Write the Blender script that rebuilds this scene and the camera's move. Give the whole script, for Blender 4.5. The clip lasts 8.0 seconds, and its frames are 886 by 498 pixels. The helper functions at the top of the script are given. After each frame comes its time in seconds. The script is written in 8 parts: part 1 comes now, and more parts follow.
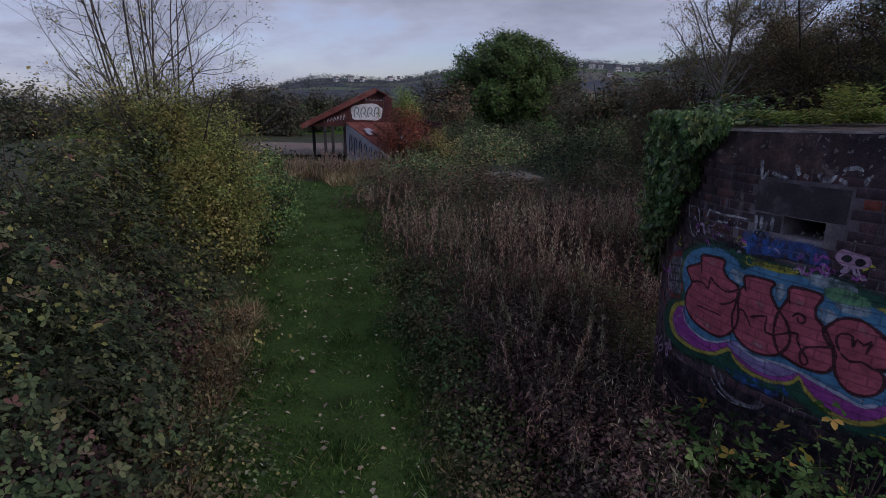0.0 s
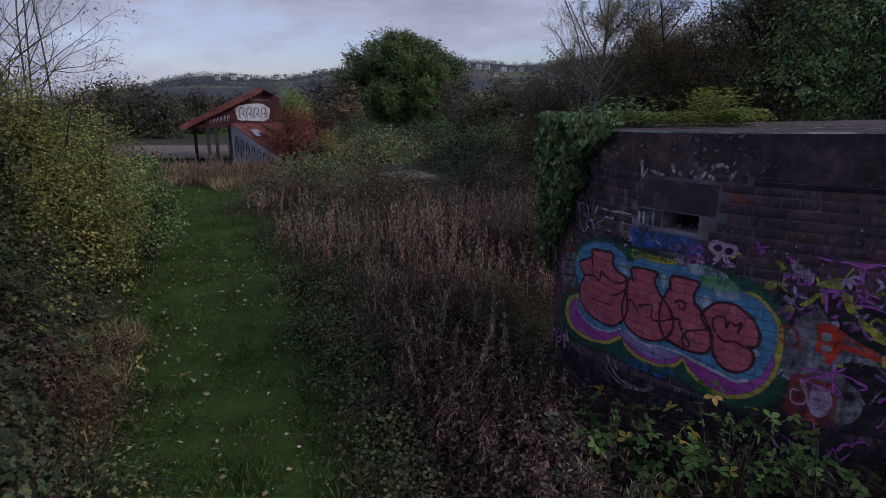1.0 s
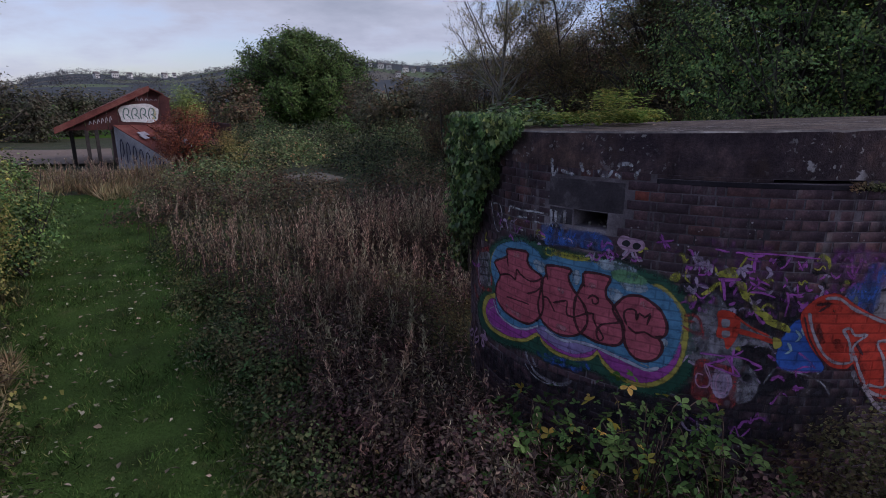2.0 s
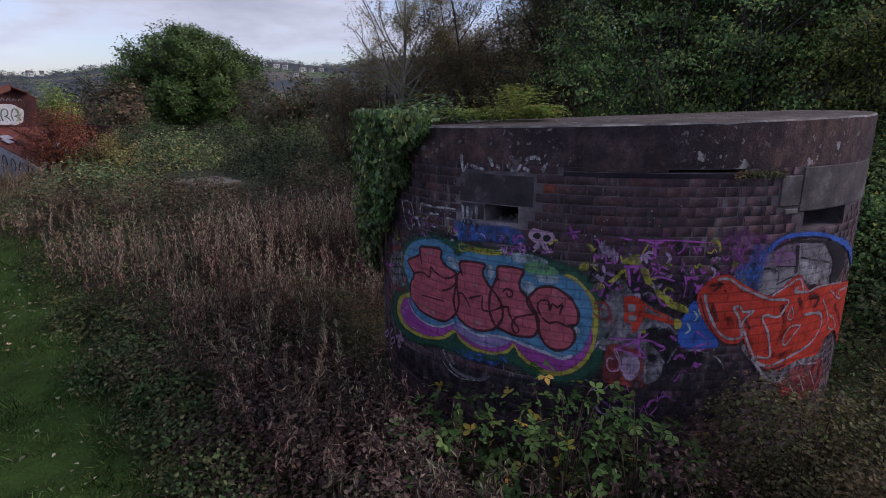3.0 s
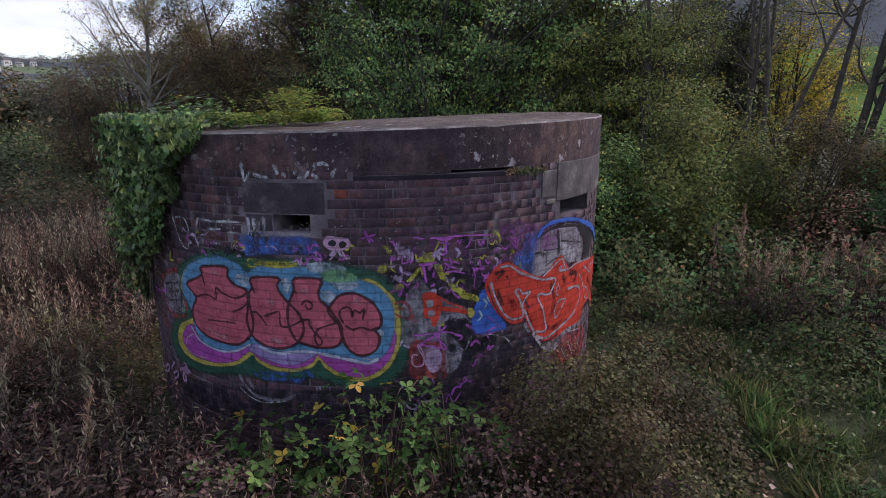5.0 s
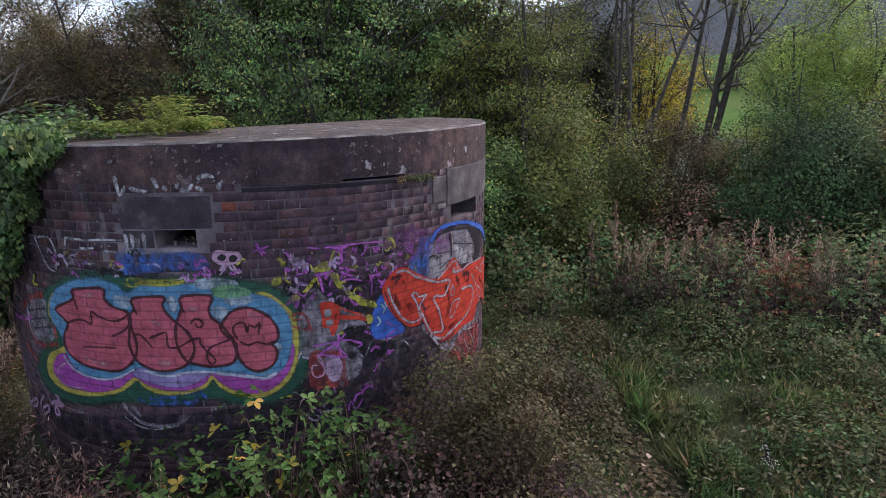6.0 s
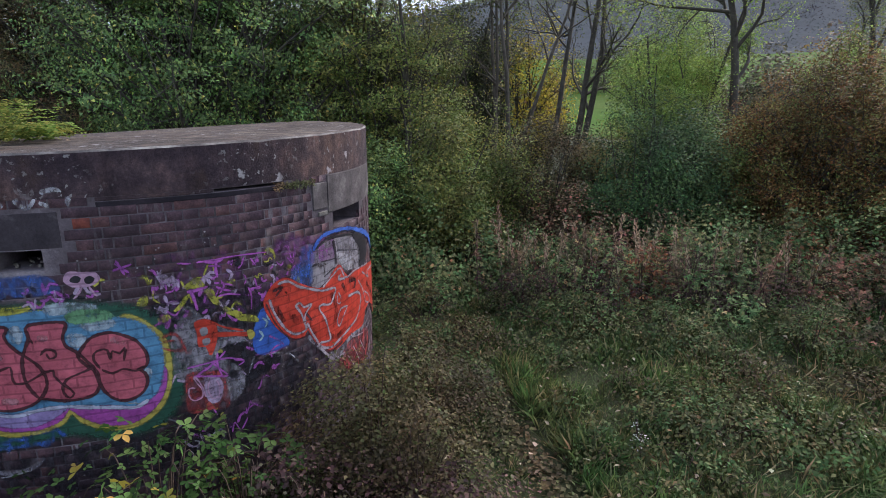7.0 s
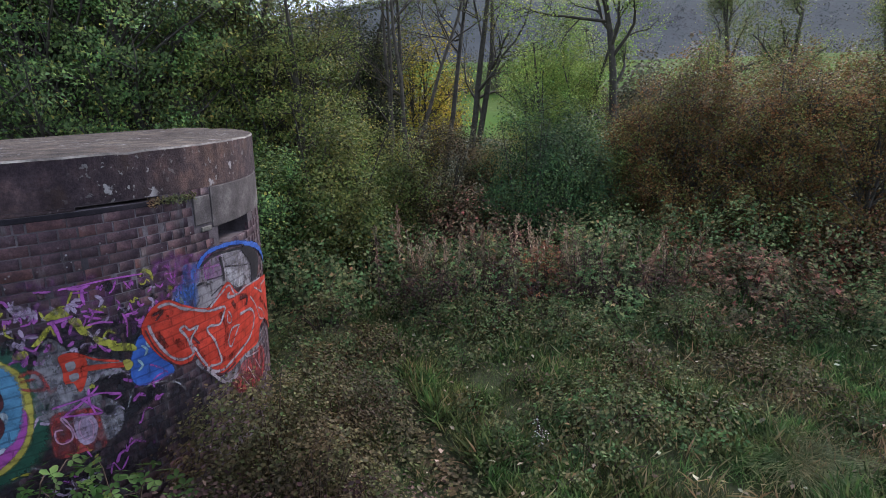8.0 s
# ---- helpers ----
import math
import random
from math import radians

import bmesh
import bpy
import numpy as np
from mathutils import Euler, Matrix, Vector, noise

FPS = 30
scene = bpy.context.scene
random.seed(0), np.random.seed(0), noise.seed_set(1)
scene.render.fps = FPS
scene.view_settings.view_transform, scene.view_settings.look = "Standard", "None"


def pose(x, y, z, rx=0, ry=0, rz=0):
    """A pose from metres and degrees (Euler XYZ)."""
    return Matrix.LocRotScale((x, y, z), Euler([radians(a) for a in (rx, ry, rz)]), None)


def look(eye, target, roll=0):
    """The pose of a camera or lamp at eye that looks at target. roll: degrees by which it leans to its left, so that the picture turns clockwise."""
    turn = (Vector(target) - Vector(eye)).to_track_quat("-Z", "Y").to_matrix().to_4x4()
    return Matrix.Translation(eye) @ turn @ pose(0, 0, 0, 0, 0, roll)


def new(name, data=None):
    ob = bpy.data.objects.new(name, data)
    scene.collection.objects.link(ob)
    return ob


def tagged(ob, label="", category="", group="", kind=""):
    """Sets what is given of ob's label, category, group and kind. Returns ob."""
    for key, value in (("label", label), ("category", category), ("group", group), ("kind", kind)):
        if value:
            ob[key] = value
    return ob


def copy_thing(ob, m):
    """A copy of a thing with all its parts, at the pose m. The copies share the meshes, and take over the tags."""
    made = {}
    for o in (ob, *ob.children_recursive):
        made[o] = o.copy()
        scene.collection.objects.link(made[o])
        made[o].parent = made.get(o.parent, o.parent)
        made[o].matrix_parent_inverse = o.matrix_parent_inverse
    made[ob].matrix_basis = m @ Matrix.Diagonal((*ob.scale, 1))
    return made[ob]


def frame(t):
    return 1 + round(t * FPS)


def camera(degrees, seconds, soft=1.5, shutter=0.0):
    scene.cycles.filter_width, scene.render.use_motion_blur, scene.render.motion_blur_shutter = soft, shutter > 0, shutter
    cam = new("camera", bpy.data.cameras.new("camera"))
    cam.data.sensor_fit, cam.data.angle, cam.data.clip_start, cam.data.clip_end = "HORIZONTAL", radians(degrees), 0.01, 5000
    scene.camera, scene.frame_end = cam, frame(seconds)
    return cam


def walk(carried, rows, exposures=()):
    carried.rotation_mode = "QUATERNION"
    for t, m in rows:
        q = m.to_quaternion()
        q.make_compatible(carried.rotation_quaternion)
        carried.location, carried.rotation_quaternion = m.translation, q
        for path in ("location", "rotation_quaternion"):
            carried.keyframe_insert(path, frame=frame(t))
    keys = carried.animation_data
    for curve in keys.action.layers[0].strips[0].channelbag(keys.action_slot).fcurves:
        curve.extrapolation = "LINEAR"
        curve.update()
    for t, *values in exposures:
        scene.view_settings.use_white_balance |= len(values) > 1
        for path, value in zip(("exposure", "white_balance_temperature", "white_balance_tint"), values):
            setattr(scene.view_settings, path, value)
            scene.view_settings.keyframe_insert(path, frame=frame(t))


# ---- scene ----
cam = camera(76.79, 8.0, soft=0.5)
# seconds, x, y, z, yaw, pitch, roll of the flying camera
ROWS = [
    (0.0, 0.000, 0.000, 3.000, 0.00, -14.43, 0.13),
    (0.5, 0.003, 0.034, 3.009, -5.36, -14.46, -0.02),
    (1.0, -0.008, 0.092, 3.030, -10.69, -14.51, -0.03),
    (1.5, -0.029, 0.166, 3.044, -15.56, -14.51, -0.01),
    (3.0, -0.033, 0.334, 2.993, -30.01, -14.45, -0.13),
    (3.5, -0.024, 0.394, 2.983, -35.28, -14.41, -0.19),
    (4.0, -0.018, 0.462, 2.982, -40.95, -14.40, -0.14),
    (4.5, -0.032, 0.498, 2.992, -47.21, -14.44, -0.13),
    (6.0, -0.148, 0.465, 3.081, -64.37, -14.33, -0.06),
    (6.5, -0.139, 0.433, 3.101, -70.10, -14.34, -0.00),
    (7.0, -0.111, 0.399, 3.119, -75.67, -14.27, 0.03),
    (7.5, -0.075, 0.371, 3.139, -80.87, -14.23, 0.01),
    (8.0, -0.029, 0.352, 3.164, -85.82, -14.08, -0.05),
]
EXPOSURES = [(0.0, 0.17, 5790, 31), (1.5, 0.4, 5850, 30), (3.5, 0.93, 6180, 29), (4.5, 1.27, 6300, 28), (6.5, 1.91, 6360, 20), (8.0, 1.86, 6230, 17)]
walk(cam, [(t, pose(x, y, z, 0, 0, yaw) @ pose(0, 0, 0, 90 + pitch, 0, 0) @ pose(0, 0, 0, 0, 0, roll)) for t, x, y, z, yaw, pitch, roll in ROWS], EXPOSURES)

# ---- world, sun ----
SUN_AZ, SUN_EL = 118.0, 34.0
world = bpy.data.worlds.new("overcast_sky")
scene.world = world
world.use_nodes = True
wn, wl = world.node_tree.nodes, world.node_tree.links
wn.clear()
sky = wn.new("ShaderNodeTexSky")
sky.sky_type = "NISHITA"
sky.sun_disc = False
sky.sun_elevation, sky.sun_rotation = radians(SUN_EL), radians(SUN_AZ)
sky.air_density, sky.dust_density = 1.0, 1.5
blue = wn.new("ShaderNodeBackground")
blue.inputs["Strength"].default_value = 0.1
wl.new(sky.outputs["Color"], blue.inputs["Color"])
coord = wn.new("ShaderNodeTexCoord")
squash = wn.new("ShaderNodeMapping")
squash.inputs["Scale"].default_value = (1.0, 1.0, 3.2)
squash.inputs["Location"].default_value = (1.7, 0.4, 0.0)
wl.new(coord.outputs["Generated"], squash.inputs["Vector"])
clouds = wn.new("ShaderNodeTexNoise")
clouds.inputs["Scale"].default_value, clouds.inputs["Detail"].default_value = 2.6, 9.0
clouds.inputs["Roughness"].default_value = 0.55
wl.new(squash.outputs["Vector"], clouds.inputs["Vector"])
cover = wn.new("ShaderNodeValToRGB")
cover.color_ramp.elements[0].position, cover.color_ramp.elements[1].position = 0.43, 0.57
wl.new(clouds.outputs["Fac"], cover.inputs["Fac"])
shade = wn.new("ShaderNodeValToRGB")
shade.color_ramp.elements[0].position, shade.color_ramp.elements[1].position = 0.42, 0.72
shade.color_ramp.elements[0].color = (0.73, 0.8, 0.84, 1)
shade.color_ramp.elements[1].color = (0.36, 0.42, 0.46, 1)
wl.new(clouds.outputs["Fac"], shade.inputs["Fac"])
cloud = wn.new("ShaderNodeBackground")
cloud.inputs["Strength"].default_value = 0.6
wl.new(shade.outputs["Color"], cloud.inputs["Color"])
both = wn.new("ShaderNodeMixShader")
wl.new(cover.outputs["Color"], both.inputs["Fac"])
wl.new(blue.outputs["Background"], both.inputs[1])
wl.new(cloud.outputs["Background"], both.inputs[2])
wout = wn.new("ShaderNodeOutputWorld")
wl.new(both.outputs["Shader"], wout.inputs["Surface"])

sun = new("sun", bpy.data.lights.new("sun", "SUN"))
sun.data.energy, sun.data.angle, sun.data.color = 0.9, radians(14), (1.0, 0.95, 0.88)
sa, se = radians(SUN_AZ), radians(SUN_EL)
sun.matrix_world = look((math.sin(sa) * math.cos(se) * 60, math.cos(sa) * math.cos(se) * 60, math.sin(se) * 60), (0, 0, 0))

# ---- node materials ----


def material(name, rough=0.8):
    m = bpy.data.materials.new(name)
    m.use_nodes = True
    n = m.node_tree.nodes
    b = n["Principled BSDF"]
    b.inputs["Roughness"].default_value = rough
    b.inputs["Specular IOR Level"].default_value = 0.3
    return m, n, m.node_tree.links, b


def ramp(n, stops):
    r = n.new("ShaderNodeValToRGB")
    e = r.color_ramp.elements
    while len(e) < len(stops):
        e.new(0.5)
    for k, (p, c) in zip(e, stops):
        k.position, k.color = p, (*c, 1)
    return r


def noise_node(n, l, vector, scale, detail=4.0, rough=0.55):
    t = n.new("ShaderNodeTexNoise")
    t.inputs["Scale"].default_value, t.inputs["Detail"].default_value, t.inputs["Roughness"].default_value = scale, detail, rough
    if vector is not None:
        l.new(vector, t.inputs["Vector"])
    return t


def mix_rgb(n, l, kind, fac, a, b):
    m = n.new("ShaderNodeMix")
    m.data_type, m.blend_type = "RGBA", kind
    if isinstance(fac, float):
        m.inputs[0].default_value = fac
    else:
        l.new(fac, m.inputs[0])
    for socket, v in ((m.inputs[6], a), (m.inputs[7], b)):
        if isinstance(v, tuple):
            socket.default_value = (*v, 1)
        else:
            l.new(v, socket)
    return m.outputs[2]


def bump_node(n, l, height, b, strength=0.4, distance=0.01):
    u = n.new("ShaderNodeBump")
    u.inputs["Strength"].default_value, u.inputs["Distance"].default_value = strength, distance
    l.new(height, u.inputs["Height"])
    l.new(u.outputs["Normal"], b.inputs["Normal"])
    return u


def foliage(name, stops, rough=0.6, patch=0.9, let=0.3, gain=1.5, even=0.72, drift=1.0, gloss=0.12):
    """Leaves: each one takes its own tone, and whole patches drift lighter and darker."""
    m, n, l, b = material(name, rough)
    geo = n.new("ShaderNodeNewGeometry")
    held = [(p, [min(0.8, gain * v * (0.62 + 0.8 * p)) for v in c]) for p, c in stops]
    mean = [sum((q[0] - p[0]) * (p[1][k] + q[1][k]) / 2 for p, q in zip(held, held[1:])) for k in range(3)]
    tone = ramp(n, [(p, tuple(m_ + even * (v - m_) for v, m_ in zip(c, mean))) for p, c in held])
    l.new(geo.outputs["Random Per Island"], tone.inputs["Fac"])
    patchy = noise_node(n, l, geo.outputs["Position"], patch, 3.0)
    level = ramp(n, [(0.3, (0.5, 0.47, 0.5)), (0.7, (1.42, 1.38, 1.38))])
    l.new(patchy.outputs["Fac"], level.inputs["Fac"])
    col = mix_rgb(n, l, "MULTIPLY", 1.0, tone.outputs["Color"], level.outputs["Color"])
    turning = noise_node(n, l, geo.outputs["Position"], patch * 2.6, 4.0)
    hue = ramp(n, [(0.38, tuple(1 + drift * v for v in (-0.1, 0.06, -0.03))), (0.62, tuple(1 + drift * v for v in (0.18, -0.04, 0.0)))])
    l.new(turning.outputs["Fac"], hue.inputs["Fac"])
    col = mix_rgb(n, l, "MULTIPLY", 1.0, col, hue.outputs["Color"])
    l.new(col, b.inputs["Base Color"])
    b.inputs["Specular IOR Level"].default_value = gloss
    thin = n.new("ShaderNodeBsdfTranslucent")
    l.new(col, thin.inputs["Color"])
    mixed = n.new("ShaderNodeMixShader")
    mixed.inputs[0].default_value = let
    l.new(b.outputs[0], mixed.inputs[1])
    l.new(thin.outputs[0], mixed.inputs[2])
    l.new(mixed.outputs[0], n["Material Output"].inputs["Surface"])
    return m


def surface(name, stops, scale=3.0, fine=40.0, rough=0.9, bump=0.4, distance=0.01):
    """A mottled surface: broad stains and fine grain."""
    m, n, l, b = material(name, rough)
    tc = n.new("ShaderNodeTexCoord")
    broad = noise_node(n, l, tc.outputs["Object"], scale, 6.0, 0.6)
    grain = noise_node(n, l, tc.outputs["Object"], fine, 5.0, 0.65)
    tone = ramp(n, stops)
    l.new(broad.outputs["Fac"], tone.inputs["Fac"])
    g = ramp(n, [(0.3, (0.72, 0.72, 0.72)), (0.7, (1.2, 1.2, 1.2))])
    l.new(grain.outputs["Fac"], g.inputs["Fac"])
    l.new(mix_rgb(n, l, "MULTIPLY", 1.0, tone.outputs["Color"], g.outputs["Color"]), b.inputs["Base Color"])
    bump_node(n, l, grain.outputs["Fac"], b, bump, distance)
    return m


M_BRAMBLE = foliage("bramble_leaves", [(0.0, (0.022, 0.03, 0.018)), (0.35, (0.035, 0.05, 0.025)), (0.7, (0.058, 0.078, 0.034)), (0.93, (0.085, 0.1, 0.042)), (1.0, (0.08, 0.04, 0.035))], even=0.92, gain=1.38)
M_BRAMBLE_BRIGHT = foliage("bright_bramble_leaves", [(0.0, (0.05, 0.11, 0.03)), (0.6, (0.08, 0.165, 0.045)), (0.93, (0.11, 0.19, 0.055)), (0.97, (0.36, 0.27, 0.04)), (1.0, (0.3, 0.2, 0.05))], gain=0.86, even=0.9)
M_HEDGE = foliage("hedge_leaves", [(0.0, (0.03, 0.04, 0.02)), (0.4, (0.05, 0.065, 0.03)), (0.75, (0.09, 0.11, 0.045)), (0.95, (0.15, 0.16, 0.06)), (1.0, (0.2, 0.15, 0.05))], even=0.92, gain=1.3)
M_YELLOWISH = foliage("yellowing_leaves", [(0.0, (0.06, 0.065, 0.025)), (0.5, (0.11, 0.11, 0.04)), (0.85, (0.17, 0.15, 0.05)), (1.0, (0.2, 0.12, 0.04))], gain=1.9)
M_OAK = foliage("dark_green_leaves", [(0.0, (0.025, 0.045, 0.02)), (0.5, (0.04, 0.07, 0.027)), (0.9, (0.065, 0.1, 0.03)), (0.96, (0.09, 0.11, 0.03)), (1.0, (0.15, 0.13, 0.03))], gain=3.3, even=0.85)
M_FIELD_TREE = foliage("field_tree_leaves", [(0.0, (0.03, 0.05, 0.018)), (0.6, (0.05, 0.085, 0.025)), (1.0, (0.075, 0.115, 0.035))], gain=2)
M_HAZEL = foliage("hazel_leaves", [(0.0, (0.045, 0.065, 0.022)), (0.5, (0.075, 0.1, 0.03)), (0.9, (0.12, 0.14, 0.04)), (1.0, (0.2, 0.16, 0.04))], gain=1.75)
M_WILLOW = foliage("willow_leaves", [(0.0, (0.08, 0.13, 0.03)), (0.6, (0.13, 0.2, 0.05)), (1.0, (0.2, 0.24, 0.06))], let=0.3, gain=2.0)
M_RUSSET = foliage("russet_leaves", [(0.0, (0.05, 0.037, 0.016)), (0.45, (0.088, 0.06, 0.023)), (0.7, (0.112, 0.068, 0.026)), (0.85, (0.085, 0.084, 0.03)), (1.0, (0.08, 0.105, 0.034))], gain=1.95, drift=1.9, let=0.35, even=1.0)
M_DEEP = foliage("deep_green_leaves", [(0.0, (0.02, 0.04, 0.02)), (0.6, (0.035, 0.066, 0.028)), (1.0, (0.06, 0.1, 0.035))], gain=2.0, even=0.85)
M_RED = foliage("red_leaves", [(0.0, (0.09, 0.03, 0.02)), (0.6, (0.15, 0.05, 0.03)), (1.0, (0.2, 0.09, 0.04))])
M_BROWN = foliage("brown_thicket_leaves", [(0.0, (0.025, 0.022, 0.016)), (0.5, (0.045, 0.038, 0.024)), (0.9, (0.07, 0.055, 0.03)), (1.0, (0.065, 0.06, 0.03))], gain=2.8, drift=1.8)
M_DEAD = foliage("dead_weed_leaves", [(0.0, (0.042, 0.03, 0.029)), (0.5, (0.07, 0.052, 0.045)), (0.8, (0.105, 0.078, 0.06)), (0.9, (0.12, 0.064, 0.046)), (1.0, (0.065, 0.078, 0.042))], rough=0.8, gain=2.05, even=0.92, gloss=0.06)
M_STRAW = foliage("straw_stalks", [(0.0, (0.12, 0.09, 0.063)), (0.6, (0.215, 0.168, 0.115)), (1.0, (0.33, 0.275, 0.195))], rough=0.9, gain=1.6)
M_IVY = foliage("ivy_leaves", [(0.0, (0.025, 0.045, 0.02)), (0.5, (0.045, 0.08, 0.03)), (0.9, (0.075, 0.115, 0.04)), (1.0, (0.11, 0.13, 0.04))], rough=0.4, gain=2.2, gloss=0.25, even=1.0)
M_FERN = foliage("pale_roof_plants", [(0.0, (0.07, 0.12, 0.03)), (0.6, (0.12, 0.18, 0.04)), (1.0, (0.24, 0.22, 0.06))], gain=1.4, even=0.85, let=0.4)
M_LITTER = foliage("fallen_leaves", [(0.0, (0.2, 0.16, 0.1)), (0.6, (0.34, 0.3, 0.21)), (1.0, (0.5, 0.46, 0.34))], rough=0.8, gain=1)
M_RUSSET_GREEN = foliage("brown_green_leaves", [(0.0, (0.04, 0.035, 0.02)), (0.5, (0.075, 0.065, 0.032)), (0.85, (0.1, 0.085, 0.042)), (1.0, (0.08, 0.105, 0.038))], gain=1.3, even=0.92)
M_BANK = foliage("bank_leaves", [(0.0, (0.03, 0.045, 0.02)), (0.45, (0.052, 0.082, 0.034)), (0.78, (0.085, 0.12, 0.05)), (0.93, (0.11, 0.12, 0.05)), (1.0, (0.16, 0.09, 0.045))], gain=2.45, patch=1.3, drift=1.8, even=0.85)
M_SCRUB = foliage("scrub_leaves", [(0.0, (0.045, 0.045, 0.022)), (0.5, (0.075, 0.07, 0.035)), (1.0, (0.11, 0.085, 0.045))], even=0.92)
M_GOLD = foliage("golden_leaves", [(0.0, (0.15, 0.13, 0.02)), (0.6, (0.25, 0.22, 0.03)), (1.0, (0.34, 0.3, 0.05))], let=0.3, gain=1.6)
M_GAP_DARK = foliage("gap_dark_leaves", [(0.0, (0.018, 0.024, 0.014)), (0.6, (0.03, 0.038, 0.02)), (1.0, (0.045, 0.05, 0.03))])
M_DEAD_PALE = foliage("pale_withered_leaves", [(0.0, (0.07, 0.05, 0.035)), (0.6, (0.13, 0.1, 0.065)), (1.0, (0.19, 0.15, 0.09))], rough=0.8)
M_DRY = foliage("dry_grass_blades", [(0.0, (0.09, 0.075, 0.035)), (0.6, (0.16, 0.13, 0.065)), (1.0, (0.25, 0.21, 0.12))], let=0.3)
M_TUSSOCK = foliage("tussock_blades", [(0.0, (0.05, 0.07, 0.03)), (0.6, (0.085, 0.11, 0.05)), (1.0, (0.17, 0.16, 0.08))], gain=2.2)
M_CLIMBER = foliage("climber_leaves", [(0.0, (0.07, 0.085, 0.025)), (0.6, (0.12, 0.135, 0.035)), (1.0, (0.2, 0.19, 0.06))], gain=1.75, let=0.35)
M_PURPLE_BROWN = foliage("purple_brown_leaves", [(0.0, (0.038, 0.023, 0.025)), (0.5, (0.066, 0.042, 0.041)), (0.85, (0.1, 0.068, 0.056)), (1.0, (0.07, 0.068, 0.042))], rough=0.75, gain=1.52, even=0.92, gloss=0.06)
M_BANK_RED = foliage("reddening_bank_leaves", [(0.0, (0.045, 0.034, 0.024)), (0.4, (0.075, 0.058, 0.036)), (0.7, (0.1, 0.075, 0.045)), (0.85, (0.13, 0.055, 0.042)), (1.0, (0.1, 0.12, 0.055))], gain=2.3, patch=1.5, drift=2.2, even=1.0)
M_MEADOW_GRASS = foliage("meadow_blades", [(0.0, (0.036, 0.055, 0.022)), (0.6, (0.062, 0.1, 0.034)), (0.85, (0.095, 0.13, 0.046)), (1.0, (0.17, 0.14, 0.08))], patch=0.9, gain=1.5, even=1.0, drift=1.5)
M_DARK_OLIVE = foliage("dark_olive_leaves", [(0.0, (0.03, 0.03, 0.018)), (0.6, (0.05, 0.05, 0.025)), (1.0, (0.085, 0.072, 0.035))], gain=2.3, drift=1.8)
M_PATH_GRASS = foliage("path_blades", [(0.0, (0.026, 0.048, 0.014)), (0.6, (0.05, 0.095, 0.024)), (0.92, (0.085, 0.14, 0.036)), (1.0, (0.15, 0.13, 0.06))], patch=1.6, gain=1.4, even=1.0, gloss=0.06)
M_HERB = foliage("meadow_herb_leaves", [(0.0, (0.032, 0.046, 0.022)), (0.5, (0.055, 0.08, 0.034)), (0.9, (0.085, 0.112, 0.046)), (1.0, (0.14, 0.11, 0.055))], patch=1.6, gain=1.5, even=0.8, drift=2.0, gloss=0.08)
M_WILLOW_DULL = foliage("dull_willow_leaves", [(0.0, (0.06, 0.085, 0.035)), (0.6, (0.1, 0.13, 0.05)), (1.0, (0.16, 0.17, 0.06))], gain=1.8)
M_FAR_TREE = foliage("far_tree_leaves", [(0.0, (0.055, 0.058, 0.042)), (0.5, (0.075, 0.078, 0.052)), (1.0, (0.1, 0.098, 0.06))], gain=1.4, patch=0.4)
M_WHITE_PETAL = foliage("white_petals", [(0.0, (0.5, 0.52, 0.42)), (1.0, (0.75, 0.75, 0.68))], gain=1)
M_ASH = surface("grey_brown_bark", [(0.3, (0.055, 0.045, 0.036)), (0.7, (0.125, 0.105, 0.085))], 5.0, 50.0)
M_BARK = surface("bark", [(0.3, (0.045, 0.038, 0.032)), (0.7, (0.1, 0.088, 0.075))], 6.0, 60.0)
M_BARK_PALE = surface("pale_bark", [(0.3, (0.14, 0.125, 0.105)), (0.7, (0.3, 0.28, 0.24))], 5.0, 50.0)
M_STEM = surface("stems", [(0.3, (0.05, 0.032, 0.028)), (0.7, (0.11, 0.075, 0.055))], 8.0, 80.0)
M_CONCRETE = surface("weathered_concrete", [(0.3, (0.09, 0.082, 0.06)), (0.55, (0.17, 0.145, 0.11)), (0.7, (0.22, 0.185, 0.145))], 2.5, 45.0)

# ---- mesh tools ----


def mesh_np(name, verts, faces, mat, smooth=False):
    """A mesh from an array of points and an array of equal faces (or a list of such arrays)."""
    me = bpy.data.meshes.new(name)
    groups = faces if isinstance(faces, list) else [faces]
    groups = [np.asarray(g, dtype=np.int32) for g in groups if len(g)]
    verts = np.asarray(verts, dtype=np.float32)
    me.vertices.add(len(verts))
    me.vertices.foreach_set("co", verts.ravel())
    loops = np.concatenate([g.ravel() for g in groups])
    sizes = np.concatenate([np.full(len(g), g.shape[1], dtype=np.int32) for g in groups])
    starts = np.concatenate([[0], np.cumsum(sizes)[:-1]]).astype(np.int32)
    me.loops.add(len(loops))
    me.loops.foreach_set("vertex_index", loops)
    me.polygons.add(len(sizes))
    me.polygons.foreach_set("loop_start", starts)
    me.update(calc_edges=True)
    if smooth:
        me.polygons.foreach_set("use_smooth", np.ones(len(sizes), dtype=bool))
    for one in mat if isinstance(mat, list) else [mat]:
        me.materials.append(one)
    return me


def thing(name, place, label, category, group="", kind=""):
    ob = new(name)
    ob.location = place
    return tagged(ob, label, category, group, kind)


def part(name, data, parent, label=""):
    ob = new(name, data)
    ob.parent = parent
    return tagged(ob, label)


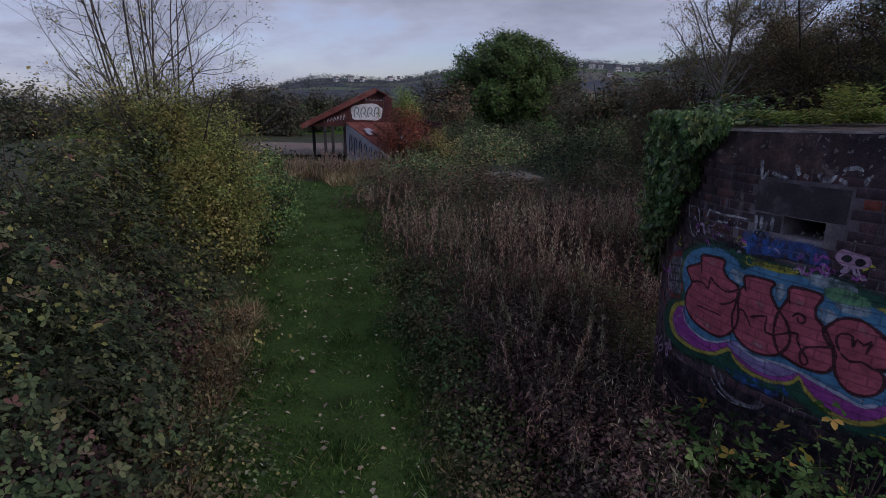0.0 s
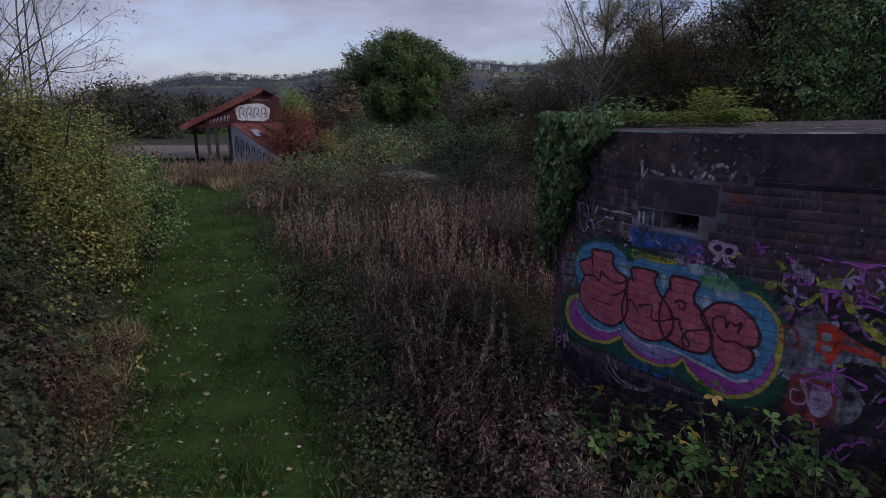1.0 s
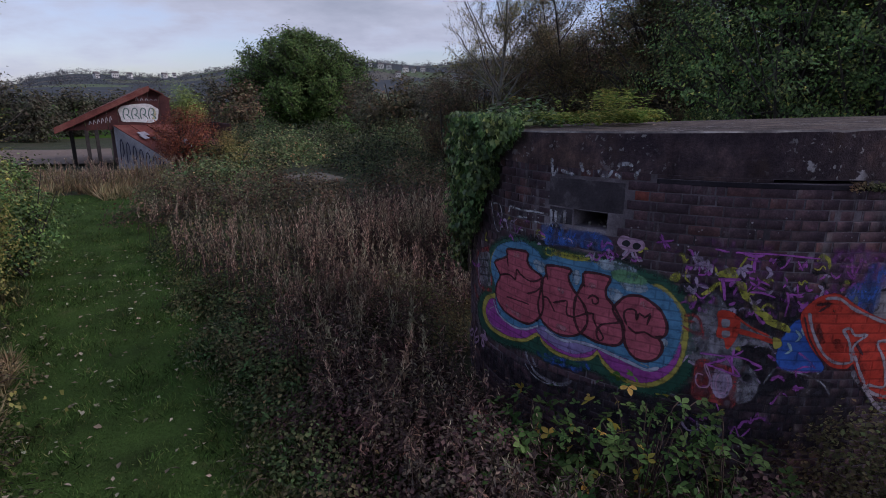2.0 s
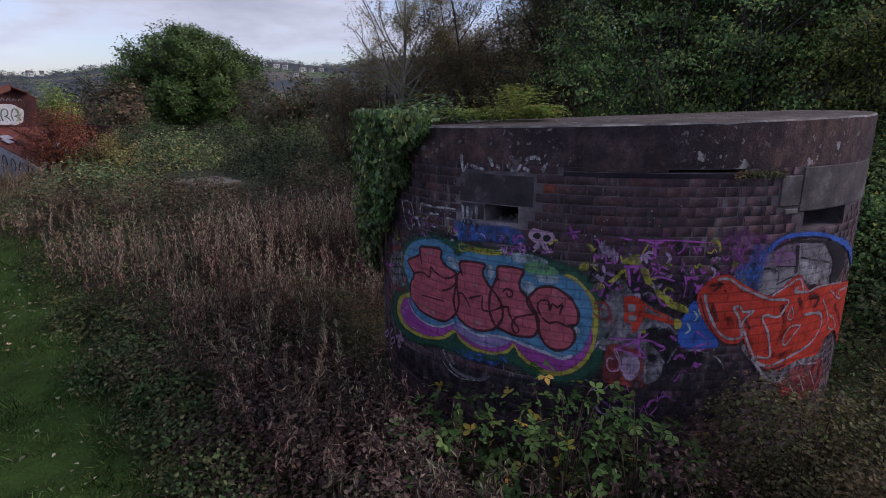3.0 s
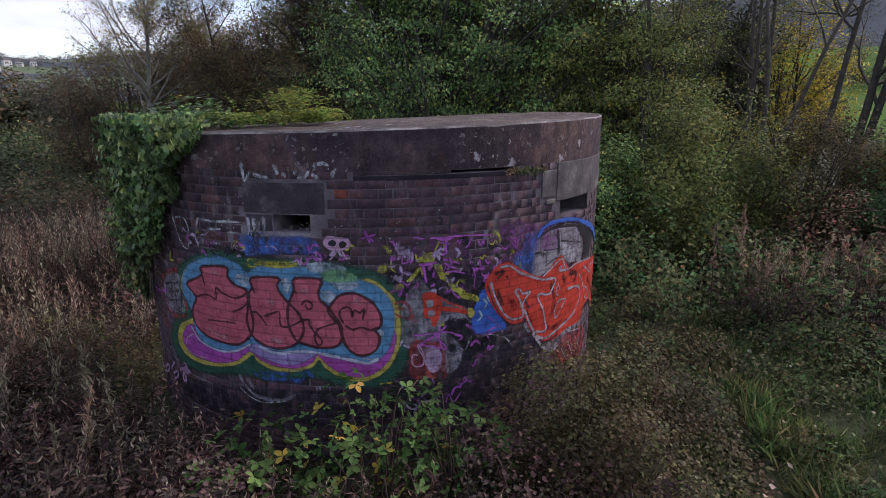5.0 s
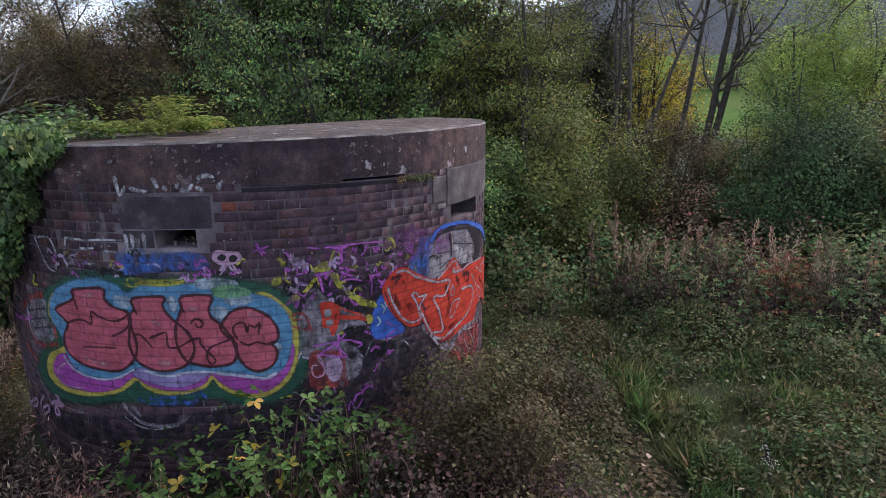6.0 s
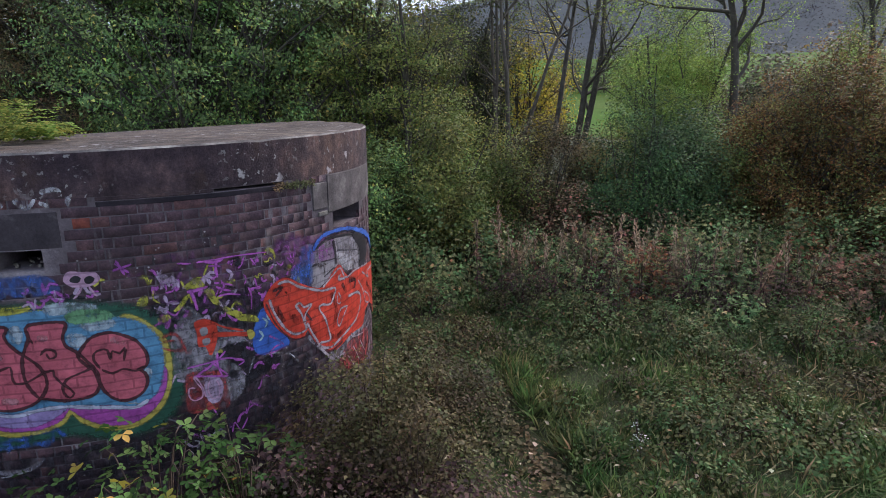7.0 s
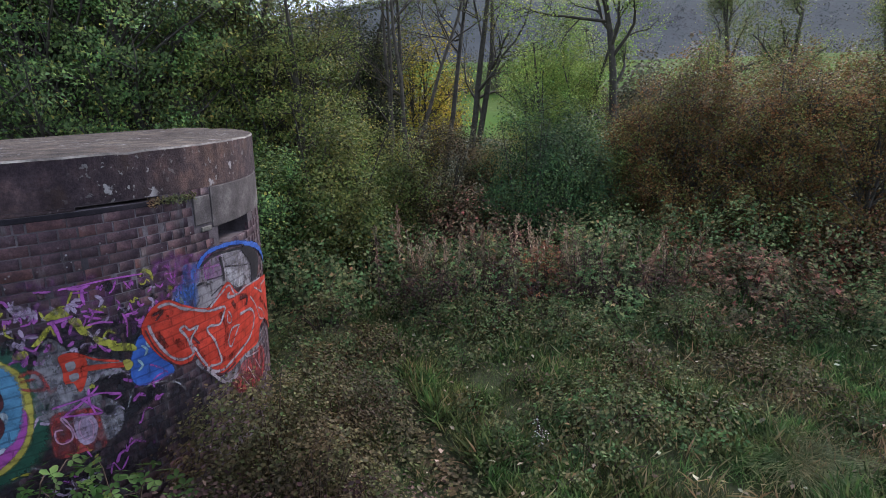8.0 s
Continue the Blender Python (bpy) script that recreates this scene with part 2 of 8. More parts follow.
def bm_mesh(name, bm, mat):
    me = bpy.data.meshes.new(name)
    bmesh.ops.recalc_face_normals(bm, faces=bm.faces[:])
    bm.to_mesh(me)
    bm.free()
    for one in mat if isinstance(mat, list) else [mat]:
        me.materials.append(one)
    return me


def box(bm, x0, y0, z0, x1, y1, z1, bevel=0.0):
    r = bmesh.ops.create_cube(bm, size=1.0, matrix=Matrix.Translation(((x0 + x1) / 2, (y0 + y1) / 2, (z0 + z1) / 2)) @ Matrix.Diagonal((x1 - x0, y1 - y0, z1 - z0, 1)))
    if bevel:
        es = list({e for v in r["verts"] for e in v.link_edges})
        bmesh.ops.bevel(bm, geom=es, offset=bevel, segments=1, affect="EDGES")
    return r["verts"]


def unit(v):
    return v / np.maximum(np.linalg.norm(v, axis=-1, keepdims=True), 1e-9)


# leaf outlines in a unit of length: points, triangles
LEAF = (np.array([(0, 0, 0), (0.3, 0.42, 0.08), (0, 1, -0.1), (-0.3, 0.42, 0.08)]), np.array([(0, 1, 2), (0, 2, 3)]))
BROAD = (np.array([(0, 0, 0), (0.3, 0.25, 0.07), (0.33, 0.6, 0.05), (0, 1, -0.12), (-0.33, 0.6, 0.05), (-0.3, 0.25, 0.07), (0, 0.55, -0.02)]),
         np.array([(0, 1, 6), (1, 2, 6), (2, 3, 6), (3, 4, 6), (4, 5, 6), (5, 0, 6)]))
TRIFOLIATE = (np.array([(0, 0.1, 0), (0.24, 0.6, 0.06), (0, 1.05, -0.1), (-0.24, 0.6, 0.06), (0.5, 0.02, 0.05), (0.8, 0.42, -0.08), (0.34, 0.42, 0.05), (-0.5, 0.02, 0.05), (-0.8, 0.42, -0.08), (-0.34, 0.42, 0.05)]),
              np.array([(0, 1, 2), (0, 2, 3), (0, 4, 5), (0, 5, 6), (0, 9, 8), (0, 8, 7)]))
ROUND3 = (np.array([(0, 0.1, 0), (0.3, 0.5, 0.07), (0.2, 0.85, 0.02), (0, 1.05, -0.06), (-0.2, 0.85, 0.02), (-0.3, 0.5, 0.07), (0.45, -0.08, 0.05), (0.82, 0.08, 0.0), (0.85, 0.38, -0.06), (0.45, 0.42, 0.05),
                    (-0.45, -0.08, 0.05), (-0.82, 0.08, 0.0), (-0.85, 0.38, -0.06), (-0.45, 0.42, 0.05)]),
          np.array([(0, 1, 2), (0, 2, 3), (0, 3, 4), (0, 4, 5), (0, 6, 7), (0, 7, 8), (0, 8, 9), (0, 11, 10), (0, 12, 11), (0, 13, 12)]))
BROADQ = (np.array([(0, 0, 0), (0.42, 0.45, 0.08), (0, 1, -0.1), (-0.42, 0.45, 0.08)]), np.array([(0, 1, 2), (0, 2, 3)]))
IVY = (np.array([(0, 0, 0), (0.42, -0.08, 0.03), (0.34, 0.3, 0.05), (0.5, 0.5, -0.03), (0.16, 0.6, 0.04), (0, 1, -0.1), (-0.16, 0.6, 0.04), (-0.5, 0.5, -0.03), (-0.34, 0.3, 0.05), (-0.42, -0.08, 0.03)]),
       np.array([(0, 1, 2), (0, 2, 4), (2, 3, 4), (0, 4, 5), (0, 5, 6), (0, 6, 8), (6, 7, 8), (0, 8, 9)]))
# one-piece leaf for crowns that stand far off
CHIP = (np.array([(-0.12, 0, 0), (0.45, 0.45, 0.05), (-0.25, 1, -0.05)]), np.array([(0, 1, 2)]))
BLADE = (np.array([(-0.03, 0, 0), (0.03, 0, 0), (0.02, 0.55, 0.05), (0, 1, 0.22)]), np.array([(0, 1, 2), (0, 2, 3)]))


def leaves(P, D, N, S, kind=LEAF):
    """Leaves of the given kind at the places P, pointing along D, facing N, of the lengths S."""
    pts, tris = kind
    y = unit(D)
    x = unit(np.cross(y, N))
    z = np.cross(x, y)
    V = P[:, None] + S[:, None, None] * (pts[None, :, 0:1] * x[:, None] + pts[None, :, 1:2] * y[:, None] + pts[None, :, 2:3] * z[:, None])
    F = tris[None] + (np.arange(len(P)) * len(pts))[:, None, None]
    return V.reshape(-1, 3), F.reshape(-1, 3)


def tubes(P, R, sides=4):
    """Tapered tubes along n paths of m points each."""
    n, m, _ = P.shape
    d = unit(np.gradient(P, axis=1))
    ref = np.where(np.abs(d[..., 2:3]) > 0.9, np.array([1.0, 0, 0]), np.array([0, 0, 1.0]))
    a = unit(np.cross(d, ref))
    b = np.cross(d, a)
    w = np.arange(sides) * 2 * np.pi / sides
    V = P[:, :, None] + R[:, :, None, None] * (np.cos(w)[None, None, :, None] * a[:, :, None] + np.sin(w)[None, None, :, None] * b[:, :, None])
    i = np.arange(m - 1)[:, None] * sides
    k = np.arange(sides)[None]
    q = np.stack([i + k, i + (k + 1) % sides, i + sides + (k + 1) % sides, i + sides + k], -1).reshape(-1, 4)
    F = q[None] + (np.arange(n) * m * sides)[:, None, None]
    return V.reshape(-1, 3), F.reshape(-1, 4)


def joined(parts):
    V, F, o = [], [], 0
    for v, f in parts:
        V.append(v)
        F.append(np.asarray(f) + o)
        o += len(v)
    return np.concatenate(V), np.concatenate(F)


def sprigs(rng, C, count, spread, size, kind=LEAF, up=0.6, outward=None, flat=1.0):
    """Clusters of leaves round the places C; outward: for each place the way in which its leaves face."""
    n = len(C)
    base = np.repeat(C, count, axis=0) + rng.normal(0, spread, (n * count, 3)) * np.array([1, 1, flat])
    face = np.repeat(rng.normal(0, 0.36, (n, 3)), count, axis=0) + rng.normal(0, 0.3, (n * count, 3)) + np.array([0, 0, up])
    if outward is not None:
        face += np.repeat(outward, count, axis=0)
    D = rng.normal(0, 1, (n * count, 3)) + np.array([0, 0, -0.15])
    D = D - unit(face) * np.sum(D * unit(face), -1, keepdims=True) * 0.8
    S = np.repeat(np.broadcast_to(size, n), count) * rng.uniform(0.6, 1.35, n * count)
    return leaves(base, D, face, S, kind)


def in_ball(rng, n, shell=0.0):
    v = unit(rng.normal(size=(n, 3)))
    return v * (shell + (1 - shell) * rng.uniform(0, 1, (n, 1)) ** (1 / 3))


def bezier(a, b, c, m):
    t = np.linspace(0, 1, m)[None, :, None]
    return (1 - t) ** 2 * a[:, None] + 2 * t * (1 - t) * b[:, None] + t ** 2 * c[:, None]


def skeleton_of(rng, height, radius, stem_r, clear=0.25, stems=1, limbs=26, twigs=6, spurs=4, fine=False, squash=1.0, top_shell=0.45, lean=0.08, spread_base=0.12, tip_spread=0.35, twig=0.33):
    """Stems, limbs and twigs of a tree or shrub with an egg-shaped crown: tubes, and the ends where leaves grow."""
    woods = []
    base = np.stack([rng.normal(0, spread_base * (stems > 1), stems), rng.normal(0, spread_base * (stems > 1), stems), np.full(stems, -0.1)], -1)
    out = rng.normal(0, 1, (stems, 2))
    tip = np.concatenate([base[:, :2] + out * (lean + (tip_spread * radius if stems > 1 else 0)), np.full((stems, 1), height * 0.93) * rng.uniform(0.75, 1, (stems, 1))], 1)
    mid = (base + tip) / 2 + rng.normal(0, 0.05, (stems, 3)) * height * 0.6
    trunk = bezier(base, mid, tip, 8)
    woods.append(tubes(trunk, np.linspace(1, 0.22, 8)[None] * stem_r * rng.uniform(0.75, 1.1, (stems, 1)), 7))
    zc, rz = height * (1 + clear) / 2, height * (1 - clear) / 2
    ends = in_ball(rng, limbs, top_shell) * np.array([radius, radius, rz * squash]) + np.array([0, 0, zc])
    ends[:, :2] *= rng.uniform(0.8, 1.12, (limbs, 1))
    which = rng.integers(0, stems, limbs)
    at = np.clip((ends[:, 2] / height - 0.22) + rng.normal(0, 0.06, limbs), 0.04 if clear < 0.1 else clear * 0.8, 0.92)
    k = np.clip((at * 7).astype(int), 0, 6)
    fr = (at * 7 - k)[:, None]
    start = trunk[which, k] * (1 - fr) + trunk[which, k + 1] * fr
    across = rng.uniform(0.2, 0.65, (limbs, 1))
    bend = start + (ends - start) * np.concatenate([across, across, rng.uniform(0.35, 0.95, (limbs, 1))], 1) + rng.normal(0, 0.07, (limbs, 3)) * radius
    L = bezier(start, bend, ends, 6)
    woods.append(tubes(L, np.linspace(1, 0.25, 6)[None] * (stem_r * 0.42 * (1.1 - at))[:, None], 5))
    n = limbs * twigs
    li = np.repeat(np.arange(limbs), twigs)
    f = rng.uniform(0.35, 1.0, n) * 5
    k = np.clip(f.astype(int), 0, 4)
    s = L[li, k] * (1 - (f - k)[:, None]) + L[li, k + 1] * (f - k)[:, None]
    e = s + (unit(rng.normal(0, 1, (n, 3)) + np.array([0, 0, 0.35])) * rng.uniform(0.4, 1.0, (n, 1)) * radius * twig)
    b = (s + e) / 2 + rng.normal(0, 0.04, (n, 3)) * radius
    T = bezier(s, b, e, 4)
    woods.append(tubes(T[:, ::1 if fine else 3], np.linspace(1, 0.3, 4 if fine else 2)[None] * stem_r * 0.09 * np.ones((n, 1)), 3))
    tips = [e]
    if spurs:
        n2 = n * spurs
        ti = np.repeat(np.arange(n), spurs)
        f = rng.uniform(0.2, 1.0, n2) * 3
        k = np.clip(f.astype(int), 0, 2)
        s2 = T[ti, k] * (1 - (f - k)[:, None]) + T[ti, k + 1] * (f - k)[:, None]
        e2 = s2 + unit(rng.normal(0, 1, (n2, 3)) + np.array([0, 0, 0.3])) * rng.uniform(0.3, 1.0, (n2, 1)) * radius * twig * 0.5
        m2 = (s2 + e2) / 2 + rng.normal(0, 0.012, (n2, 3)) * radius
        if fine:
            woods.append(tubes(bezier(s2, m2, e2, 3), np.linspace(1, 0.5, 3)[None] * stem_r * 0.035 * np.ones((n2, 1)), 3))
        tips.append(e2)
    return joined(woods), np.concatenate(tips)


def tree(name, label, category, place, seed, height, radius, stem_r, leaf_mat, leaf=0.09, per_tip=5, spread=0.16, bark=None, kind=LEAF, keep=1.0, group="", flat=1.0, **shape):
    """A tree or shrub at place: trunk (or stems) and crown."""
    rng = np.random.default_rng(seed)
    (V, F), tips = skeleton_of(rng, height, radius, stem_r, **shape)
    top = thing(name, place, label, category, group)
    part("trunk" if shape.get("stems", 1) == 1 else "branchwork", mesh_np("wood", V, F, bark or M_BARK, True), top)
    if keep < 1.0:
        tips = tips[rng.uniform(size=len(tips)) < keep]
    zc = height * 0.55
    outward = unit(tips - np.array([0, 0, zc])) * 0.7
    part("crown", mesh_np("crown", *sprigs(rng, tips, per_tip, spread, leaf, kind, 0.7, outward, flat), leaf_mat), top)
    return top


def branching(rng, height, stem_r, stems=1, clear=0.3, wander=0.2, kids=(8, 6, 5), ratio=(0.55, 0.5, 0.5), foot=0.15, splay=0.2, angle=(0.6, 1.1)):
    """Wood that forks like a real tree: wandering stems, limbs, branches and twigs; also the twig points where leaves grow."""
    start = np.concatenate([rng.normal(0, foot * (stems > 1), (stems, 2)), np.full((stems, 1), -0.1)], 1)
    way = unit(np.concatenate([rng.normal(0, splay, (stems, 2)), np.ones((stems, 1))], 1))
    length, thick = height * rng.uniform(0.8, 1.0, stems), stem_r * rng.uniform(0.7, 1.1, stems)
    woods, tips, steps = [], [], 8
    for level in range(len(kids) + 1):
        pts, d = [start], way
        for _ in range(steps - 1):
            d = unit(d + rng.normal(0, wander * (0.4 if level == 0 else 1.0), d.shape) + np.array([0, 0, 0.05]))
            pts.append(pts[-1] + d * (length / (steps - 1))[:, None])
        path = np.stack(pts, 1)
        sides = (8, 5, 4, 3)[min(level, 3)]
        bends = np.array([0, 2, 4, 7]) if level >= 2 else np.arange(steps)
        woods.append(tubes(path[:, bends], np.linspace(1, 0.3, steps)[bends][None] * thick[:, None], sides))
        if level >= len(kids) - 1:
            tips.append(path[:, 3:].reshape(-1, 3))
        if level == len(kids):
            break
        n = len(start) * kids[level]
        i = np.repeat(np.arange(len(start)), kids[level])
        f = rng.uniform(clear if level == 0 else 0.2, 1.0, n)
        k = np.clip((f * (steps - 1)).astype(int), 0, steps - 2)
        fr = (f * (steps - 1) - k)[:, None]
        along = unit(path[i, k + 1] - path[i, k])
        side = unit(np.cross(along, rng.normal(0, 1, (n, 3))))
        turn = rng.uniform(angle[0], angle[1], (n, 1))
        start = path[i, k] * (1 - fr) + path[i, k + 1] * fr
        way = unit(along * np.cos(turn) + side * np.sin(turn))
        thick = thick[i] * (1 - 0.6 * f) * 0.55
        length = length[i] * ratio[level] * rng.uniform(0.55, 1.1, n) * (1.15 - 0.6 * f)
    return joined(woods), np.concatenate(tips)


def open_tree(name, label, category, place, seed, height, stem_r, leaf_mat, leaf, per_tip, spread, keep=1.0, bark=None, kind=LEAF, group="", **shape):
    """A tree whose boughs show through its thin crown."""
    rng = np.random.default_rng(seed)
    (V, F), tips = branching(rng, height, stem_r, **shape)
    top = thing(name, place, label, category, group)
    part("trunk" if shape.get("stems", 1) == 1 else "branchwork", mesh_np("wood", V, F, bark or M_BARK, True), top)
    tips = tips[rng.uniform(size=len(tips)) < keep]
    part("crown", mesh_np("crown", *sprigs(rng, tips, per_tip, spread, leaf, kind, 0.7), leaf_mat), top)
    return top


def lumps(x, y, seed, size=1.2):
    """Gentle lumps between -1 and 1 over the plan."""
    s = np.random.default_rng(seed)
    z = np.zeros_like(x)
    for k in range(7):
        a, p, w = s.uniform(0, 2 * np.pi), s.uniform(0, 6.28), (0.6 + 0.35 * k) / size
        z += np.sin((x * np.cos(a) + y * np.sin(a)) * w * 2 + p) / (1 + 0.35 * k)
    return z / 3.2


def mound(name, label, category, place, seed, radius, height, leaf_mat, clumps=500, per=9, leaf=0.06, spread=0.09, kind=TRIFOLIATE, stem_mat=None, canes=30, depth=0.5, stretch=(1.0, 1.0), turn=0.0, group="", power=2.2):
    """A rounded mass of bramble: arching canes, and leaf clusters that lie over its lumpy top."""
    rng = np.random.default_rng(seed)
    r = np.sqrt(rng.uniform(0, 1, clumps))
    if power > 2.9:
        r = np.where(rng.uniform(size=clumps) < 0.4, rng.uniform(0.8, 1.0, clumps), r)
    a = rng.uniform(0, 2 * np.pi, clumps)
    wob = 1 + 0.18 * np.sin(3 * a + seed) + 0.1 * np.sin(5 * a + 2 * seed)
    x, y = r * np.cos(a) * radius * wob * stretch[0], r * np.sin(a) * radius * wob * stretch[1]
    top = height * (1 - r ** power) * (0.84 + 0.34 * lumps(x, y, seed, 0.8) + 0.3 * lumps(x, y, seed + 7, 0.36)) + 0.08
    z = top - depth * height * rng.uniform(0, 1, clumps) ** 2.2
    z = np.maximum(z, 0.04)
    C = np.stack([x, y, z], -1)
    outward = np.stack([x / radius, y / radius, np.full(clumps, 0.7)], -1) * 0.9
    Cx, Sx = math.cos(turn), math.sin(turn)
    rot = np.array([[Cx, Sx, 0], [-Sx, Cx, 0], [0, 0, 1]])
    C, outward = C @ rot, outward @ rot
    ob = thing(name, place, label, category, group)
    tagged(part("foliage", mesh_np("foliage", *sprigs(rng, C, per, spread, leaf, kind, 0.5, outward), leaf_mat), ob), kind="stuff")
    pick = rng.integers(0, clumps, canes)
    s = C[pick] * np.array([0.25, 0.25, 0])
    e = C[pick] + np.array([0, 0, 0.05])
    b = (s + e) / 2 + np.array([0, 0, 0.6]) * height
    tagged(part("cane_tangle", mesh_np("cane_tangle", *tubes(bezier(s, b, e, 6), np.linspace(0.008, 0.003, 6)[None] * np.ones((canes, 1)), 3), stem_mat or M_STEM), ob), kind="stuff")
    return ob

# ---- ground and distance ----


def smooth(v, a, b):
    t = np.clip((v - a) / (b - a), 0, 1)
    return t * t * (3 - 2 * t)


def terrain(x, y):
    """Height of the land: level near by, a field that climbs in the east, wooded hills all round."""
    r, az = np.hypot(x, y), np.degrees(np.arctan2(x, y))
    east = smooth(az, 50, 82) * (1 - smooth(az, 150, 178))
    z = 27.0 * smooth(r, 62, 330) * east + 0.15 * lumps(x, y, 3, 6.0) * smooth(r, 8, 30)
    z += 105.0 * smooth(r, 340, 760) * east
    north = 44 + 58 * smooth(az, -22, 40) + 6 * np.sin(az * 0.21) + 5 * np.sin(az * 0.53 + 1) - 72 * (1 - smooth(az, -26, -12))
    z += north * smooth(r, 500, 1500) * (1 - east)
    z += 16 * smooth(r, 250, 520) * (1 - east) * smooth(az, -30, -12)
    return z


def ground_material():
    m, n, l, b = material("rough_ground", 0.95)
    geo = n.new("ShaderNodeNewGeometry")
    a = noise_node(n, l, geo.outputs["Position"], 0.5, 5.0)
    fine = noise_node(n, l, geo.outputs["Position"], 22.0, 5.0, 0.7)
    tone = ramp(n, [(0.3, (0.028, 0.03, 0.014)), (0.5, (0.045, 0.055, 0.02)), (0.7, (0.06, 0.05, 0.03))])
    l.new(a.outputs["Fac"], tone.inputs["Fac"])
    g = ramp(n, [(0.3, (0.5, 0.5, 0.5)), (0.7, (1.3, 1.3, 1.3))])
    l.new(fine.outputs["Fac"], g.inputs["Fac"])
    l.new(mix_rgb(n, l, "MULTIPLY", 1.0, tone.outputs["Color"], g.outputs["Color"]), b.inputs["Base Color"])
    bump_node(n, l, fine.outputs["Fac"], b, 0.7, 0.03)
    return m


def meadow_material():
    m, n, l, b = material("far_fields", 0.95)
    b.inputs["Specular IOR Level"].default_value = 0.03
    geo = n.new("ShaderNodeNewGeometry")
    a = noise_node(n, l, geo.outputs["Position"], 0.012, 4.0)
    fine = noise_node(n, l, geo.outputs["Position"], 0.35, 5.0, 0.7)
    tone = ramp(n, [(0.35, (0.055, 0.11, 0.016)), (0.5, (0.062, 0.125, 0.02)), (0.65, (0.075, 0.115, 0.026))])
    l.new(a.outputs["Fac"], tone.inputs["Fac"])
    g = ramp(n, [(0.3, (0.8, 0.8, 0.8)), (0.7, (1.15, 1.15, 1.15))])
    l.new(fine.outputs["Fac"], g.inputs["Fac"])
    l.new(mix_rgb(n, l, "MULTIPLY", 1.0, tone.outputs["Color"], g.outputs["Color"]), b.inputs["Base Color"])
    return m


M_GROUND, M_MEADOW = ground_material(), meadow_material()


def hill_material():
    """Hillsides far off, haze painted into their colours: hedged fields, some green, some brown, and strips of wood."""
    m, n, l, b = material("hazed_hill_fields", 0.95)
    b.inputs["Specular IOR Level"].default_value = 0.03
    pos = n.new("ShaderNodeNewGeometry").outputs["Position"]
    field = n.new("ShaderNodeTexVoronoi")
    field.inputs["Scale"].default_value = 0.009
    l.new(pos, field.inputs["Vector"])
    pick = n.new("ShaderNodeSeparateXYZ")
    l.new(field.outputs["Color"], pick.inputs[0])
    # the blue-grey cast of these tones is painted distance haze
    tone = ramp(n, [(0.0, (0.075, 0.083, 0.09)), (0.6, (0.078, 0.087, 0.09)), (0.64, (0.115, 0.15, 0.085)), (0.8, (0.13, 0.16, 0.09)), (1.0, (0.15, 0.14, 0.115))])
    l.new(pick.outputs["X"], tone.inputs["Fac"])
    fine = noise_node(n, l, pos, 0.06, 5.0, 0.7)
    g = ramp(n, [(0.3, (0.85, 0.85, 0.85)), (0.7, (1.12, 1.12, 1.12))])
    l.new(fine.outputs["Fac"], g.inputs["Fac"])
    l.new(mix_rgb(n, l, "MULTIPLY", 1.0, tone.outputs["Color"], g.outputs["Color"]), b.inputs["Base Color"])
    return m


M_HILL = hill_material()
rings = np.concatenate([np.linspace(0.4, 40, 80), np.geomspace(42, 4500, 70)])
spokes = np.radians(np.arange(0, 360, 2.0))
gx, gy = rings[:, None] * np.sin(spokes)[None], rings[:, None] * np.cos(spokes)[None]
gv = np.stack([gx, gy, terrain(gx, gy)], -1).reshape(-1, 3)
gi, gk = np.meshgrid(np.arange(len(rings) - 1), np.arange(len(spokes)), indexing="ij")
ns = len(spokes)
gf = np.stack([gi * ns + gk, gi * ns + (gk + 1) % ns, (gi + 1) * ns + (gk + 1) % ns, (gi + 1) * ns + gk], -1)[:, :, ::-1].reshape(-1, 4)
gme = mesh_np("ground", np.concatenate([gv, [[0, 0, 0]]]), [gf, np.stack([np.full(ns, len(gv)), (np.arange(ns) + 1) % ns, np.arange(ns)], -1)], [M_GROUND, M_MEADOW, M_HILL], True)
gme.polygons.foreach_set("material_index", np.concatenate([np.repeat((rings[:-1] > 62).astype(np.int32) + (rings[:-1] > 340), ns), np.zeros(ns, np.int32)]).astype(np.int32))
tagged(new("ground", gme), "uneven rough ground with soil and grass", "ground", kind="structure")


def path_middle(y):
    return -0.38 - 0.155 * y - 0.0021 * y * y


def path_half(y):
    return 0.98 + 0.014 * y


M_TURF = surface("mown_turf", [(0.28, (0.028, 0.04, 0.013)), (0.45, (0.045, 0.08, 0.02)), (0.6, (0.058, 0.105, 0.024)), (0.75, (0.085, 0.095, 0.035))], 1.4, 28.0, 0.95, 0.9, 0.04)
M_TURF.node_tree.nodes["Principled BSDF"].inputs["Specular IOR Level"].default_value = 0.04
py = np.linspace(-8, 22.5, 75)
pk = np.linspace(-1, 1, 9)
PX = path_middle(py)[:, None] + path_half(py)[:, None] * pk[None] * (1.15 + 0.12 * np.sin(py * 1.3)[:, None])
PZ = 0.03 + 0.02 * np.cos(pk * 1.5)[None] + 0 * PX + terrain(PX, py[:, None] + 0 * PX)
pv = np.stack([PX, py[:, None] + 0 * PX, PZ], -1).reshape(-1, 3)
pi_, pj = np.meshgrid(np.arange(74), np.arange(8), indexing="ij")
pf = np.stack([pi_ * 9 + pj, pi_ * 9 + pj + 1, (pi_ + 1) * 9 + pj + 1, (pi_ + 1) * 9 + pj], -1).reshape(-1, 4)
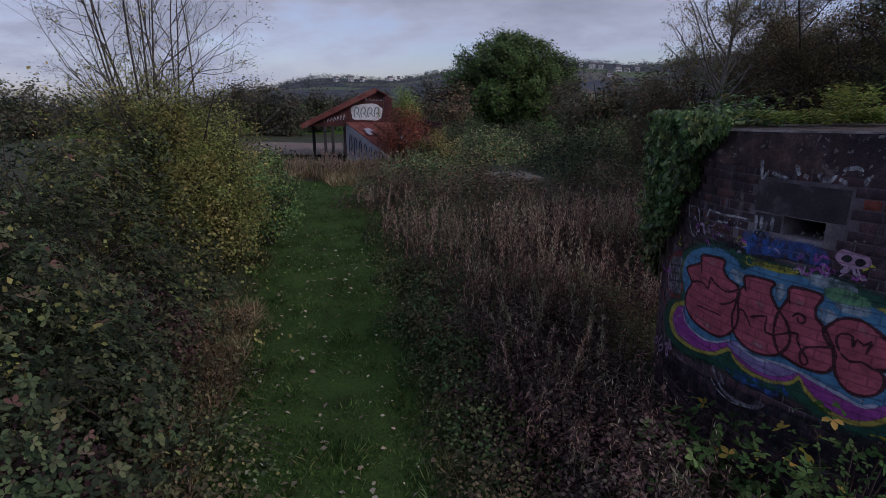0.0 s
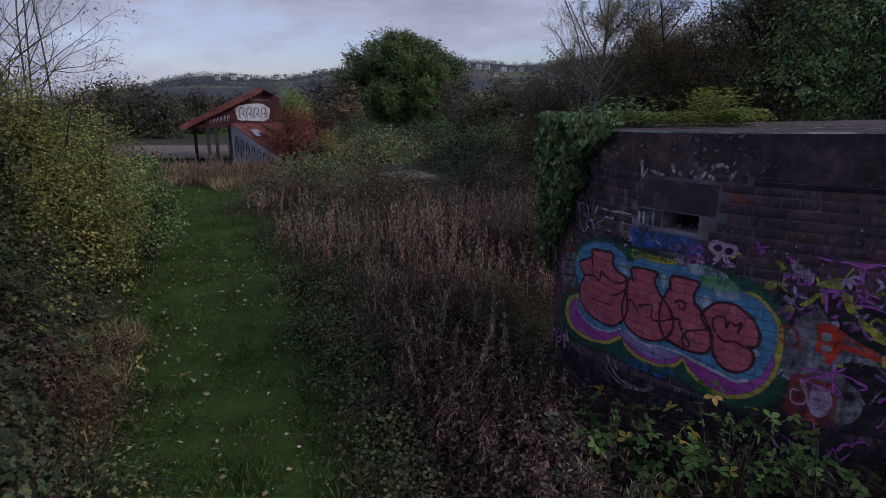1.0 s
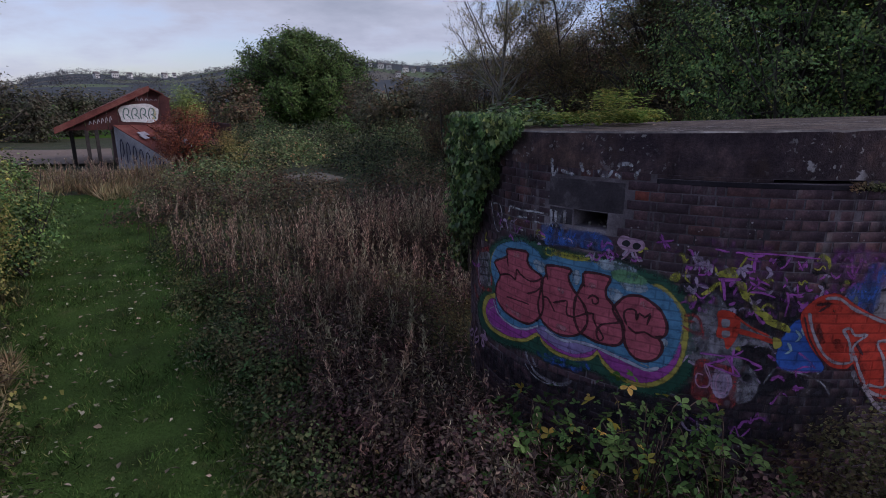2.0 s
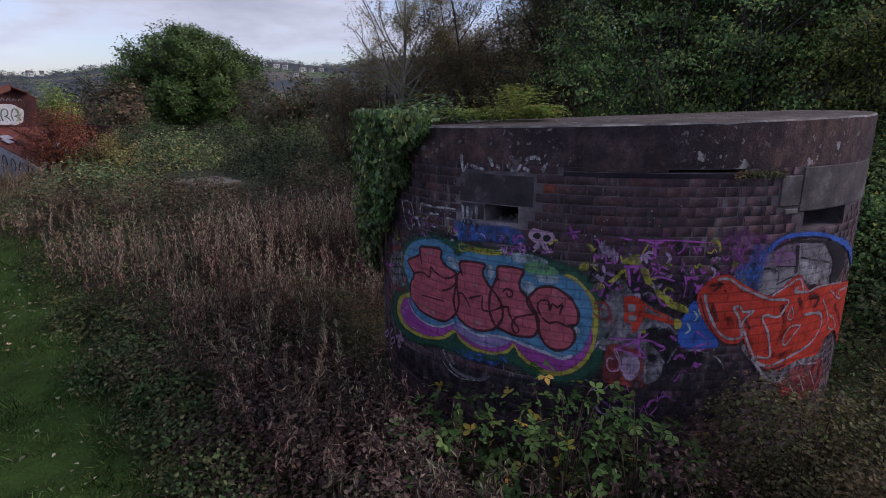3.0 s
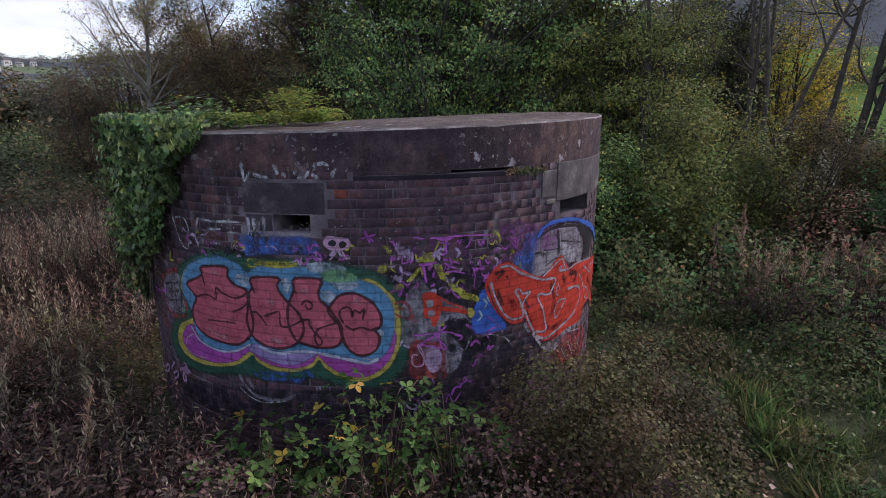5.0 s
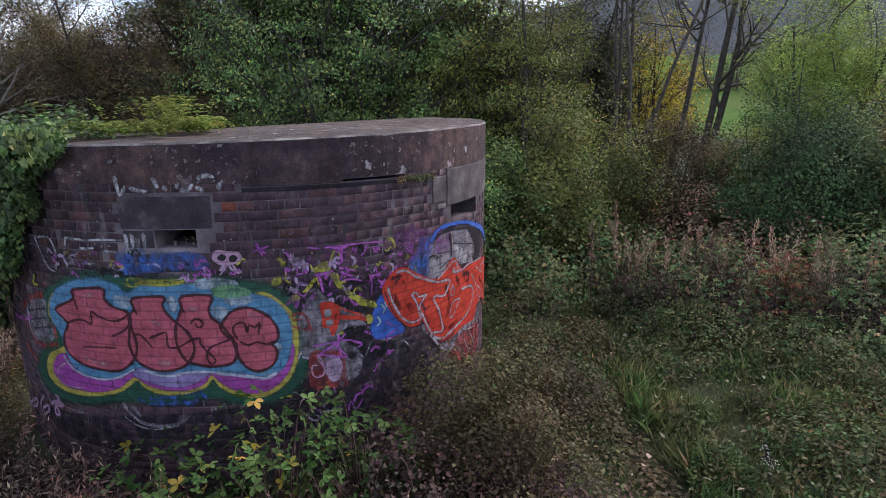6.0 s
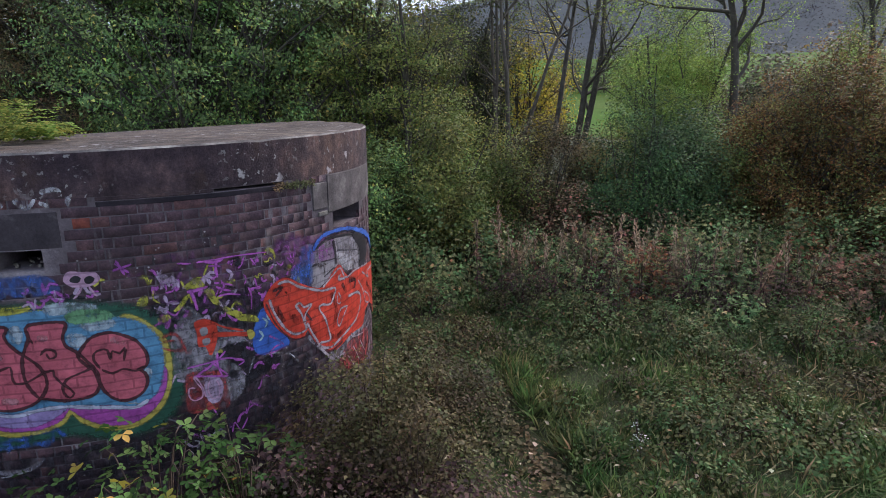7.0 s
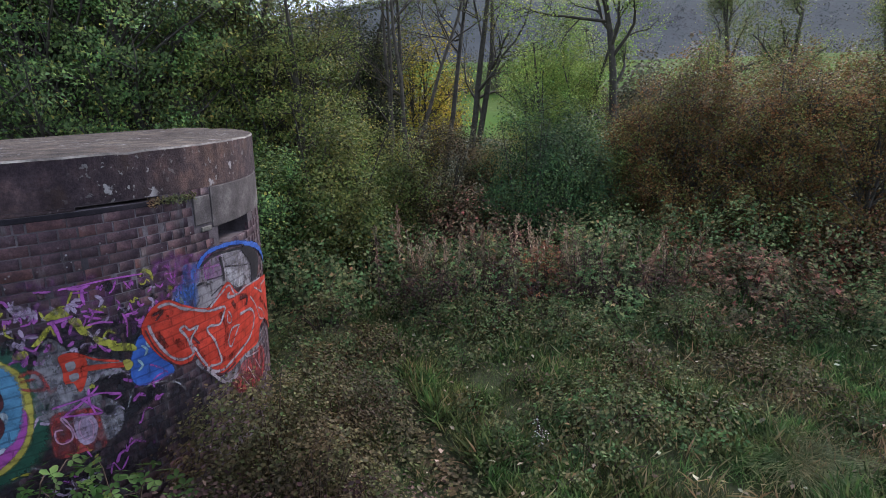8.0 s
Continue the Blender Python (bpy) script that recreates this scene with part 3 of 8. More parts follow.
tagged(new("grass_path", mesh_np("grass_path", pv, pf, M_TURF, True)), "mown green grass path strewn with pale leaves", "path", kind="structure")

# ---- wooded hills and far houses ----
# leaf tones greyed and blued to paint in the haze of distance
M_FARWOOD = foliage("hazed_wood_leaves", [(0.0, (0.085, 0.094, 0.104)), (0.5, (0.094, 0.103, 0.11)), (1.0, (0.105, 0.11, 0.108))], rough=0.95, patch=0.012, gain=1.0, even=0.35, gloss=0.02)
rng = np.random.default_rng(90)
n = 6500
az = np.concatenate([rng.uniform(-45, 62, 4300), rng.uniform(60, 140, n - 4300)])
rr = np.concatenate([rng.uniform(420, 1620, 4300), rng.uniform(360, 800, n - 4300)])
x, y = rr * np.sin(np.radians(az)), rr * np.cos(np.radians(az))
band = lumps(x, y, 17, 160.0) + 0.9 * smooth(rr, 950, 1350) + 0.9 * (az > 60)
ok = band > 0.12
x, y = x[ok], y[ok]
C = np.stack([x, y, terrain(x, y) + 3.6], -1)
C = np.repeat(C, 4, 0) + rng.normal(0, 1, (len(C) * 4, 3)) * np.array([4.0, 4.0, 2.0])
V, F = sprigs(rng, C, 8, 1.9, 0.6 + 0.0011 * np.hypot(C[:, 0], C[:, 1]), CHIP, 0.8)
tagged(new("hill_woods", mesh_np("hill_woods", V, F, M_FARWOOD)), "wooded hillside far away with haze painted into its colour", "woodland", kind="stuff")

M_HOUSE = surface("pale_house_render", [(0.3, (0.55, 0.53, 0.5)), (0.7, (0.7, 0.68, 0.65))], 0.3, 4.0)
M_HOUSE_ROOF = surface("slate_roof", [(0.3, (0.1, 0.09, 0.09)), (0.7, (0.16, 0.14, 0.13))], 0.3, 4.0)
M_WINDOW = surface("dark_window", [(0.3, (0.03, 0.035, 0.045)), (0.7, (0.05, 0.055, 0.06))], 1.0, 4.0, 0.2)


def far_house(az, dist, w, h, turn):
    a = radians(az)
    x, y = math.sin(a) * dist, math.cos(a) * dist
    ob = thing("far_house", (x, y, float(terrain(np.array(x), np.array(y))) - 0.5 + 2.5), "small pale house on the distant hillside", "house", "houses on the hill")
    ob.rotation_euler = (0, 0, radians(turn - az))
    bm = bmesh.new()
    box(bm, -w / 2, -4, -3.0, w / 2, 4, h)
    part("wall", bm_mesh("wall", bm, M_HOUSE), ob)
    bm = bmesh.new()
    p = [bm.verts.new(q) for q in ((-w / 2 - 0.4, -4.4, h), (w / 2 + 0.4, -4.4, h), (w / 2 + 0.4, 4.4, h), (-w / 2 - 0.4, 4.4, h), (-w / 2 - 0.4, 0, h + 3.4), (w / 2 + 0.4, 0, h + 3.4))]
    for f in ((0, 1, 5, 4), (2, 3, 4, 5), (1, 2, 5), (3, 0, 4), (3, 2, 1, 0)):
        bm.faces.new([p[i] for i in f])
    part("roof", bm_mesh("roof", bm, M_HOUSE_ROOF), ob)
    for k in range(3):
        bm = bmesh.new()
        wx = (k - 1) * w / 3.4
        box(bm, wx - 0.7, -4.06, 1.2, wx + 0.7, -3.9, 2.8)
        part("window", bm_mesh("window", bm, M_WINDOW), ob)


for az_, dist_, w_, h_, t_ in ((-9.0, 1050, 13, 6, 10), (-7.9, 1080, 10, 5, -20), (-5.2, 1150, 12, 6, 25), (-4.4, 1160, 9, 5, 0), (-10.4, 1000, 9, 5, 30), (14.2, 1050, 14, 6, 15), (15.0, 1040, 11, 6, -10), (16.6, 1000, 13, 7, 20), (17.4, 1010, 10, 5, -15), (15.9, 880, 12, 5, 0), (13.2, 1090, 9, 5, 10), (18.3, 1030, 12, 6, 5)):
    far_house(az_, dist_, w_ * 0.7, h_ * 0.8, t_)

# a pale stubble field beyond the barn
M_STUBBLE = surface("stubble_field", [(0.3, (0.16, 0.115, 0.085)), (0.7, (0.2, 0.15, 0.115))], 0.2, 6.0)
fu, fw = np.meshgrid(np.linspace(0, 1, 24), np.linspace(0, 1, 24), indexing="ij")
FX, FY = -13.5 + 7.5 * fu - 2.0 * fw, 34.0 + 11.0 * fw
fi, fk = np.meshgrid(np.arange(23), np.arange(23), indexing="ij")
fq = np.stack([fi * 24 + fk, (fi + 1) * 24 + fk, (fi + 1) * 24 + fk + 1, fi * 24 + fk + 1], -1).reshape(-1, 4)
tagged(new("stubble_field", mesh_np("stubble_field", np.stack([FX, FY, terrain(FX, FY) + 0.12], -1).reshape(-1, 3), fq, M_STUBBLE, True)), "pale stubble field beyond the barn", "field", kind="structure")
# ---- pillbox ----
PX0, PY0, PR = 4.878, 5.175, 2.555
SLAB_LOW, SLAB_TOP = 2.535, 2.85
OPENINGS = [(204.5, 211.2, 2.06, 2.2), (262.8, 276.5, 2.02, 2.182), (236.0, 249.5, 2.506, 2.53)]


def on_wall(deg, z, out=0.0):
    a = np.radians(deg)
    return np.stack([np.cos(a) * (PR + out), np.sin(a) * (PR + out), np.broadcast_to(z, np.shape(a))], -1)


def flat_back(x, y, out=0.0):
    """The pillbox has a straight back: what lies behind it is drawn in to that line. x, y from its middle."""
    over = np.maximum(0.0, x * 0.345 + y * 0.939 - 0.1 - out)
    return x - 0.345 * over, y - 0.939 * over


def roof_z(x, y):
    """The roof's top, which tips a little; x, y from the pillbox's middle."""
    return SLAB_TOP + 0.027 * ((x + 1.28) * 0.79 - (y + 1.98) * 0.61)


def wall_coords(n, l):
    """Metres along the curved wall and up it."""
    tc = n.new("ShaderNodeTexCoord")
    sep = n.new("ShaderNodeSeparateXYZ")
    l.new(tc.outputs["Object"], sep.inputs[0])
    flip = []
    for axis in ("Y", "X"):
        neg = n.new("ShaderNodeMath")
        neg.operation = "MULTIPLY"
        neg.inputs[1].default_value = -1.0
        l.new(sep.outputs[axis], neg.inputs[0])
        flip.append(neg)
    arc = n.new("ShaderNodeMath")
    arc.operation = "ARCTAN2"
    l.new(flip[0].outputs[0], arc.inputs[0])
    l.new(flip[1].outputs[0], arc.inputs[1])
    along = n.new("ShaderNodeMath")
    along.operation = "MULTIPLY"
    along.inputs[1].default_value = PR
    l.new(arc.outputs[0], along.inputs[0])
    up = n.new("ShaderNodeMath")
    up.operation = "ADD"
    up.inputs[1].default_value = 0.002
    l.new(sep.outputs["Z"], up.inputs[0])
    both = n.new("ShaderNodeCombineXYZ")
    l.new(along.outputs[0], both.inputs["X"])
    l.new(up.outputs[0], both.inputs["Y"])
    return both.outputs[0]


def brick_material(name, single):
    """Sooty engineering brick: a tone for each brick, soot, pale lime stains and white flecks."""
    m, n, l, b = material(name, 0.75)
    if single:
        pick = n.new("ShaderNodeObjectInfo").outputs["Random"]
    else:
        pick = n.new("ShaderNodeNewGeometry").outputs["Random Per Island"]
    tone = ramp(n, [(0.0, (0.05, 0.032, 0.041)), (0.5, (0.062, 0.039, 0.049)), (0.85, (0.077, 0.045, 0.053)), (0.97, (0.1, 0.049, 0.049)), (1.0, (0.12, 0.095, 0.11))])
    l.new(pick, tone.inputs["Fac"])
    pos = n.new("ShaderNodeNewGeometry").outputs["Position"]
    soot = noise_node(n, l, pos, 1.1, 5.0, 0.6)
    dark = ramp(n, [(0.35, (0.6, 0.56, 0.6)), (0.62, (1.4, 1.26, 1.24))])
    l.new(soot.outputs["Fac"], dark.inputs["Fac"])
    col = mix_rgb(n, l, "MULTIPLY", 1.0, tone.outputs["Color"], dark.outputs["Color"])
    grain = noise_node(n, l, pos, 70.0, 5.0, 0.7)
    gr = ramp(n, [(0.3, (0.65, 0.65, 0.65)), (0.7, (1.3, 1.3, 1.3))])
    l.new(grain.outputs["Fac"], gr.inputs["Fac"])
    col = mix_rgb(n, l, "MULTIPLY", 1.0, col, gr.outputs["Color"])
    blotch = noise_node(n, l, pos, 9.0, 9.0, 0.72)
    bl = ramp(n, [(0.36, (0.55, 0.55, 0.6)), (0.52, (1.0, 1.0, 1.0)), (0.7, (1.75, 1.65, 1.65))])
    l.new(blotch.outputs["Fac"], bl.inputs["Fac"])
    col = mix_rgb(n, l, "MULTIPLY", 1.0, col, bl.outputs["Color"])
    run = n.new("ShaderNodeMapping")
    run.inputs["Scale"].default_value = (9.0, 9.0, 2.2)
    l.new(pos, run.inputs["Vector"])
    lime = noise_node(n, l, run.outputs["Vector"], 1.0, 7.0, 0.68)
    where = ramp(n, [(0.56, (0, 0, 0)), (0.72, (0.62, 0.62, 0.62))])
    l.new(lime.outputs["Fac"], where.inputs["Fac"])
    col = mix_rgb(n, l, "MIX", where.outputs["Color"], col, (0.2, 0.185, 0.19))
    fleck = n.new("ShaderNodeTexVoronoi")
    fleck.inputs["Scale"].default_value = 19.0
    l.new(pos, fleck.inputs["Vector"])
    spot = ramp(n, [(0.1, (0.8, 0.8, 0.8)), (0.16, (0, 0, 0))])
    l.new(fleck.outputs["Distance"], spot.inputs["Fac"])
    few = noise_node(n, l, pos, 2.7, 2.0)
    gate = ramp(n, [(0.47, (0, 0, 0)), (0.58, (1, 1, 1))])
    l.new(few.outputs["Fac"], gate.inputs["Fac"])
    mask = mix_rgb(n, l, "MULTIPLY", 1.0, spot.outputs["Color"], gate.outputs["Color"])
    col = mix_rgb(n, l, "MIX", mask, col, (0.3, 0.28, 0.3))
    l.new(col, b.inputs["Base Color"])
    bump_node(n, l, grain.outputs["Fac"], b, 0.5, 0.006)
    return m


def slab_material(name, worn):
    """Weathered concrete: dark and brown sides, paler top, round lichen spots."""
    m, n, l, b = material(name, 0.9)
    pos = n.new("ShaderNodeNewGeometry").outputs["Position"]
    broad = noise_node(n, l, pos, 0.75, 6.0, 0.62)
    # the top's ramp is paler than that of the sides
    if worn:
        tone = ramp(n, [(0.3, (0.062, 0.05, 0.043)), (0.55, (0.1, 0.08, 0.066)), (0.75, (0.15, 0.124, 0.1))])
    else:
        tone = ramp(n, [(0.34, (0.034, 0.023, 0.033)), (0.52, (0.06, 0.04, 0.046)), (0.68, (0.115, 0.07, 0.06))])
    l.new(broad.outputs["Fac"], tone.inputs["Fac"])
    run = n.new("ShaderNodeMapping")
    run.inputs["Scale"].default_value = (7.0, 7.0, 1.6)
    l.new(pos, run.inputs["Vector"])
    streak = noise_node(n, l, run.outputs["Vector"], 1.0, 6.0, 0.65)
    st = ramp(n, [(0.32, (0.55, 0.5, 0.52)), (0.6, (1.15, 1.12, 1.1))])
    l.new(streak.outputs["Fac"], st.inputs["Fac"])
    col = mix_rgb(n, l, "MULTIPLY", 1.0, tone.outputs["Color"], st.outputs["Color"])
    grain = noise_node(n, l, pos, 55.0, 6.0, 0.7)
    gr = ramp(n, [(0.3, (0.65, 0.65, 0.65)), (0.7, (1.3, 1.3, 1.3))])
    l.new(grain.outputs["Fac"], gr.inputs["Fac"])
    col = mix_rgb(n, l, "MULTIPLY", 1.0, col, gr.outputs["Color"])
    blotch = noise_node(n, l, pos, 6.0, 9.0, 0.72)
    bl = ramp(n, [(0.34, (0.5, 0.48, 0.54)), (0.52, (1.0, 1.0, 1.0)), (0.68, (1.7, 1.6, 1.5))])
    l.new(blotch.outputs["Fac"], bl.inputs["Fac"])
    col = mix_rgb(n, l, "MULTIPLY", 1.0, col, bl.outputs["Color"])
    rust = noise_node(n, l, pos, 2.3, 5.0, 0.6)
    rs = ramp(n, [(0.56, (0, 0, 0)), (0.7, (0.5, 0.5, 0.5))])
    l.new(rust.outputs["Fac"], rs.inputs["Fac"])
    col = mix_rgb(n, l, "MIX", rs.outputs["Color"], col, (0.095, 0.055, 0.04))
    wob = noise_node(n, l, pos, 20.0, 3.0)
    shift = mix_rgb(n, l, "LINEAR_LIGHT", 0.06, pos, wob.outputs["Color"])
    for scale, size, gates, tint in ((5.0, 0.2, (0.52, 0.57), (0.36, 0.33, 0.34)), (17.0, 0.26, (0.46, 0.6), (0.26, 0.24, 0.24))):
        v = n.new("ShaderNodeTexVoronoi")
        v.inputs["Scale"].default_value = scale
        l.new(shift, v.inputs["Vector"])
        spot = ramp(n, [(size * 0.7, (1, 1, 1)), (size, (0, 0, 0))])
        l.new(v.outputs["Distance"], spot.inputs["Fac"])
        few = noise_node(n, l, pos, 1.7, 3.0)
        gate = ramp(n, [(gates[0], (0, 0, 0)), (gates[1], (0.85, 0.85, 0.85))])
        l.new(few.outputs["Fac"], gate.inputs["Fac"])
        col = mix_rgb(n, l, "MIX", mix_rgb(n, l, "MULTIPLY", 1.0, spot.outputs["Color"], gate.outputs["Color"]), col, tint)
    l.new(col, b.inputs["Base Color"])
    bump_node(n, l, grain.outputs["Fac"], b, 0.7, 0.012)
    return m


def paint(name, colour, worn=0.1, rough=0.55):
    """Spray paint on brick: soft speckled edges, streaks, dulled in the joints, rubbed thin in places."""
    m, n, l, b = material(name, rough)
    uv = wall_coords(n, l)
    joints = n.new("ShaderNodeTexBrick")
    for key, v in (("Scale", 1.0), ("Mortar Size", 0.009), ("Mortar Smooth", 0.5), ("Brick Width", 0.226), ("Row Height", 0.075), ("Bias", 0.0)):
        joints.inputs[key].default_value = v
    bend = noise_node(n, l, uv, 7.0, 2.0)
    l.new(mix_rgb(n, l, "LINEAR_LIGHT", 0.006, uv, bend.outputs["Color"]), joints.inputs["Vector"])
    cloudy = noise_node(n, l, uv, 5.0, 7.0, 0.65)
    tone = ramp(n, [(0.3, tuple(0.66 * c for c in colour)), (0.7, tuple(min(1.0, 1.2 * c + 0.012) for c in colour))])
    l.new(cloudy.outputs["Fac"], tone.inputs["Fac"])
    wide = n.new("ShaderNodeMapping")
    wide.inputs["Scale"].default_value = (4.0, 26.0, 1.0)
    l.new(uv, wide.inputs["Vector"])
    scuff = noise_node(n, l, wide.outputs["Vector"], 1.0, 5.0, 0.7)
    thin = ramp(n, [(0.6, (0, 0, 0)), (0.78, (0.28, 0.28, 0.28))])
    l.new(scuff.outputs["Fac"], thin.inputs["Fac"])
    mid = sum(colour) / 3
    pale = mix_rgb(n, l, "MIX", thin.outputs["Color"], tone.outputs["Color"], tuple(0.75 * c + 0.25 * mid + 0.03 for c in colour))
    faint = mix_rgb(n, l, "MULTIPLY", 1.0, joints.outputs["Fac"], cloudy.outputs["Fac"])
    dull = mix_rgb(n, l, "MULTIPLY", faint, pale, (0.36, 0.32, 0.36))
    soot = noise_node(n, l, uv, 13.0, 9.0, 0.74)
    grime = ramp(n, [(0.34, (0.5, 0.5, 0.54)), (0.5, (0.98, 0.97, 0.98)), (0.68, (1.18, 1.17, 1.18))])
    l.new(soot.outputs["Fac"], grime.inputs["Fac"])
    dull = mix_rgb(n, l, "MULTIPLY", 1.0, dull, grime.outputs["Color"])
    l.new(dull, b.inputs["Base Color"])
    inv = n.new("ShaderNodeMath")
    inv.operation = "SUBTRACT"
    inv.inputs[0].default_value = 1.0
    l.new(joints.outputs["Fac"], inv.inputs[1])
    bump_node(n, l, inv.outputs[0], b, 0.25, 0.004)
    # how thick the paint lies: thin at the edges of the spray, rubbed off in streaks
    edge = n.new("ShaderNodeAttribute")
    edge.attribute_name = "spray"
    mist = noise_node(n, l, uv, 55.0, 4.0, 0.7)
    spread = n.new("ShaderNodeMath")
    spread.operation = "ADD"
    l.new(edge.outputs["Fac"], spread.inputs[0])
    l.new(mist.outputs["Fac"], spread.inputs[1])
    cover = ramp(n, [(0.62 if worn < 0.3 else 0.7, (0, 0, 0)), (1.0 if worn < 0.3 else 1.25, (1, 1, 1))])
    half = n.new("ShaderNodeMath")
    half.operation = "MULTIPLY"
    half.inputs[1].default_value = 0.8
    l.new(spread.outputs[0], half.inputs[0])
    l.new(half.outputs[0], cover.inputs["Fac"])
    tall = n.new("ShaderNodeMapping")
    tall.inputs["Scale"].default_value = (11.0, 6.0, 1.0)
    l.new(uv, tall.inputs["Vector"])
    rub = noise_node(n, l, tall.outputs["Vector"], 1.0, 8.0, 0.66)
    left = ramp(n, [(0.14 + 0.45 * worn, (0, 0, 0)), (0.3 + 0.7 * worn, (1, 1, 1))])
    l.new(rub.outputs["Fac"], left.inputs["Fac"])
    thick = mix_rgb(n, l, "MULTIPLY", 1.0, cover.outputs["Color"], left.outputs["Color"])
    bare = n.new("ShaderNodeBsdfTransparent")
    mixed = n.new("ShaderNodeMixShader")
    l.new(thick, mixed.inputs[0])
    l.new(bare.outputs[0], mixed.inputs[1])
    l.new(b.outputs[0], mixed.inputs[2])
    l.new(mixed.outputs[0], n["Material Output"].inputs["Surface"])
    return m


M_MORTAR = surface("sooty_mortar", [(0.36, (0.05, 0.04, 0.048)), (0.54, (0.12, 0.098, 0.112)), (0.72, (0.26, 0.225, 0.245))], 2.2, 60.0)
M_BRICK, M_BRICK_REST = brick_material("soot_dark_brick", True), brick_material("soot_dark_brick_rest", False)
M_SLAB, M_SLAB_TOP = slab_material("roof_concrete", False), slab_material("paler_roof_top", True)
M_LINTEL = surface("grey_lintel_concrete", [(0.32, (0.03, 0.024, 0.03)), (0.52, (0.052, 0.042, 0.05)), (0.7, (0.13, 0.11, 0.122))], 5.0, 50.0)
M_LINTEL_PALE = surface("pale_lintel_concrete", [(0.38, (0.06, 0.05, 0.054)), (0.55, (0.1, 0.086, 0.088)), (0.75, (0.21, 0.19, 0.185))], 5.0, 50.0)
M_SLAB_EDGE = surface("chipped_pale_edge", [(0.38, (0.08, 0.07, 0.068)), (0.52, (0.17, 0.15, 0.14)), (0.68, (0.36, 0.33, 0.3))], 4.0, 40.0)
M_SHADOW_BAND = surface("shadow_black_band", [(0.35, (0.012, 0.009, 0.014)), (0.7, (0.034, 0.026, 0.034))], 3.0, 40.0)
M_WHITE_STONE = surface("white_stone", [(0.3, (0.1, 0.09, 0.085)), (0.7, (0.22, 0.2, 0.18))], 14.0, 60.0)
M_ORANGE_BRICK = surface("orange_brick", [(0.35, (0.1, 0.03, 0.028)), (0.7, (0.22, 0.06, 0.042))], 14.0, 60.0)
pillbox = thing("pillbox", (PX0, PY0, 0), "round dark brick wartime pillbox with concrete roof, covered in graffiti", "bunker")


def wall_core():
    """The ring of the wall with the gun slits through it."""
    degs = sorted(set(np.arange(0, 360, 3.0).tolist() + [v for o in OPENINGS for v in o[:2]]))
    zs = sorted({-0.3, 0.6, 1.2, 1.8, SLAB_LOW + 0.01} | {v for o in OPENINGS for v in o[2:]})
    R0, R1 = -0.0028, -0.42
    bm = bmesh.new()
    grid = {}

    def vert(i, k, r):
        key = (i % len(degs), k, r)
        if key not in grid:
            grid[key] = bm.verts.new(on_wall(degs[i % len(degs)], zs[k], r).tolist())
        return grid[key]

    def is_open(i, k):
        a = degs[i] + 0.01
        return any(o[0] <= a < o[1] and o[2] <= zs[k] + 0.001 < o[3] for o in OPENINGS)

    nd = len(degs)
    for i in range(nd):
        for k in range(len(zs) - 1):
            if is_open(i, k):
                for (di, dk, e) in ((-1, 0, "l"), (1, 0, "r"), (0, -1, "b"), (0, 1, "t")):
                    if not is_open((i + di) % nd, k + dk):
                        p, q = {"l": ((i, k), (i, k + 1)), "r": ((i + 1, k), (i + 1, k + 1)), "b": ((i, k), (i + 1, k)), "t": ((i, k + 1), (i + 1, k + 1))}[e]
                        bm.faces.new([vert(*p, R0), vert(*q, R0), vert(*q, R1), vert(*p, R1)])
                continue
            bm.faces.new([vert(i, k, R0), vert(i + 1, k, R0), vert(i + 1, k + 1, R0), vert(i, k + 1, R0)])
            bm.faces.new([vert(i, k, R1), vert(i, k + 1, R1), vert(i + 1, k + 1, R1), vert(i + 1, k, R1)])
    for (i, k, r), v in grid.items():
        v.co.x, v.co.y = flat_back(v.co.x, v.co.y, r)
    return bm_mesh("wall", bm, M_MORTAR)


part("wall", wall_core(), pillbox, "curved sooty brick wall with gun slits")


def roof_slab():
    bm = bmesh.new()
    n = 144
    rows = []
    rng = np.random.default_rng(4)
    chip = rng.uniform(0, 1, n) ** 6 * 0.016 * (np.sin(2 * np.pi * np.arange(n) / n) < 0.1)
    for inset, z in ((0.06, SLAB_LOW), (0.0, SLAB_LOW), (0.0, SLAB_LOW + 0.1), (0.002, SLAB_TOP - 0.1), (0.0, None), (0.014, None), (0.5, None), (1.5, None)):
        ring = []
        for i in range(n):
            a = 2 * math.pi * i / n
            r = PR + 0.002 - inset - (chip[i] if z is None and inset < 0.1 else 0)
            x, y = flat_back(r * math.cos(a), r * math.sin(a), -inset)
            h = z if z is not None else roof_z(x, y) + 0.016 - (0.014 if inset == 0.0 else 0) - chip[i] * (inset < 0.1)
            ring.append(bm.verts.new((x, y, h)))
        rows.append(ring)
    for a, b in zip(rows, rows[1:]):
        for i in range(n):
            bm.faces.new((a[i], a[(i + 1) % n], b[(i + 1) % n], b[i]))
    bm.faces.new(rows[-1])
    bm.faces.new(rows[0][::-1])
    bmesh.ops.recalc_face_normals(bm, faces=bm.faces[:])
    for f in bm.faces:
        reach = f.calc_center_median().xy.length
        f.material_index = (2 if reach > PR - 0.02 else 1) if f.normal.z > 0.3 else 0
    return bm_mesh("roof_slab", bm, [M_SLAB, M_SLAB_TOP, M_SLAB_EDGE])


part("roof_slab", roof_slab(), pillbox, "weathered dark concrete roof slab with pale lichen spots")


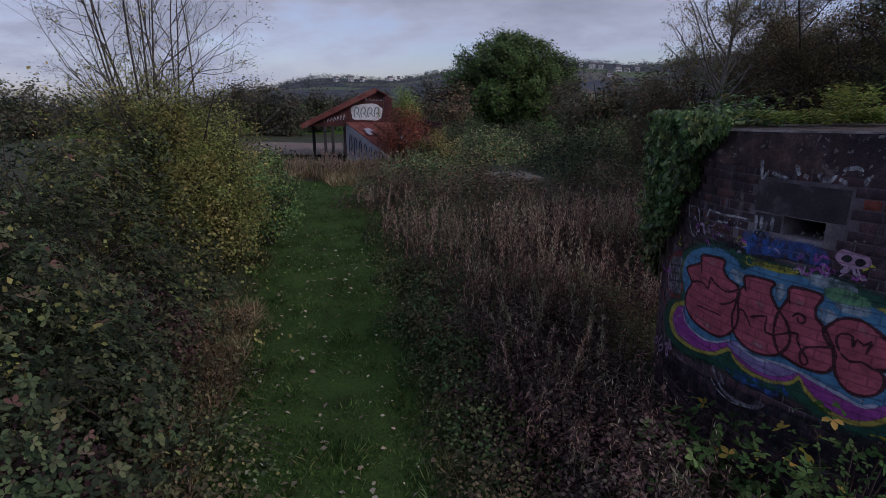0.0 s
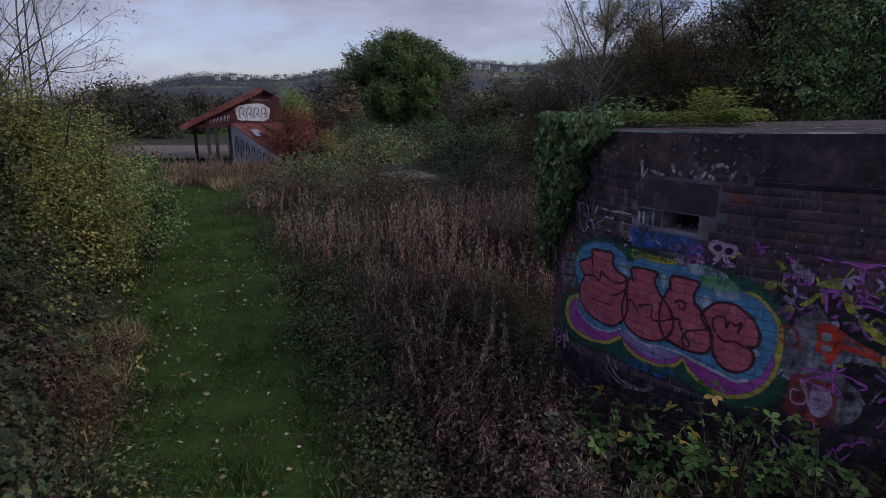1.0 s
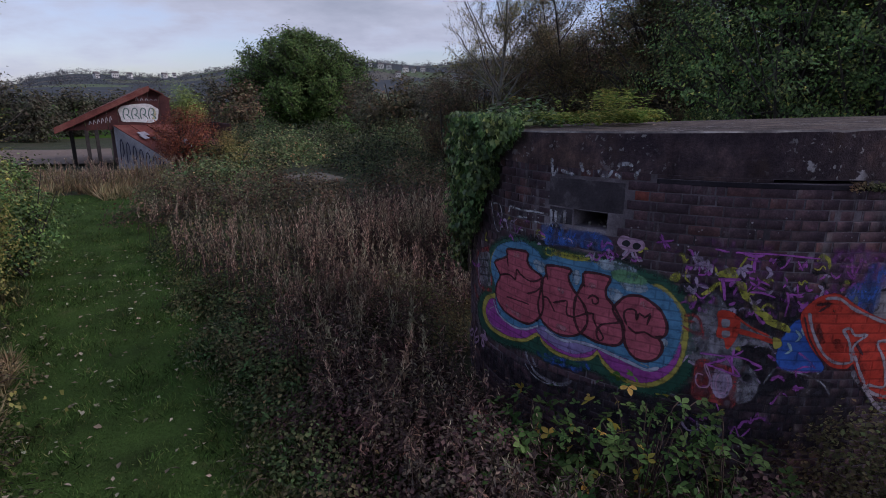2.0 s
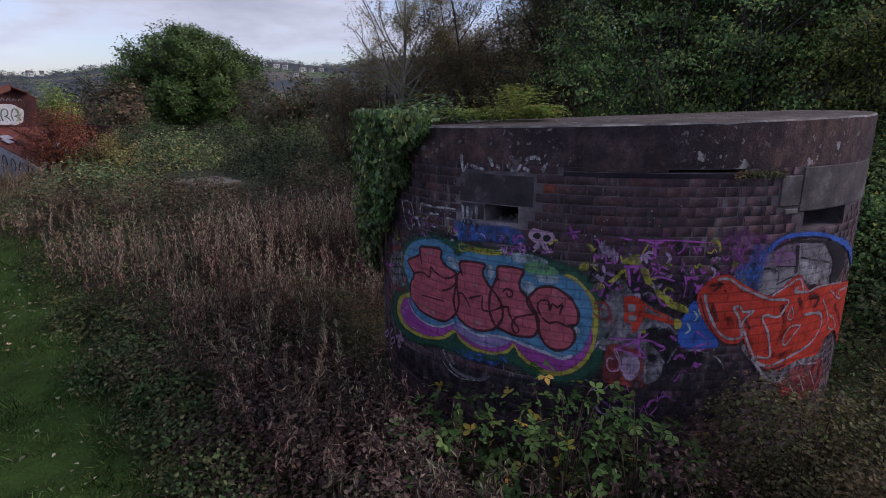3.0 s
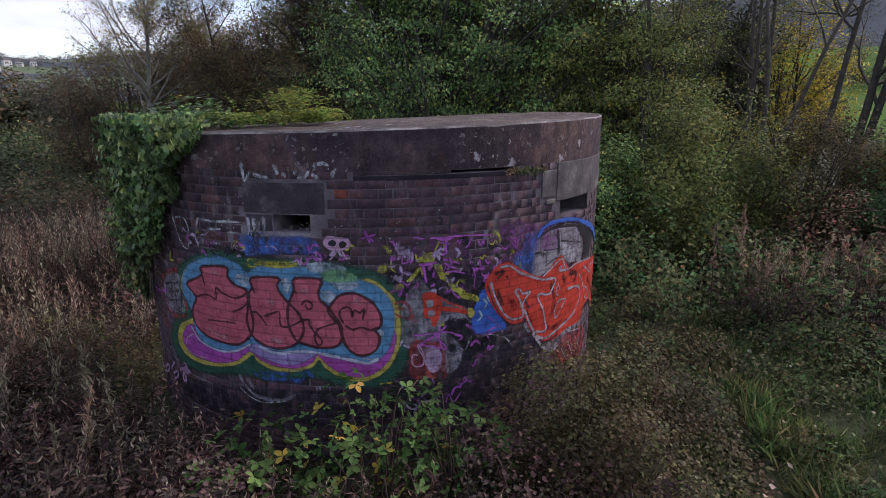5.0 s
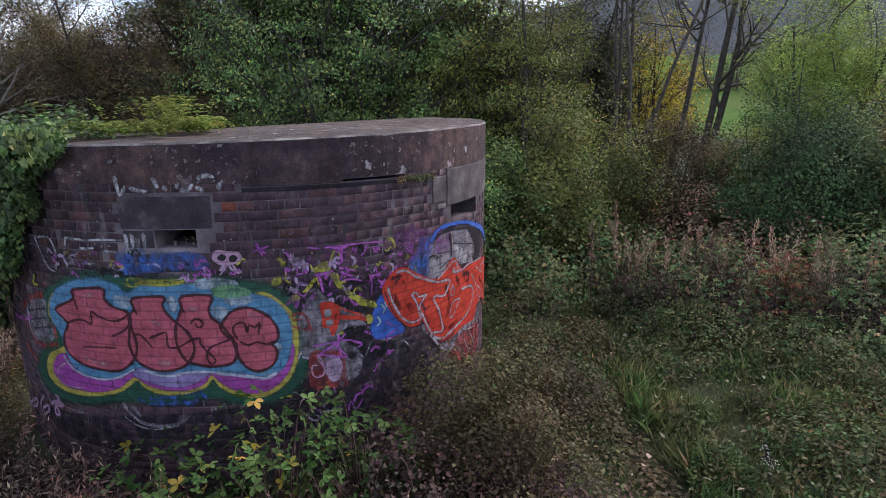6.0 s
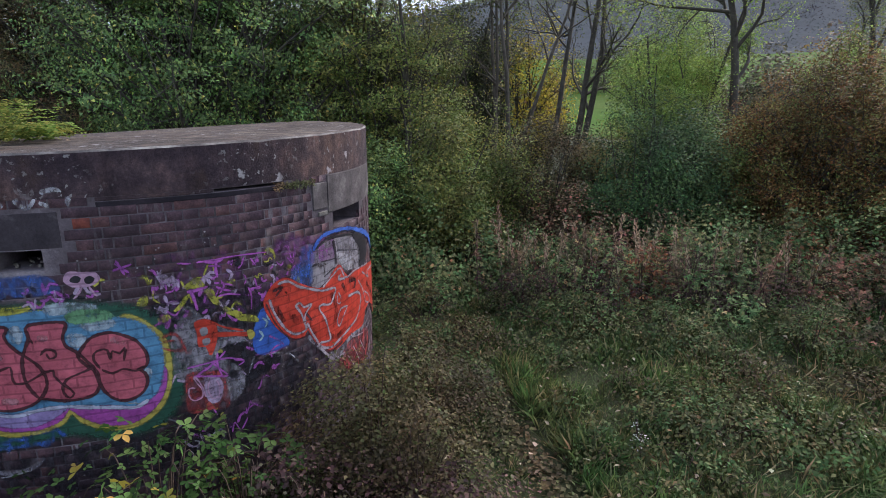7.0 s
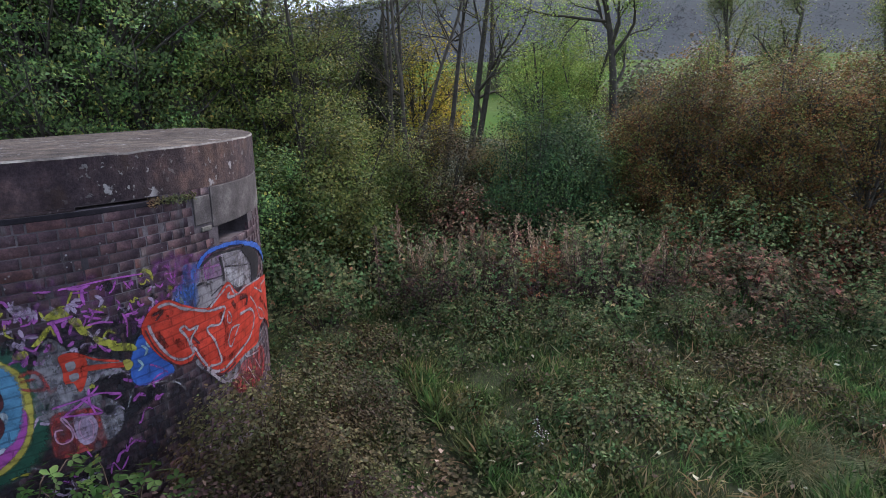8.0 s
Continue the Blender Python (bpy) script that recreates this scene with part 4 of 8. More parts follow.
def curved_block(name, mat, d0, d1, z0, z1, out, depth, parent, label=""):
    """A block that follows the curve of the wall."""
    bm = bmesh.new()
    n = max(2, int((d1 - d0) / 2))
    ring = []
    for i in range(n + 1):
        d = d0 + (d1 - d0) * i / n
        ring.append([bm.verts.new(on_wall(d, z, o).tolist()) for z, o in ((z0, out), (z1, out), (z1, out - depth), (z0, out - depth))])
    for p, q in zip(ring, ring[1:]):
        for k in range(4):
            bm.faces.new((p[k], q[k], q[(k + 1) % 4], p[(k + 1) % 4]))
    bm.faces.new(ring[0][::-1])
    bm.faces.new(ring[-1])
    bmesh.ops.recalc_face_normals(bm, faces=bm.faces[:])
    bmesh.ops.bevel(bm, geom=[e for e in bm.edges if e.calc_face_angle(0) > 0.8], offset=0.006, segments=1, affect="EDGES")
    return part(name, bm_mesh(name, bm, mat), parent, label)


curved_block("lintel", M_LINTEL, 198.7, 214.0, 2.204, 2.452, 0.0, 0.1, pillbox, "flat grey concrete lintel over the slit")
curved_block("jamb_plaster", M_LINTEL, 199.0, 204.3, 2.06, 2.198, 0.0, 0.05, pillbox, "whitish rendered jamb beside the slit")
curved_block("lintel", M_LINTEL_PALE, 261.2, 290.0, 2.186, 2.53, 0.006, 0.1, pillbox, "pale grey concrete lintel")
curved_block("pale_block", M_LINTEL_PALE, 256.4, 261.0, 2.235, 2.47, 0.006, 0.1, pillbox, "pale mortar-covered block")
curved_block("white_stone", M_WHITE_STONE, 257.9, 260.8, 2.172, 2.212, 0.01, 0.08, pillbox, "small white stone beside the slit")

# near-black block paints in the shadow line, with some soot, under the slab
curved_block("shadow_strip", M_SHADOW_BAND, 219.0, 250.5, 2.462, 2.503, 0.0012, 0.1, pillbox, "black strip painted for the shadow and soot under the roof")
curved_block("upper_course", M_SLAB, 219.0, 236.0, 2.504, 2.534, 0.0015, 0.1, pillbox, "stained course between shadow strip and roof")

# rubble inside the first slit
rng = np.random.default_rng(5)
for k in range(13):
    bm = bmesh.new()
    bmesh.ops.create_icosphere(bm, subdivisions=1, radius=rng.uniform(0.006, 0.014))
    for v in bm.verts:
        v.co *= rng.uniform(0.8, 1.2)
    ob = new("rubble_stone", bm_mesh("rubble_stone", bm, M_WHITE_STONE))
    d = rng.uniform(205.5, 210.4)
    ob.location = Vector(on_wall(d, 2.06 + 0.01 + (0.016 if k > 8 else 0), -rng.uniform(0.1, 0.3)).tolist()) + pillbox.location
    tagged(ob, "small pale stone lying in the gun slit", "stone", "stones in the slit")

# ---- graffiti ----
PAINTS = dict(
    RED=(0.45, 0.095, 0.13), OXBLOOD=(0.07, 0.017, 0.024), DARKGREEN=(0.015, 0.075, 0.048), YELLOW=(0.4, 0.34, 0.06), MAGENTA=(0.34, 0.06, 0.3), LIGHTBLUE=(0.08, 0.23, 0.38),
    WHITE=(0.4, 0.42, 0.52), GREEN=(0.12, 0.28, 0.14), SKY=(0.3, 0.45, 0.52), BLACK=(0.014, 0.012, 0.018), BLUE=(0.035, 0.11, 0.42), PINK=(0.42, 0.25, 0.36), PURPLE=(0.3, 0.07, 0.32), REDORANGE=(0.5, 0.04, 0.02),
    GREY=(0.24, 0.22, 0.24), SILVER=(0.33, 0.29, 0.32), PLASTER=(0.22, 0.2, 0.22))
P_RED, P_OXBLOOD, P_DARKGREEN, P_YELLOW, P_MAGENTA, P_LIGHTBLUE, P_WHITE, P_GREEN, P_SKY, P_BLACK, P_BLUE, P_PINK, P_PURPLE, P_REDORANGE, P_GREY, P_SILVER, P_PLASTER = [paint("paint_" + k.lower(), c, 0.12) for k, c in PAINTS.items()]
P_VIOLET = paint("paint_bright_violet", (0.38, 0.09, 0.38), 0.48)
P_TAGPURPLE = paint("tag_purple", (0.42, 0.1, 0.42), 0.26)
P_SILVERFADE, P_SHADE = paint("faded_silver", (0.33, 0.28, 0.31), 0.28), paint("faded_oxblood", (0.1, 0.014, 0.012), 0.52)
P_VIOLETFADE, P_LILACFADE = paint("faded_violet", (0.36, 0.09, 0.36), 0.34), paint("faded_lilac", (0.4, 0.3, 0.42), 0.36)
P_GLOW, P_GREENGLOW = paint("white_glow", (0.4, 0.48, 0.54), 0.46), paint("green_glow", (0.14, 0.32, 0.16), 0.3)
P_WASH = paint("thin_purple_wash", (0.2, 0.05, 0.2), 0.78)
P_ROSE = paint("pale_rose_mist", (0.5, 0.22, 0.25), 0.5)
P_SOOT = paint("sooty_spray", (0.024, 0.02, 0.028), 0.5)
P_SKYVIOLET = paint("paint_violet", (0.26, 0.2, 0.4), 0.15)
P_GREENFADE, P_BLACKFADE, P_BLUEFADE, P_YELLOWFADE, P_WHITEFADE, P_REDFADE, P_GREYFADE, P_PURPLEFADE, P_PLASTERFADE = [paint("faded_" + k, c, w) for k, c, w in (("green", (0.018, 0.06, 0.045), 0.55), ("black", (0.014, 0.012, 0.018), 0.4), ("blue", (0.05, 0.13, 0.42), 0.52), ("yellow", (0.4, 0.38, 0.05), 0.4), ("white", (0.44, 0.43, 0.46), 0.5), ("red", (0.36, 0.05, 0.05), 0.5), ("grey", (0.27, 0.25, 0.28), 0.46), ("purple", (0.24, 0.07, 0.25), 0.6), ("plaster", (0.24, 0.22, 0.24), 0.3))]


def spline(pts, closed, step=0.02):
    """A smooth line through the points, walked in small steps."""
    P = np.array(pts, float)
    n = len(P)
    idx = (lambda i: P[i % n]) if closed else (lambda i: P[min(max(i, 0), n - 1)])
    out = []
    for i in range(n if closed else n - 1):
        a, b, c, d = idx(i - 1), idx(i), idx(i + 1), idx(i + 2)
        m = max(2, int(np.linalg.norm(c - b) / step))
        for t in np.arange(m) / m:
            out.append(0.5 * (2 * b + (c - a) * t + (2 * a - 5 * b + 4 * c - d) * t * t + (3 * b - a - 3 * c + d) * t ** 3))
    if not closed:
        out.append(P[-1])
    return np.array(out)


def wrap(u, z, layer):
    return on_wall(180 + np.degrees(np.asarray(u) / PR), np.asarray(z), 0.004 + 0.0016 * layer)


def density(mesh, values):
    mesh.attributes.new("spray", "FLOAT", "POINT").data.foreach_set("value", np.asarray(values, np.float32))
    return mesh


def sprayed(name, mat, layer, pts, parent, label="", smooth=True, soft=0.028):
    """A filled shape of paint on the curved wall with a soft rim; pts: metres along the wall and up it."""
    P = spline(pts, True) if smooth else np.array(pts, float)
    if not smooth:
        P = np.concatenate([np.linspace(p, q, 8, endpoint=False) for p, q in zip(P, np.roll(P, -1, 0))])
    area = np.sum(P[:, 0] * np.roll(P[:, 1], -1) - P[:, 1] * np.roll(P[:, 0], -1))
    if area < 0:
        P = P[::-1]
    T = np.roll(P, -1, 0) - np.roll(P, 1, 0)
    Q = P + unit(np.stack([T[:, 1], -T[:, 0]], -1)) * soft
    bm = bmesh.new()
    thick = bm.verts.layers.float.new("spray")
    inner = [bm.verts.new((u, z, 0)) for u, z in P]
    face = bm.faces.new(inner)
    face.normal_update()
    bmesh.ops.triangulate(bm, faces=[face], ngon_method="EAR_CLIP")
    for u in np.arange(P[:, 0].min() + 0.03, P[:, 0].max(), 0.07):
        bmesh.ops.bisect_plane(bm, geom=bm.verts[:] + bm.edges[:] + bm.faces[:], plane_co=(u, 0, 0), plane_no=(1, 0, 0))
    bmesh.ops.triangulate(bm, faces=bm.faces[:])
    for v in bm.verts:
        v[thick] = 1.0
    near = [bm.verts.new((u, z, 0)) for u, z in P]
    rim = [bm.verts.new((u, z, 0)) for u, z in Q]
    for v in near:
        v[thick] = 1.0
    for k in range(len(P)):
        bm.faces.new((near[k], rim[k], rim[(k + 1) % len(P)], near[(k + 1) % len(P)]))
    for v in bm.verts:
        v.co = wrap(v.co.x, v.co.y, layer).tolist()
    return part(name, bm_mesh(name, bm, mat), parent, label)


def stroke(name, mat, layer, width, pts, parent, closed=False):
    """A sprayed line of paint, thick along its middle and thin at its sides."""
    P = spline(pts, closed)
    T = np.gradient(P, axis=0) if not closed else np.roll(P, -1, 0) - np.roll(P, 1, 0)
    N = unit(np.stack([-T[:, 1], T[:, 0]], -1))
    k = np.arange(len(P))
    w = width * (0.5 + 0.08 * np.sin(k * 0.7) + 0.05 * np.sin(k * 2.1))[:, None]
    if not closed:
        w[0] *= 0.5
        w[-1] *= 0.4
    lines = [P + N * w * f for f in (1.6, 0.45, -0.45, -1.6)]
    V = np.concatenate([wrap(A[:, 0], A[:, 1], layer) for A in lines])
    n = len(P)
    i = np.arange(n if closed else n - 1)
    j = (i + 1) % n
    F = np.concatenate([np.stack([i + r * n, i + (r + 1) * n, j + (r + 1) * n, j + r * n], -1) for r in range(3)])
    return part(name, density(mesh_np(name, V, F, mat), np.repeat([0.0, 1.0, 1.0, 0.0], n)), parent)


# the large bubble-letter mural
mural = sprayed("mural", P_DARKGREEN, 1, [(0.07, 1.65), (0.5, 1.81), (0.89, 1.78), (1.36, 1.79), (1.67, 1.75), (1.91, 1.67), (2.05, 1.48), (2.09, 1.24), (2.07, 0.99), (1.92, 0.82), (1.65, 0.8), (1.46, 0.86), (1.32, 0.88), (0.94, 0.83), (0.65, 0.83), (0.14, 0.73), (-0.21, 0.74), (-0.34, 0.9), (-0.13, 1.11), (-0, 1.29), (-0.07, 1.47)], pillbox, "large spray-painted mural of red bubble letters with coloured halo", soft=0.11)
sprayed("yellow_halo", P_YELLOW, 2, [(0.07, 1.16), (-0.12, 1.06), (-0.2, 0.91), (-0.11, 0.81), (0.11, 0.78), (0.39, 0.81), (0.63, 0.88), (0.79, 0.99), (0.86, 0.93), (1, 0.88), (1.19, 0.89), (1.33, 0.94), (1.4, 1.01), (1.47, 0.92), (1.61, 0.84), (1.77, 0.82), (1.92, 0.89), (2.02, 1.03), (2.06, 1.24), (2.04, 1.46), (1.95, 1.59), (1.82, 1.68), (1.65, 1.61), (1.16, 1.56), (0.54, 1.36)], mural, soft=0.03)
sprayed("yellow_crescent", P_YELLOW, 2, [(0.1, 1.64), (0.01, 1.53), (-0.01, 1.43), (0.08, 1.39), (0.15, 1.49), (0.2, 1.63)], mural)
sprayed("magenta_band", P_MAGENTA, 3, [(0.08, 1.11), (-0.05, 1.02), (-0.09, 0.92), (0.01, 0.84), (0.17, 0.83), (0.41, 0.85), (0.61, 0.91), (0.77, 1.02), (0.88, 0.96), (1.02, 0.92), (1.19, 0.92), (1.32, 0.97), (1.39, 1.05), (1.48, 0.96), (1.61, 0.88), (1.76, 0.86), (1.89, 0.92), (1.99, 1.05), (2.01, 1.24), (1.83, 1.33), (1.15, 1.26), (0.52, 1.14)], mural, soft=0.03)
sprayed("violet_wash", P_SKYVIOLET, 3.5, [(0.77, 1.05), (0.88, 0.99), (1.03, 0.95), (1.18, 0.95), (1.31, 1.01), (1.38, 1.08), (1.25, 1.12), (1.03, 1.08), (0.86, 1.11)], mural)
sprayed("blue_halo", P_LIGHTBLUE, 4, [(0.02, 1.47), (0.17, 1.68), (0.51, 1.79), (0.71, 1.76), (0.82, 1.69), (0.97, 1.76), (1.19, 1.76), (1.39, 1.76), (1.58, 1.72), (1.73, 1.67), (1.88, 1.61), (1.98, 1.48), (2, 1.31), (1.96, 1.12), (1.89, 1.03), (1.79, 1), (1.67, 1.04), (1.55, 1.06), (1.38, 1.08), (1.22, 1.09), (1.06, 1.06), (0.89, 1.11), (0.81, 1.11), (0.61, 1.01), (0.42, 0.98), (0.22, 1.03), (0.15, 1.13), (0.12, 1.29)], mural, soft=0.05)
stroke("white_gleam", P_WHITE, 5, 0.02, [(0.08, 1.11), (0.19, 1), (0.42, 0.96), (0.62, 0.99), (0.79, 1.08)], mural)
stroke("white_gleam", P_WHITE, 5, 0.028, [(0.87, 1.07), (1.04, 1.03), (1.22, 1.06), (1.38, 1.06), (1.53, 1.03), (1.67, 1), (1.8, 0.97), (1.89, 1.01)], mural)
sprayed("white_gleam", P_GLOW, 5, [(0.71, 1.67), (0.77, 1.68), (0.83, 1.66), (0.81, 1.6), (0.75, 1.61)], mural, soft=0.03)
sprayed("white_gleam", P_GLOW, 5, [(1.13, 1.67), (1.18, 1.68), (1.19, 1.61), (1.16, 1.57), (1.13, 1.6)], mural, soft=0.025)
sprayed("white_gleam", P_GLOW, 5, [(1.46, 1.58), (1.51, 1.59), (1.56, 1.56), (1.54, 1.52), (1.49, 1.5)], mural, soft=0.03)
sprayed("white_gleam", P_GLOW, 5, [(1.56, 1.69), (1.67, 1.69), (1.74, 1.64), (1.68, 1.62), (1.58, 1.63)], mural, soft=0.04)
sprayed("white_gleam", P_GLOW, 5, [(0.12, 1.51), (0.18, 1.56), (0.2, 1.48), (0.16, 1.43)], mural, soft=0.02)
sprayed("white_gleam", P_GLOW, 5, [(1.9, 1.26), (1.93, 1.24), (1.92, 1.18), (1.89, 1.21)], mural, soft=0.015)
sprayed("green_patch", P_GREENGLOW, 5.2, [(1.48, 1.73), (1.57, 1.75), (1.67, 1.73), (1.73, 1.7), (1.62, 1.69), (1.51, 1.69)], mural, soft=0.05)
sprayed("sky_patch", P_GLOW, 4.6, [(1.35, 1.8), (1.45, 1.82), (1.59, 1.8), (1.65, 1.77), (1.53, 1.76), (1.38, 1.76)], mural, soft=0.03)
sprayed("yellow_rim", P_YELLOWFADE, 4.8, [(0.9, 1.79), (1.0, 1.81), (1.16, 1.8), (1.27, 1.81), (1.16, 1.78), (0.99, 1.78)], mural, soft=0.02)
sprayed("bubble_letter", P_RED, 6.0, [(0.32, 1.7), (0.61, 1.74), (0.62, 1.66), (0.68, 1.6), (0.8, 1.56), (0.82, 1.51), (0.82, 1.43), (0.84, 1.32), (0.83, 1.22), (0.78, 1.14), (0.69, 1.07), (0.61, 1.05), (0.48, 1.05), (0.31, 1.07), (0.18, 1.13), (0.13, 1.22), (0.15, 1.31), (0.21, 1.41), (0.11, 1.49), (0.11, 1.53), (0.32, 1.63)], mural, soft=0.01)
stroke("outline", P_OXBLOOD, 8, 0.021, [(0.32, 1.7), (0.61, 1.74), (0.62, 1.66), (0.68, 1.6), (0.8, 1.56), (0.82, 1.51), (0.82, 1.43), (0.84, 1.32), (0.83, 1.22), (0.78, 1.14), (0.69, 1.07), (0.61, 1.05), (0.48, 1.05), (0.31, 1.07), (0.18, 1.13), (0.13, 1.22), (0.15, 1.31), (0.21, 1.41), (0.11, 1.49), (0.11, 1.53), (0.32, 1.63)], mural, True)
sprayed("bubble_letter", P_RED, 6.5, [(0.86, 1.67), (1.1, 1.69), (1.09, 1.63), (1.1, 1.58), (1.15, 1.51), (1.2, 1.46), (1.26, 1.39), (1.29, 1.29), (1.27, 1.2), (1.2, 1.12), (1.09, 1.08), (0.98, 1.08), (0.87, 1.12), (0.81, 1.18), (0.78, 1.28), (0.79, 1.36), (0.81, 1.45), (0.81, 1.52), (0.86, 1.59)], mural, soft=0.01)
stroke("outline", P_OXBLOOD, 8, 0.021, [(0.86, 1.67), (1.1, 1.69), (1.09, 1.63), (1.1, 1.58), (1.15, 1.51), (1.2, 1.46), (1.26, 1.39), (1.29, 1.29), (1.27, 1.2), (1.2, 1.12), (1.09, 1.08), (0.98, 1.08), (0.87, 1.12), (0.81, 1.18), (0.78, 1.28), (0.79, 1.36), (0.81, 1.45), (0.81, 1.52), (0.86, 1.59)], mural, True)
sprayed("bubble_letter", P_RED, 6.0, [(1.24, 1.69), (1.45, 1.69), (1.43, 1.59), (1.44, 1.52), (1.5, 1.46), (1.56, 1.37), (1.6, 1.28), (1.6, 1.19), (1.56, 1.13), (1.49, 1.11), (1.38, 1.11), (1.27, 1.14), (1.22, 1.16), (1.17, 1.26), (1.16, 1.34), (1.17, 1.45), (1.2, 1.53), (1.23, 1.6)], mural, soft=0.01)
stroke("outline", P_OXBLOOD, 8, 0.021, [(1.24, 1.69), (1.45, 1.69), (1.43, 1.59), (1.44, 1.52), (1.5, 1.46), (1.56, 1.37), (1.6, 1.28), (1.6, 1.19), (1.56, 1.13), (1.49, 1.11), (1.38, 1.11), (1.27, 1.14), (1.22, 1.16), (1.17, 1.26), (1.16, 1.34), (1.17, 1.45), (1.2, 1.53), (1.23, 1.6)], mural, True)
sprayed("bubble_letter", P_RED, 6.5, [(1.5, 1.43), (1.54, 1.5), (1.6, 1.56), (1.7, 1.58), (1.78, 1.55), (1.86, 1.49), (1.91, 1.4), (1.92, 1.33), (1.9, 1.28), (1.85, 1.27), (1.89, 1.23), (1.9, 1.16), (1.87, 1.09), (1.81, 1.05), (1.74, 1.04), (1.68, 1.07), (1.63, 1.13), (1.6, 1.22), (1.58, 1.31), (1.54, 1.36)], mural, soft=0.01)
stroke("outline", P_OXBLOOD, 8, 0.021, [(1.5, 1.43), (1.54, 1.5), (1.6, 1.56), (1.7, 1.58), (1.78, 1.55), (1.86, 1.49), (1.91, 1.4), (1.92, 1.33), (1.9, 1.28), (1.85, 1.27), (1.89, 1.23), (1.9, 1.16), (1.87, 1.09), (1.81, 1.05), (1.74, 1.04), (1.68, 1.07), (1.63, 1.13), (1.6, 1.22), (1.58, 1.31), (1.54, 1.36)], mural, True)
stroke("inner_line", P_OXBLOOD, 9, 0.0155, [(0.32, 1.7), (0.33, 1.62), (0.35, 1.54)], mural)
stroke("inner_line", P_OXBLOOD, 9, 0.0155, [(0.21, 1.41), (0.3, 1.45), (0.39, 1.46), (0.47, 1.44), (0.48, 1.54), (0.54, 1.51), (0.64, 1.48), (0.73, 1.49), (0.81, 1.54)], mural)
stroke("inner_line", P_OXBLOOD, 9, 0.0155, [(0.64, 1.35), (0.73, 1.39), (0.79, 1.44), (0.82, 1.51)], mural)
stroke("inner_line", P_OXBLOOD, 9, 0.0155, [(0.86, 1.6), (0.88, 1.54)], mural)
stroke("inner_line", P_OXBLOOD, 9, 0.0155, [(0.83, 1.37), (0.88, 1.38), (0.92, 1.34), (0.97, 1.27)], mural)
stroke("inner_line", P_OXBLOOD, 9, 0.0155, [(0.95, 1.35), (1.02, 1.38), (1.09, 1.4), (1.09, 1.34), (1.1, 1.28), (1.17, 1.28), (1.28, 1.34)], mural)
stroke("inner_line", P_OXBLOOD, 9, 0.0155, [(1.23, 1.61), (1.25, 1.56)], mural)
stroke("inner_line", P_OXBLOOD, 9, 0.0155, [(1.28, 1.47), (1.32, 1.51), (1.37, 1.49), (1.37, 1.45), (1.33, 1.44), (1.32, 1.48)], mural)
stroke("inner_line", P_OXBLOOD, 9, 0.0155, [(1.28, 1.34), (1.34, 1.35), (1.34, 1.31), (1.38, 1.24), (1.42, 1.2)], mural)
stroke("inner_line", P_OXBLOOD, 9, 0.0155, [(1.37, 1.2), (1.41, 1.27), (1.48, 1.3), (1.54, 1.32), (1.58, 1.34)], mural)
stroke("inner_line", P_OXBLOOD, 9, 0.0155, [(1.38, 1.23), (1.38, 1.17), (1.41, 1.13), (1.44, 1.16), (1.41, 1.21), (1.38, 1.25)], mural)
stroke("inner_line", P_OXBLOOD, 9, 0.0155, [(1.62, 1.32), (1.59, 1.39), (1.6, 1.44), (1.64, 1.46), (1.68, 1.45), (1.69, 1.38), (1.71, 1.44), (1.75, 1.41), (1.79, 1.45), (1.77, 1.35)], mural)
stroke("inner_line", P_OXBLOOD, 9, 0.0155, [(1.63, 1.31), (1.69, 1.27), (1.76, 1.29), (1.83, 1.26), (1.9, 1.27)], mural)
stroke("inner_line", P_OXBLOOD, 9, 0.012, [(0.34, 1.23), (0.46, 1.24), (0.57, 1.25), (0.67, 1.25)], mural)
stroke("pale_mist", P_ROSE, 7, 0.045, [(0.43, 1.67), (0.54, 1.69)], mural)
stroke("pale_mist", P_ROSE, 7, 0.045, [(0.32, 1.14), (0.43, 1.11), (0.57, 1.1)], mural)
stroke("pale_mist", P_ROSE, 7, 0.045, [(0.99, 1.5), (1.05, 1.46)], mural)
stroke("pale_mist", P_ROSE, 7, 0.045, [(1.71, 1.53), (1.81, 1.48)], mural)
stroke("pale_mist", P_ROSE, 7, 0.045, [(1.28, 1.6), (1.34, 1.58)], mural)
stroke("pale_mist", P_ROSE, 7, 0.045, [(0.99, 1.15), (1.1, 1.14)], mural)
# drips and smears under the mural
sprayed("black_ground", P_SOOT, 0.2, [(-0.43, 0.49), (0.13, 0.57), (0.77, 0.65), (1.45, 0.71), (1.93, 0.74), (2.11, 0.9), (2.39, 1.04), (2.78, 1.06), (3.23, 0.95), (3.28, 0.51), (2.61, 0.46), (1.94, 0.42), (1.12, 0.35), (0.46, 0.33), (-0.14, 0.35)], pillbox, "black sprayed ground under the murals")
stroke("blue_stroke", P_BLUEFADE, 2, 0.03, [(0.87, 0.83), (0.98, 0.81), (0.95, 0.74)], pillbox)
stroke("blue_stroke", P_BLUEFADE, 2, 0.03, [(0.95, 0.85), (1.08, 0.84), (1.14, 0.88)], pillbox)
stroke("blue_stroke", P_BLUEFADE, 2, 0.03, [(1.08, 0.87), (1.1, 0.78)], pillbox)
stroke("blue_stroke", P_BLUEFADE, 2, 0.03, [(1.15, 0.88), (1.26, 0.87), (1.22, 0.78), (1.16, 0.8)], pillbox)
stroke("blue_stroke", P_BLUEFADE, 2, 0.03, [(0.87, 0.78), (1.08, 0.79), (1.27, 0.81)], pillbox)
